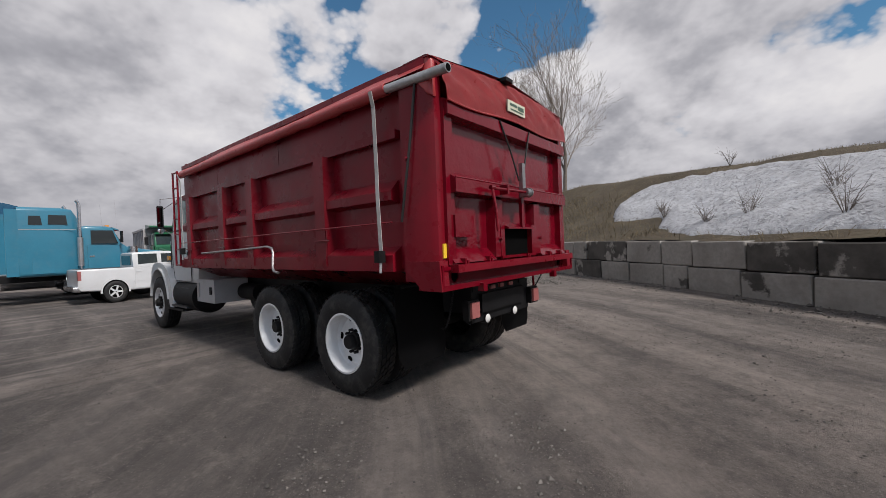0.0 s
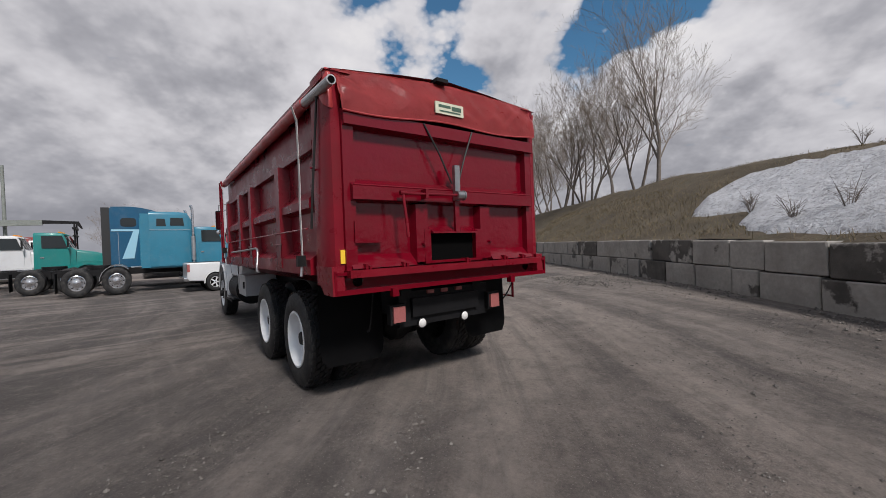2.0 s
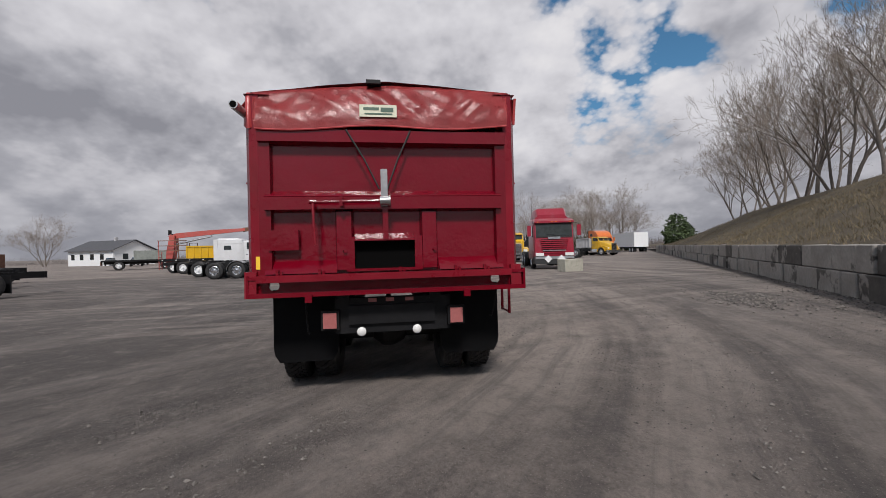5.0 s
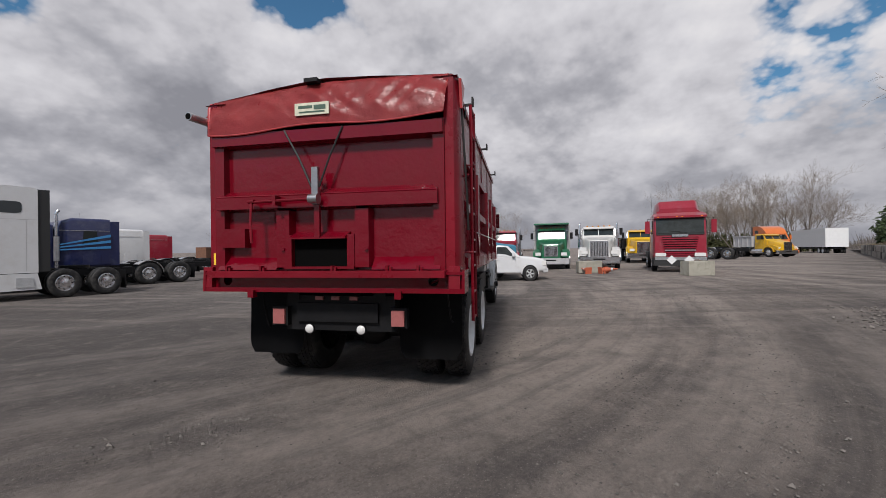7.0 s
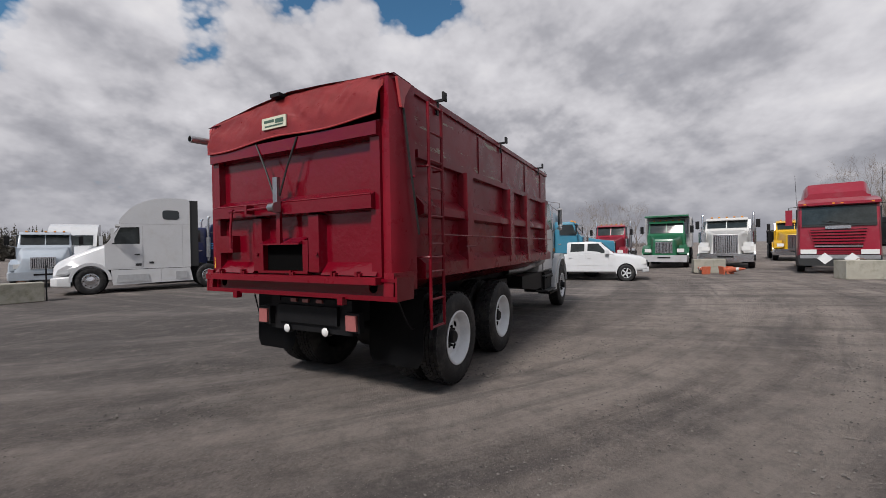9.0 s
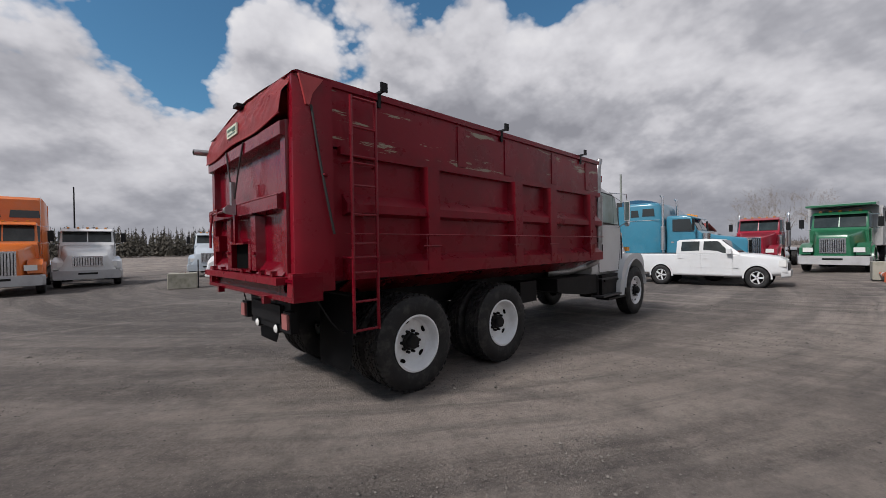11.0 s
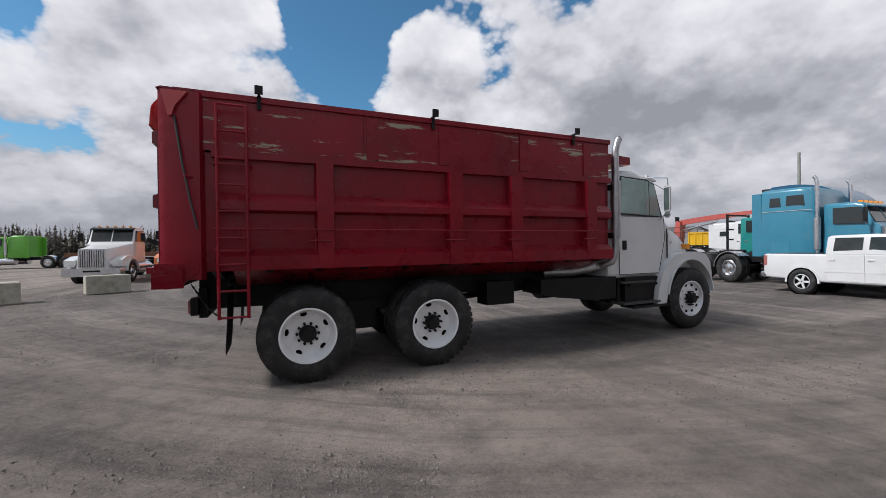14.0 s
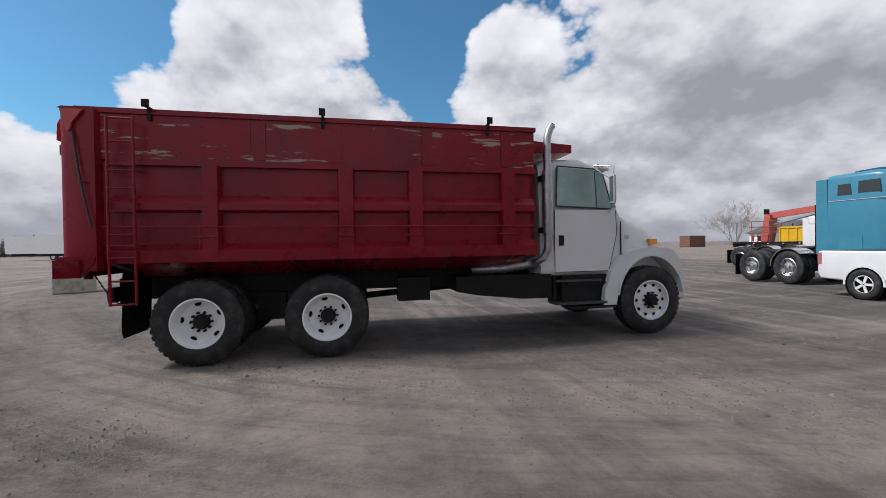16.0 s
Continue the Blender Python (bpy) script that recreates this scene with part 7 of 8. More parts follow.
def pickup():
    T = thing("pickup_truck", pose(-17.6, 5.3, ground_z(-18, 5), 0, 0, 90) @ Matrix.Diagonal((0.86, 0.94, 0.97, 1)), "white crew cab pickup truck with alloy wheels", "pickup truck")
    W = 0.86
    body = part("body", loft(B(), [(-2.60, W - 0.03, W - 0.04, 0.55, 1.13, 0.04), (-2.52, W, W - 0.02, 0.44, 1.15, 0.05), (-1.0, W, W - 0.02, 0.36, 1.15, 0.06), (0.8, W, W - 0.02, 0.36, 1.15, 0.07), (1.16, W, W - 0.05, 0.36, 1.17, 0.09),
                                   (1.8, W - 0.01, W - 0.08, 0.40, 1.12, 0.13), (2.36, W - 0.03, W - 0.12, 0.44, 1.04, 0.14), (2.52, W - 0.08, W - 0.18, 0.48, 0.96, 0.12), (2.58, W - 0.12, W - 0.2, 0.5, 0.84, 0.08)]), m_white, T, "white pickup body")
    part("cab_roof", loft(B(), [(-0.95, W - 0.03, 0.70, 1.1, 1.62, 0.06), (-0.88, W - 0.03, 0.70, 1.1, 1.665, 0.07), (0.1, W - 0.03, 0.70, 1.1, 1.69, 0.08), (0.58, W - 0.03, 0.69, 1.1, 1.655, 0.07), (1.20, W - 0.04, W - 0.09, 1.1, 1.165, 0.02)]), m_white, body, "white cab roof and pillars")
    part("windshield", prism(B(), [(0.63, 1.625), (0.66, 1.63), (1.17, 1.19), (1.14, 1.175)], "y", -0.68, 0.68), m_windshield, body)
    part("bed_cavity", box(B(), -2.46, -1.02, -0.74, 0.74, 1.147, 1.158), m_plastic, body, "dark open cargo bed")
    part("rear_glass", box(B(), -0.965, -0.955, -0.55, 0.55, 1.22, 1.55), m_glass, body)
    for s in (1, -1):
        for x0, x1, x2, x3 in ((-0.79, -0.13, -0.13, -0.76), (0.0, 0.90, 0.50, 0.02)):
            bm = B()
            vs = []
            for dy in (0.0, 0.02):
                for x, z in ((x0, 1.18), (x1, 1.18), (x2, 1.60), (x3, 1.60)):
                    y = 0.83 - (z - 1.1) * 0.235 + 0.012 - dy
                    vs.append(bm.verts.new((x, s * y, z)))
            for f in ((0, 1, 2, 3), (7, 6, 5, 4), (0, 4, 5, 1), (1, 5, 6, 2), (2, 6, 7, 3), (3, 7, 4, 0)):
                bm.faces.new([vs[i] for i in f])
            part("side_window", bm, m_windshield, body, "tinted side window")
        for x0, x1 in ((-0.92, -0.06), (-0.05, 0.98)):
            d = part("door", box(B(), x0 + 0.01, x1 - 0.01, *yb(s, W - 0.03, W + 0.006), 0.42, 1.13), m_white, body, bev=0.012)
            part("door_handle", box(B(), x0 + 0.06, x0 + 0.20, *yb(s, W + 0.006, W + 0.03), 0.98, 1.015), m_white, d, bev=0.006)
        part("rub_strip", box(B(), -0.95, 1.15, *yb(s, W + 0.004, W + 0.012), 0.66, 0.69), m_white, body)
        for x in (-1.53, 1.72):
            f = B()
            arch(f, x, 0.36, 0.40, 0.45, -5, 185, *yb(s, W - 0.06, W + 0.025), n=14)
            part("wheel_arch", f, m_white, body, bev=0.01)
            # near-black disc on the solid body stands in for the shaded arch gap
            part("arch_liner", cyl(B(), (x, s * (W - 0.26), 0.36), (x, s * (W + 0.004), 0.36), 0.415, n=24), m_hole, body)
            w = new("wheel")
            w.parent = T
            w.matrix_local = pose(x, s * (W - 0.075), 0.355, 0, 0, 180 if s > 0 else 0)
            bm = B()
            ring_mesh(bm, tyre_profile(0.36, 0.24, 0.21), 30)
            part("tyre", bm, m_rubber, w)
            bm = B()
            ring_mesh(bm, [(0.215, -0.10), (0.20, -0.115), (0.19, -0.05), (0.06, -0.05), (0.001, -0.05)], 28)
            for k in range(5):
                a = 2 * math.pi * k / 5
                box(bm, 0.02, 0.20, -0.105, -0.055, -0.028, 0.028, Matrix.Rotation(a, 4, "Y"))
            part("rim", bm, m_alloy, w, "five-spoke alloy rim")
        part("headlamp", box(B(), 2.34, 2.55, *yb(s, 0.54, 0.80), 0.74, 0.94), m_lens_white, body, bev=0.03)
        part("tail_lamp", box(B(), -2.60, -2.50, *yb(s, 0.72, 0.85), 0.80, 1.10), m_lens_red, body, "red tail lamp", bev=0.02)
        part("mirror", box(B(), 0.80, 0.96, *yb(s, 0.86, 1.04), 1.16, 1.33), m_white, body, bev=0.03)
    part("front_bumper", loft(B(), [(2.40, 0.82, 0.82, 0.38, 0.62, 0.05), (2.66, 0.66, 0.66, 0.40, 0.60, 0.06)]), m_white, T, bev=0.0)
    part("rear_bumper", loft(B(), [(-2.72, 0.78, 0.78, 0.44, 0.60, 0.04), (-2.54, 0.82, 0.82, 0.42, 0.60, 0.04)]), m_chrome, T, "chrome rear bumper")
    part("grille", box(B(), 2.58, 2.62, -0.5, 0.5, 0.62, 0.86), m_plastic, T)
    part("tailgate_panel", box(B(), -2.595, -2.57, -0.66, 0.66, 0.66, 1.11), m_white, T, bev=0.012)
    return T


def concrete_blocks():
    for i, (x, y, rot, w, post) in enumerate(((3.75, -5.5, 28, 1.1, 0), (1.8, -7.7, 24, 1.2, 0), (-4.8, -10.5, -15, 1.0, 1), (-20.6, 10.1, 92, 1.2, 0), (-16.8, 13.7, 100, 1.1, 0))):
        t = thing("concrete_block", pose(x, y, ground_z(x, y) - 0.01, 0, 0, rot), "weathered concrete barrier block on the gravel", "concrete block", "barrier blocks")
        ob = new("block_body", block_mesh(w, 0.62, 0.62, "block_body", 40 + i))
        ob.parent = t
        ob.matrix_local = Matrix.Translation((0, -0.31, 0))
        ob.data.materials.clear()
        ob.data.materials.append(m_pale_block)
        part("lifting_loop", tube(B(), [(-0.12, 0, 0.60), (-0.08, 0, 0.66), (0.08, 0, 0.66), (0.12, 0, 0.60)], 0.012, 6), m_rust, t)
        if post:
            tagged(thing("marker_post", pose(x - 0.45, y + 0.42, 0), "thin dark marker post beside a concrete block", "post"))
            p = [o for o in scene.objects if o.name.startswith("marker_post")][-1]
            part("pole", cyl(B(), (0, 0, 0), (0, 0, 1.15), 0.022, n=8), m_black, p)
    for x, y, rot in ((-19.7, 9.9, 200), (-19.6, 10.7, 40), (-19.5, 10.4, 110)):
        t = thing("traffic_cone", pose(x, y, ground_z(x, y) + 0.15, 0, 82, rot), "fallen faded orange traffic cone", "traffic cone", "fallen cones")
        part("cone_body", lathe(B(), [(0.14, 0.03), (0.03, 0.66), (0.022, 0.70), (0.0, 0.70)], 18, "z"), m_cone, t, "orange cone")
        part("cone_base", box(B(), -0.17, 0.17, -0.17, 0.17, 0.0, 0.035), m_cone, t, bev=0.01)
        part("cone_band", lathe(B(), [(0.088, 0.36), (0.070, 0.46)], 18, "z"), m_white, t, "pale band")


m_pale_block = material("pale_concrete", (0.36, 0.345, 0.29), 0.9, var=0.15, scale=3, dirt=(0.16, 0.16, 0.11), dirt_amount=0.7, dirt_scale=2.2, bump=0.006, bump_scale=12, rand=0.12)


def place(x, y, heading, s=1.0, sx=1.0):
    return pose(x, y, ground_z(x, y), 0, 0, heading) @ Matrix.Diagonal((s * sx, s, s, 1))


def fleet():
    # row across the yard, noses towards +y
    t = tractor(place(-20.0, 6.35, 90, 1.0, 0.86), p_sky, "light blue sleeper truck with chrome stacks", hood=1.75, cab_top=2.62, sleeper=1.65, sl_top=3.22, sl_front=2.95, gap=0.18, wb=5.0, windows=((0.28, 0.66, 2.62, 2.92), (0.82, 1.38, 2.64, 2.96)), tail=0.9, cat_group="parked trucks")
    t = aero_truck(place(-23.3, 5.2, 90, 1.0, 0.86), p_blue, "deep blue high-roof sleeper truck", sl=2.1, top=3.72, wb=5.6, skirts=False)
    for z0, z1, x0, x1 in ((2.60, 2.68, -5.15, -3.4),):
        part("roof_stripe", box(B(), x0, x1, -1.175, -1.163, z0, z1), m_decal, t, "pale stripe")
    part("slash_decal", prism(B(), [(-4.75, 1.35), (-4.25, 1.35), (-4.0, 2.6), (-4.25, 2.6)], "y", -1.176, -1.163), m_decal, t, "pale slanted decal")
    tractor(place(-26.5, 1.0, 90), p_teal, "teal green day cab truck", hood=1.7, wb=4.3, stacks=(), tail=0.8, aero=True, cat_group="parked trucks")
    t = tractor(place(-29.6, -1.0, 90), m_white, "white day cab truck with a dark headache rack", hood=1.7, wb=4.4, stacks=(), tail=1.0, aero=True, chrome=False, cat_group="parked trucks")
    rack = part("headache_rack", box(B(), -3.45, -3.35, -1.15, -1.05, 1.0, 3.15), m_black, t, "black steel rack behind the cab")
    part("rack_post", box(B(), -3.45, -3.35, 1.05, 1.15, 1.0, 3.15), m_black, rack)
    for z0 in (1.6, 2.2, 2.7, 3.05):
        part("rack_bar", box(B(), -3.44, -3.36, -1.1, 1.1, z0, z0 + 0.09), m_black, rack)
    t = tractor(place(-36.2, -3.8, 90), m_white, "white truck with a long flat sleeper", hood=1.8, sleeper=2.0, sl_top=2.95, gap=0.0, wb=5.4, stacks=(), aero=True, fairing=False, chrome=False, windows=((0.5, 1.1, 1.95, 2.3),), tail=1.8, cat_group="parked trucks")
    loader_truck()
    # trucks facing the camera side, noses towards +x
    red_truck()
    t = tractor(place(-22.6, 11.1, -12), p_cream, "grey-white long-nose truck with a tall chrome grille", hood=1.85, cab_top=2.62, wb=4.6, gw=0.50, gz=(0.75, 1.62), stacks=(1, -1), lift=0.05, cat_group="parked trucks", windows=())
    t = tractor(place(-24.5, 8.6, -8), p_green, "dark green dump truck with a grey box", hood=1.7, cab_top=2.75, wb=4.4, stacks=(), chrome=False, bumper=m_grey, gw=0.42, gz=(0.85, 1.5), name="dump_truck", category="dump truck", cat_group="parked dump trucks")
    dump_body(t, -3.3, -7.6, 1.15, 2.95, m_grey, "grey steel dump box")
    part("cab_guard", prism(B(), [(-3.3, 2.95), (-1.9, 2.98), (-1.9, 3.06), (-3.3, 3.2)], "y", -1.15, 1.15), p_green, t)
    t = tractor(place(-27.4, 5.5, -5), p_red, "red long-nose truck with chrome stacks", hood=1.8, cab_top=2.85, wb=4.6, lift=0.1, cat_group="parked trucks")
    t = tractor(place(-30.6, 16.2, -12), p_yellow, "yellow and black day cab truck", hood=1.7, cab_top=2.6, wb=4.4, stacks=(), cat_group="parked trucks", chrome=True)
    dump_body(t, -3.3, -6.5, 1.1, 2.0, m_black, "black low box")
    tractor(place(-43.5, 20.6, 230), p_black, "glossy black sleeper truck", hood=1.8, sleeper=1.6, sl_top=2.95, gap=0.05, wb=5.0, windows=((0.5, 1.1, 2.0, 2.4),), cat_group="parked trucks")
    t = tractor(place(-43.0, 34.0, 14, 0.95), p_yellow, "yellow day cab truck with a grey box", hood=1.6, cab_top=2.55, wb=3.6, stacks=(), chrome=True, aero=True, tail=0.5, cat_group="parked trucks")
    dump_body(t, -3.2, -5.6, 1.1, 2.35, m_grey, "grey steel box")
    aero_truck(place(-47.5, 37.0, 0, 0.95), p_orange, "orange high-roof sleeper truck", sl=1.7, top=3.7, wb=4.6, skirts=False)
    far_trailer()
    # left group
    aero_truck(place(-6.25, -12.38, -25, 0.95, 0.90), m_white, "white high-roof sleeper truck with side skirts", sl=1.80, top=3.88, wb=4.4)
    t = tractor(place(-9.8, -14.9, -25), p_navy, "navy blue sleeper truck with blue swooshes", hood=1.75, sleeper=1.7, sl_top=3.0, gap=0.1, wb=5.2, windows=((0.45, 0.95, 1.9, 2.45),), tail=2.2, cat_group="parked trucks")
    for k in range(3):
        part("swoosh_decal", prism(B(), [(-5.0, 1.7 + 0.25 * k), (-3.2, 1.62 + 0.1 * k), (-3.2, 1.66 + 0.1 * k), (-5.0, 1.82 + 0.25 * k)], "y", 1.203, 1.213), m_navydecal, t)
    tractor(place(-15.5, -19.2, -24), m_white, "white sleeper truck far behind", hood=1.8, sleeper=1.8, sl_top=2.9, wb=5.0, stacks=(), aero=True, cat_group="parked trucks")
    t = tractor(place(0.3, -12.1, 88), p_orange, "orange tall sleeper truck with a chrome grille", hood=1.7, cab_top=2.78, sleeper=1.8, sl_top=3.75, sl_front=3.72, gap=0.0, wb=5.2, stacks=(), gw=0.46, gz=(0.7, 1.6), bumper=m_grey, cat_group="parked trucks")
    for y in (-0.55, 0.55):
        part("roof_window", prism(B(), [(y - 0.44, 2.98), (y + 0.44, 2.98), (y + 0.40, 3.28), (y - 0.40, 3.28)], "x", -3.13, -3.06), m_glass, t, "dark sleeper roof window", bev=0.02)
    tractor(place(3.6, -12.2, 83, 0.95), m_white, "white long-nose day cab truck with a chrome grille", hood=1.8, cab_top=2.75, wb=4.8, stacks=(), gw=0.50, gz=(0.75, 1.62), bumper=m_alu, visor=m_black, cat_group="parked trucks")
    tractor(place(-2.2, -14.6, 86), m_white, "white sloping-nose day cab truck", hood=1.6, cab_top=2.65, wb=4.6, stacks=(), aero=True, bumper=m_grey, gw=0.5, gz=(0.9, 1.35), cat_group="parked trucks", chrome=False)
    tractor(place(-21.7, -23.2, -24), p_red, "red sleeper truck in the back row", hood=1.8, sleeper=1.6, sl_top=2.85, wb=5.0, stacks=(), aero=True, cat_group="parked trucks")
    tractor(place(-7.5, -16.9, 68, 0.97), p_silver, "silver blue day cab truck", hood=1.5, cab_top=2.65, wb=4.4, stacks=(), aero=True, bumper=p_silver, gw=0.42, gz=(0.85, 1.4), cat_group="parked trucks")
    aero_truck(place(-10.4, -22.5, 62), m_white, "white high-roof truck in the back row", sl=1.6, top=3.4, wb=4.6, skirts=False)
    tractor(place(19.6, -37.6, -8), p_lime, "bright green long-nose truck", hood=1.9, sleeper=1.2, sl_top=2.85, wb=5.0, gap=0.1, stacks=(1, -1), cat_group="parked trucks")
    flatbed()
    flatbed_truck()
    sheds()


def red_truck():
    T = thing("cabover_truck", place(-18.9, 13.9, -16, 0.94), "crimson high-roof truck with slatted grille and two placards", "semi truck", "parked trucks")
    c = part("cab_shell", loft(B(), [(-2.4, 1.22, 1.18, 0.55, 3.1, 0.14), (-0.5, 1.22, 1.18, 0.55, 3.05, 0.14), (-0.16, 1.20, 1.14, 0.60, 2.85, 0.12), (0.0, 1.14, 1.10, 0.66, 1.88, 0.10)]), p_red, T, "crimson cab")
    part("roof_fairing", loft(B(), [(-2.4, 1.05, 0.98, 3.0, 3.72, 0.18), (-1.2, 1.02, 0.92, 3.0, 3.72, 0.18), (-0.75, 0.98, 0.86, 3.0, 3.30, 0.12)]), p_red, T, "red roof fairing")
    part("windshield", prism(B(), [(-0.16, 2.72), (-0.13, 2.73), (0.035, 1.98), (0.0, 1.97)], "y", -1.05, 1.05), m_windshield, c, "wide windshield")
    part("visor", prism(B(), [(-0.35, 2.98), (0.04, 2.86), (0.04, 2.76), (-0.3, 2.74)], "y", -1.16, 1.16), p_red, c, "red visor with marker lamps", bev=0.03)
    for y in (-0.95, -0.12, 0.12, 0.95):
        part("marker_lamp", box(B(), 0.03, 0.05, y - 0.04, y + 0.04, 2.79, 2.84), m_amber, c)
    g = part("grille_panel", prism(B(), [(-0.86, 1.78), (0.86, 1.78), (0.66, 0.86), (-0.66, 0.86)], "x", 0.0, 0.035), p_red, c, bev=0.01)
    for i in range(7):
        z = 0.96 + i * 0.118
        w = 0.64 + (z - 0.9) * 0.20
        part("grille_slat", prism(B(), [(0.02, z), (0.085, z + 0.01), (0.085, z + 0.03), (0.02, z + 0.075)], "y", -w, w), p_red if i not in (1,) else m_alu, g)
        part("grille_gap", box(B(), 0.034, 0.040, -w, w, z + 0.078, z + 0.112), m_black, g)
    part("badge_plate", box(B(), 0.05, 0.075, -0.36, 0.36, 1.80, 1.92), m_chrome, c, bev=0.02)
    part("bumper", loft(B(), [(-0.35, 1.22, 1.22, 0.30, 0.78, 0.06), (0.10, 1.16, 1.16, 0.32, 0.78, 0.08)]), m_plastic, T, "dark front bumper")
    part("bumper_trim", box(B(), 0.095, 0.115, -1.12, 1.12, 0.62, 0.76), m_alu, T, bev=0.01)
    for s in (1, -1):
        part("headlamp", box(B(), 0.0, 0.09, *yb(s, 0.62, 1.10), 0.80, 0.98), m_lens_white, c, bev=0.02)
        part("placard", prism(B(), [(s * 0.38 - 0.23, 0.62), (s * 0.38, 0.85), (s * 0.38 + 0.23, 0.62), (s * 0.38, 0.39)], "x", 0.12, 0.135), m_siding, T, "blank white diamond placard")
        mf = part("mirror_arm", tube(B(), [(-0.2, s * 1.15, 2.75), (-0.05, s * 1.45, 2.72), (-0.05, s * 1.45, 2.0), (-0.2, s * 1.2, 1.98)], 0.014, 6), m_black, T)
        part("mirror", box(B(), -0.12, 0.02, s * 1.45 - 0.11, s * 1.45 + 0.11, 1.98, 2.62), p_red, mf, "red mirror housing", bev=0.04)
        part("door_window", box(B(), -1.25, -0.45, *yb(s, 1.17, 1.226), 1.95, 2.65), m_glass, c)
        truck_wheel(T, -1.3, s, False, True)
        for x in (-5.2, -6.5):
            truck_wheel(T, x, s, True, True)
        part("wiper", tube(B(), [(0.03, s * 0.1 + 0.2, 1.99), (0.015, s * 0.1 - 0.35, 2.10)], 0.012, 5), m_black, c)
        part("frame_rail", box(B(), -7.5, -0.3, *yb(s, 0.38, 0.48), 0.75, 1.0), m_black, T)
        part("antenna", tube(B(), [(-0.3, s * 1.2, 2.8), (-0.4, s * 1.25, 4.1)], 0.007, 4), m_black, T)
    part("wiper_cowl", box(B(), 0.0, 0.05, -1.05, 1.05, 1.90, 1.97), m_plastic, c)


def loader_truck():
    T = thing("log_loader_truck", place(-38.5, -1.2, 90), "flatbed truck with a red knuckle boom loader", "loader truck", "parked trucks")
    deck = part("deck", box(B(), -13.5, -3.0, -1.25, 1.25, 1.05, 1.25), m_black, T, "dark steel flat deck")
    for x in (-4.2, -5.6, -9.6, -10.95, -12.3):
        for s in (1, -1):
            truck_wheel(T, x, s, True, False)
    for i in range(9):
        part("deck_marker", box(B(), -13.2 + i * 1.1, -13.1 + i * 1.1, -1.26, -1.25, 1.12, 1.18), m_lens_white, deck)
    dump_body(T, -6.6, -11.2, 1.27, 2.35, p_yellow, "yellow dump box lying on the deck")
    col = part("loader_column", prism(B(), [(-13.3, 0.5), (-12.9, 0.5), (-12.6, 2.0), (-12.5, 3.4), (-12.9, 3.5), (-13.2, 2.0)], "y", -0.4, 0.4), p_redloader, T, "red loader mast")
    part("operator_rail", tube(B(), [(-13.6, -0.9, 1.2), (-13.6, -0.9, 2.9), (-12.2, -0.9, 2.9), (-12.2, -0.9, 1.2)], 0.03, 6), p_redloader, T)
    for y in (-1.1, 1.1):
        part("cage_frame", tube(B(), [(-11.9, y, 1.25), (-11.9, y, 2.7), (-11.2, y, 2.7), (-11.2, y, 1.25)], 0.04, 6), m_rust, T, "rusty operator cage frame")
    boom = part("boom", prism(B(), [(-13.2, 3.35), (-12.6, 3.12), (-6.6, 3.74), (-6.6, 4.0), (-9.6, 3.86), (-12.5, 3.6)], "y", -0.17, 0.17), p_redloader, T, "red main boom", bev=0.03)
    part("boom_joint", prism(B(), [(-6.8, 3.65), (-4.9, 3.95), (-4.9, 4.15), (-6.8, 4.05)], "y", -0.12, 0.12), m_rust, boom)
    part("stick", prism(B(), [(-5.1, 3.75), (-2.2, 3.85), (-2.2, 4.2), (-5.1, 4.15)], "y", -0.18, 0.18), m_oldsteel, boom, "grey boom stick", bev=0.02)
    part("stick_end", prism(B(), [(-2.2, 3.95), (-0.5, 3.95), (-0.2, 3.6), (-0.1, 3.6), (-0.3, 4.12), (-2.2, 4.2)], "y", -0.12, 0.12), m_black, boom)
    part("boom_cylinder", cyl(B(), (-12.6, 0, 2.6), (-9.5, 0, 3.3), 0.08, n=10), m_alu, boom)
    rest = part("boom_rest", box(B(), -0.55, -0.45, -0.8, -0.7, 1.2, 3.95), m_black, T, "black boom rest frame")
    part("rest_post", box(B(), -0.55, -0.45, 0.7, 0.8, 1.2, 3.95), m_black, rest)
    part("rest_bar", box(B(), -0.6, -0.4, -1.0, 1.0, 3.5, 3.65), m_black, rest)
    part("rest_bar", box(B(), -0.6, -0.4, -1.0, 1.0, 3.0, 3.1), m_black, rest)
    seat = part("operator_seat", box(B(), -13.1, -12.7, -0.25, 0.25, 3.44, 3.54), m_black, T, "small black operator seat on the mast", bev=0.02)
    part("seat_back", box(B(), -13.1, -13.02, -0.25, 0.25, 3.54, 3.9), m_black, seat, bev=0.02)
    lad = part("mast_ladder", tube(tube(B(), [(-13.75, -0.55, 0.3), (-13.75, -0.55, 1.9)], 0.035, 6), [(-13.75, -0.05, 0.3), (-13.75, -0.05, 1.9)], 0.035, 6), p_redloader, T, "red ladder up to the mast")
    for i in range(5):
        part("rung", tube(B(), [(-13.75, -0.55, 0.45 + i * 0.32), (-13.75, -0.05, 0.45 + i * 0.32)], 0.03, 6), p_redloader, lad)
    for z0 in (2.0, 2.45, 2.9):
        part("cage_bar", tube(B(), [(-13.6, -1.15, z0), (-11.2, -1.15, z0)], 0.035, 6), m_rust, T)
    cabin = part("cab_shell", loft(B(), [(-2.8, 1.0, 0.94, 0.9, 2.75, 0.1), (-1.3, 1.0, 0.92, 0.9, 2.75, 0.1), (-0.9, 1.0, 0.94, 0.9, 1.9, 0.06)]), m_white, T)
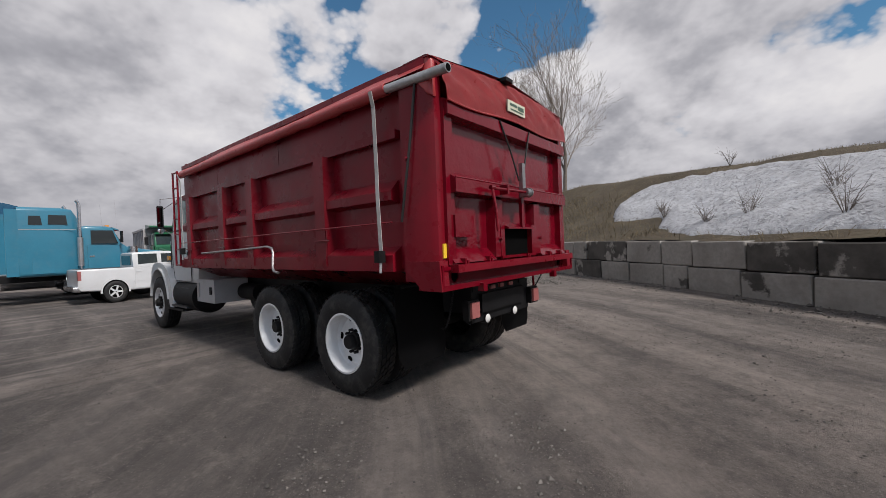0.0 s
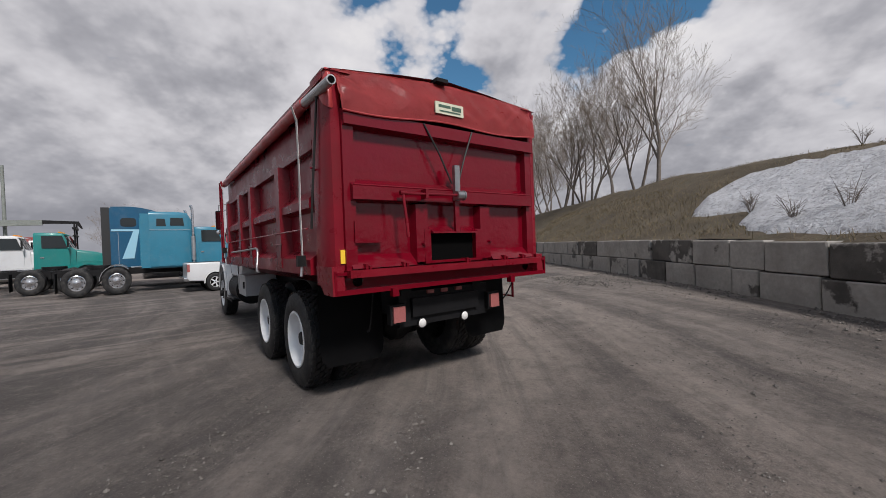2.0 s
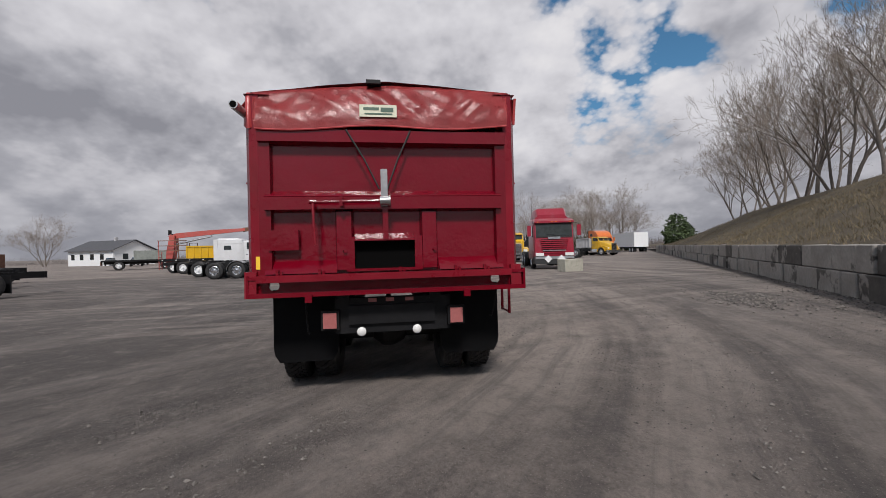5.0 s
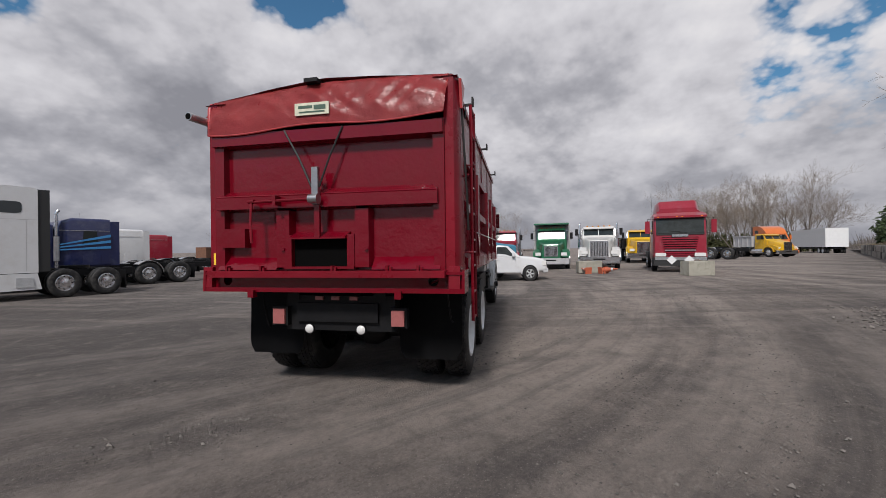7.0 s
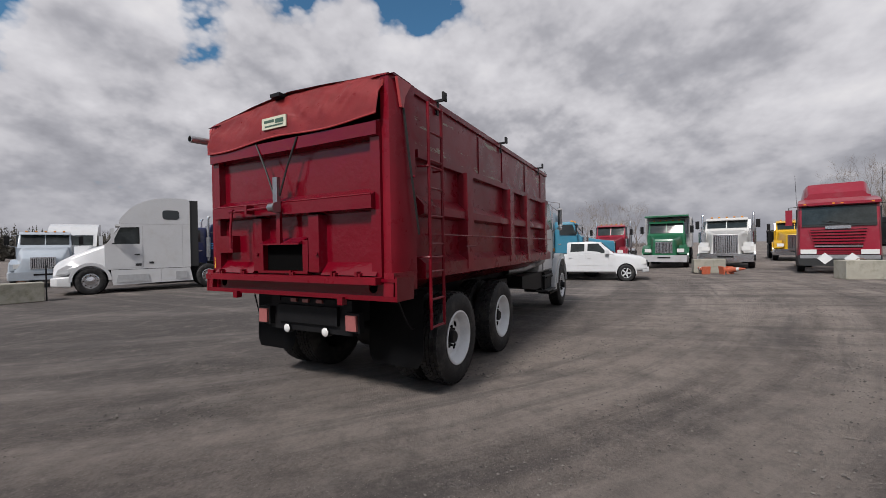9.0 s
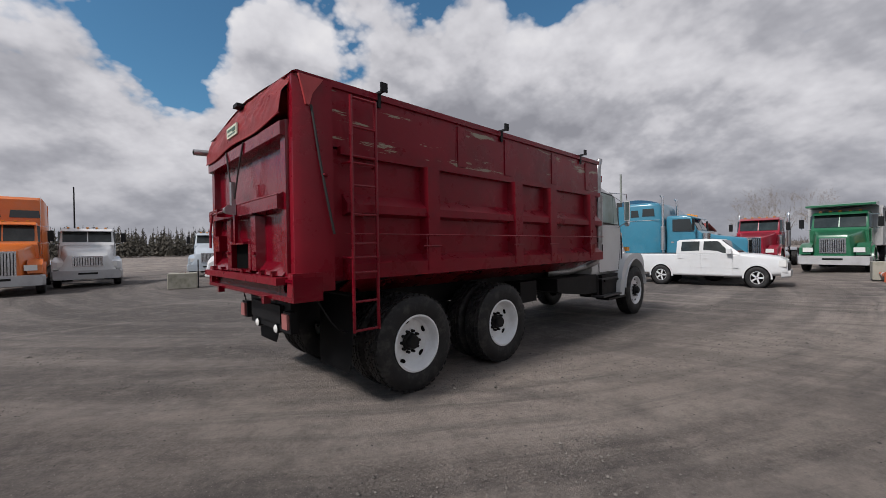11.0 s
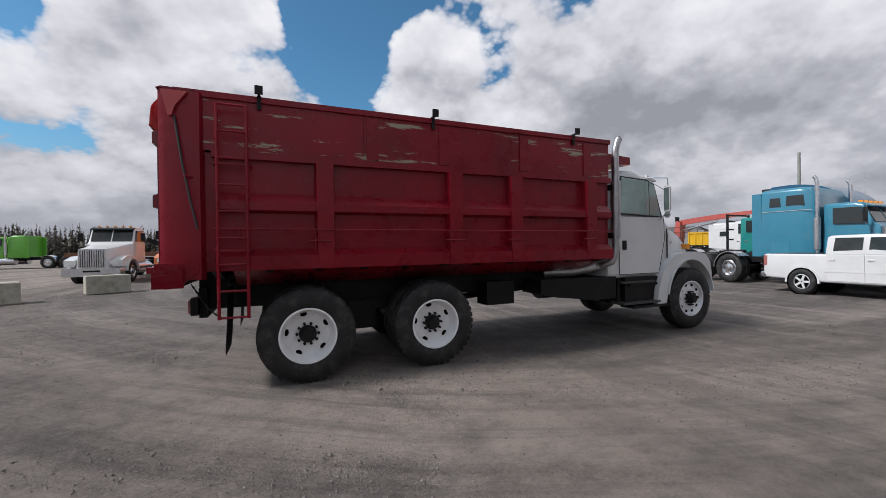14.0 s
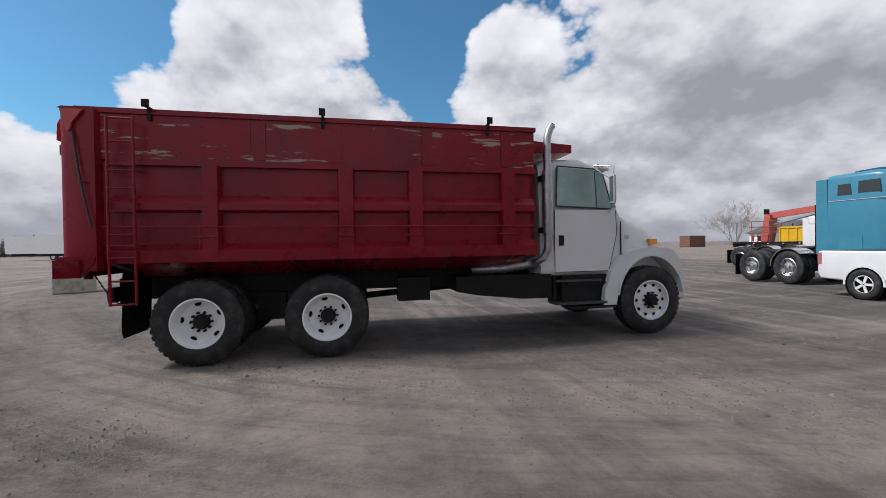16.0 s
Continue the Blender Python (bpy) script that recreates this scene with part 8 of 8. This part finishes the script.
    part("hood", loft(B(), [(-1.0, 0.95, 0.85, 0.8, 1.85, 0.1), (0.6, 0.7, 0.6, 0.7, 1.4, 0.15)]), m_white, T)
    for s in (1, -1):
        truck_wheel(T, -0.1, s, False, False)
        part("door_window", box(B(), -2.4, -1.5, *yb(s, 0.93, 1.01), 1.9, 2.5), m_glass, cabin)


m_redroof = material("dull_red_metal_roof", (0.22, 0.035, 0.03), 0.6, var=0.15, scale=1)
p_redloader = paint("loader_red_paint", (0.42, 0.075, 0.060), 0.5, 0.4)
m_oldsteel = material("greenish_old_steel", (0.22, 0.24, 0.22), 0.6, var=0.25, scale=3)


def far_trailer():
    T = thing("box_trailer", pose(-68.0, 54.0, 0.1, 0, 0, 165), "white box trailer parked at the far end", "trailer")
    part("box_body", box(B(), -6, 6, -1.25, 1.25, 1.05, 3.75), m_siding, T, "white trailer box", bev=0.05)
    part("underframe", box(B(), -5.8, 5.8, -0.6, 0.6, 0.75, 1.04), m_black, T)
    for x in (-5.0, -3.8):
        for s in (1, -1):
            truck_wheel(T, x, s, True, False)
    part("landing_leg", box(B(), 3.4, 3.55, -0.9, -0.75, 0, 1.05), m_black, T)
    part("landing_leg", box(B(), 3.4, 3.55, 0.75, 0.9, 0, 1.05), m_black, T)
    for x, y, rot in ((30, -53, -12), (40, -63, -12)):
        T = thing("box_trailer", pose(x, y, 0, 0, 0, rot), "white box trailer across the yard", "trailer")
        part("box_body", box(B(), -4.5, 4.5, -1.25, 1.25, 1.05, 3.7), m_siding, T, bev=0.05)
        part("underframe", box(B(), -4.3, 4.3, -0.6, 0.6, 0.75, 1.04), m_black, T)
        for wx in (-3.6, -2.4):
            for s in (1, -1):
                truck_wheel(T, wx, s, True, False)
    T = thing("storage_box", pose(22.5, -40.8, 0, 0, 0, -8), "tall grey-white metal storage box with double doors", "storage box")
    part("box_body", box(B(), -1.1, 1.1, -1.1, 1.1, 0.05, 2.6), m_siding, T, bev=0.03)
    part("door_seam", box(B(), -0.01, 0.01, 1.1, 1.108, 0.1, 2.55), m_grey, T)
    for x in (-0.55, 0.55):
        part("box_door", box(B(), x - 0.52, x + 0.52, 1.1, 1.12, 0.12, 2.5), m_siding, T, bev=0.01)


def flatbed():
    T = thing("flatbed_trailer", pose(6.5, -34.0, 0, 0, 0, 5), "rusty flatbed trailer with black ramps", "trailer")
    part("deck", box(B(), -6, 5, -1.25, 1.25, 0.95, 1.3), m_rust, T, "rusty deck", bev=0.02)
    for k in (0, 1, 2):
        part("ramp", box(B(), -2.6, 1.8, 1.0 - k * 0.3, 1.12 - k * 0.3, 0, 0.14, pose(-2, 0, 1.5 + 0.12 * k, 0, -24, 0)), m_black, T)
    for x in (-3.2, -2.0):
        for s in (1, -1):
            truck_wheel(T, x, s, True, False)
    part("landing_leg", box(B(), 3.4, 3.55, -0.9, -0.75, 0, 0.95), m_black, T)


def flatbed_truck():
    T = thing("flatbed_truck", pose(-53, -23.5, 0, 0, 0, 116), "dark flatbed truck with a weathered grey box on the deck", "flatbed truck")
    part("deck", box(B(), -4.2, 3.2, -1.2, 1.2, 1.0, 1.2), m_black, T, "dark steel deck", bev=0.02)
    for y in (-0.42, 0.42):
        part("frame_rail", box(B(), -4.0, 3.6, y - 0.06, y + 0.06, 0.72, 1.0), m_black, T)
    crate = part("cargo_box", box(B(), -1.2, 3.1, -1.1, 1.1, 1.2, 2.3), m_oldsteel, T, "weathered grey-green box", bev=0.03)
    for i in range(5):
        for y in (-1.13, 1.1):
            part("box_stake", box(B(), -1.1 + i, -1.0 + i, y, y + 0.03, 1.2, 2.32), m_oldsteel, crate)
    for x in (-2.6, 1.9):
        for s in (1, -1):
            truck_wheel(T, x, s, True, False)
            part("axle", cyl(B(), (x, 0, 0.5), (x, s * 0.9, 0.5), 0.09, n=10), m_black, T)
    part("tail_plate", box(B(), -4.25, -4.2, -1.1, 1.1, 0.6, 1.0), m_rust, T)


def sheds():
    # white bungalow far behind the yard
    T = thing("house", pose(-90.5, -48.5, 0, 0, 0, 62), "white bungalow with a dark gable roof", "house")
    part("wall", box(B(), -6.5, 6.5, -4, 4, 0, 3.0), m_siding, T, "white siding walls")
    part("gable_wall", prism(B(), [(-4, 3.0), (4, 3.0), (0, 4.9)], "x", -6.5, 6.5), m_siding, T)
    for s in (1, -1):
        bm = B()
        prism(bm, [(s * 4.5, 2.85), (s * 4.45, 3.0), (0, 5.1), (0, 4.95)], "x", -6.9, 6.9)
        part("roof", bm, m_roof, T, "dark shingle roof")
    for x in (-5, -2.4, 0.6, 3.4):
        for yy, out in ((-4.03, -4.0), (4.0, 4.03)):
            w = part("window", box(B(), x - 0.5, x + 0.5, yy, out, 1.2, 2.3), m_glass, T)
    for y in (-1.8, 1.8):
        part("window", box(B(), 6.5, 6.53, y - 0.5, y + 0.5, 1.2, 2.3), m_glass, T)
        part("window", box(B(), -6.53, -6.5, y - 0.5, y + 0.5, 1.2, 2.3), m_glass, T)
    part("door", box(B(), -0.9, 0.0, 4.0, 4.04, 0.2, 2.25), m_grey, T)
    part("chimney", box(B(), 1.0, 1.5, -0.3, 0.2, 4.6, 5.7), m_grey, T)
    # utility pole
    T = thing("utility_pole", pose(-39.0, -5.3, 0), "tall grey utility pole behind the trucks", "pole")
    part("pole", cyl(B(), (0, 0, 0), (0, 0, 8.0), 0.12, 0.09, 12), m_oldsteel, T)
    T = thing("utility_pole", pose(-2.6, -31, 0), "thin dark pole among the parked trucks", "pole")
    part("pole", cyl(B(), (0, 0, 0), (0, 0, 6.3), 0.06, 0.04, 10), m_black, T)
    # low red roofed building and container far off
    T = thing("container", pose(-86.7, -67.3, 0, 0, 0, 12), "dull red shipping container far off", "container")
    part("container_body", box(B(), -3.05, 3.05, -1.22, 1.22, 0.1, 2.7), m_rust, T, bev=0.03)
    for i in range(19):
        part("rib", box(B(), -2.9 + i * 0.315, -2.78 + i * 0.315, 1.22, 1.25, 0.25, 2.6), m_rust, T)
    part("sill", box(B(), -3.05, 3.05, -1.2, 1.2, 0, 0.1), m_black, T)
    T = thing("shed", pose(-83, -9.5, 0, 0, 0, 80), "low building with a red metal roof", "building")
    part("wall", box(B(), -3.4, 3.4, -3, 3, 0, 3.4), m_siding, T)
    for s in (1, -1):
        part("roof", prism(B(), [(s * 3.3, 3.3), (s * 3.3, 3.45), (0, 4.75), (0, 4.6)], "x", -3.7, 3.7), m_redroof, T, "dull red metal roof")
    for x, y, c, rot in ((-82, -44, m_white, 30), (-74, -35.5, p_black, 25), (-84, -40, p_navy, 40)):
        T = thing("parked_car", pose(x, y, 0, 0, 0, rot), "car parked beside the bungalow", "car", "far cars")
        part("body", loft(B(), [(-2.3, 0.85, 0.8, 0.4, 0.95, 0.1), (-1.0, 0.88, 0.84, 0.35, 1.0, 0.1), (1.2, 0.88, 0.82, 0.35, 0.98, 0.12), (2.3, 0.8, 0.7, 0.4, 0.8, 0.12)]), c, T)
        part("greenhouse", loft(B(), [(-1.6, 0.8, 0.62, 0.95, 1.45, 0.08), (0.2, 0.8, 0.62, 0.95, 1.5, 0.08), (1.1, 0.8, 0.75, 0.95, 1.0, 0.02)]), m_glass, T)
        for wx in (-1.4, 1.4):
            for s in (1, -1):
                part("wheel", cyl(B(), (wx, s * 0.62, 0.32), (wx, s * 0.86, 0.32), 0.32, n=18), m_rubber, T)


pickup()
concrete_blocks()
fleet()
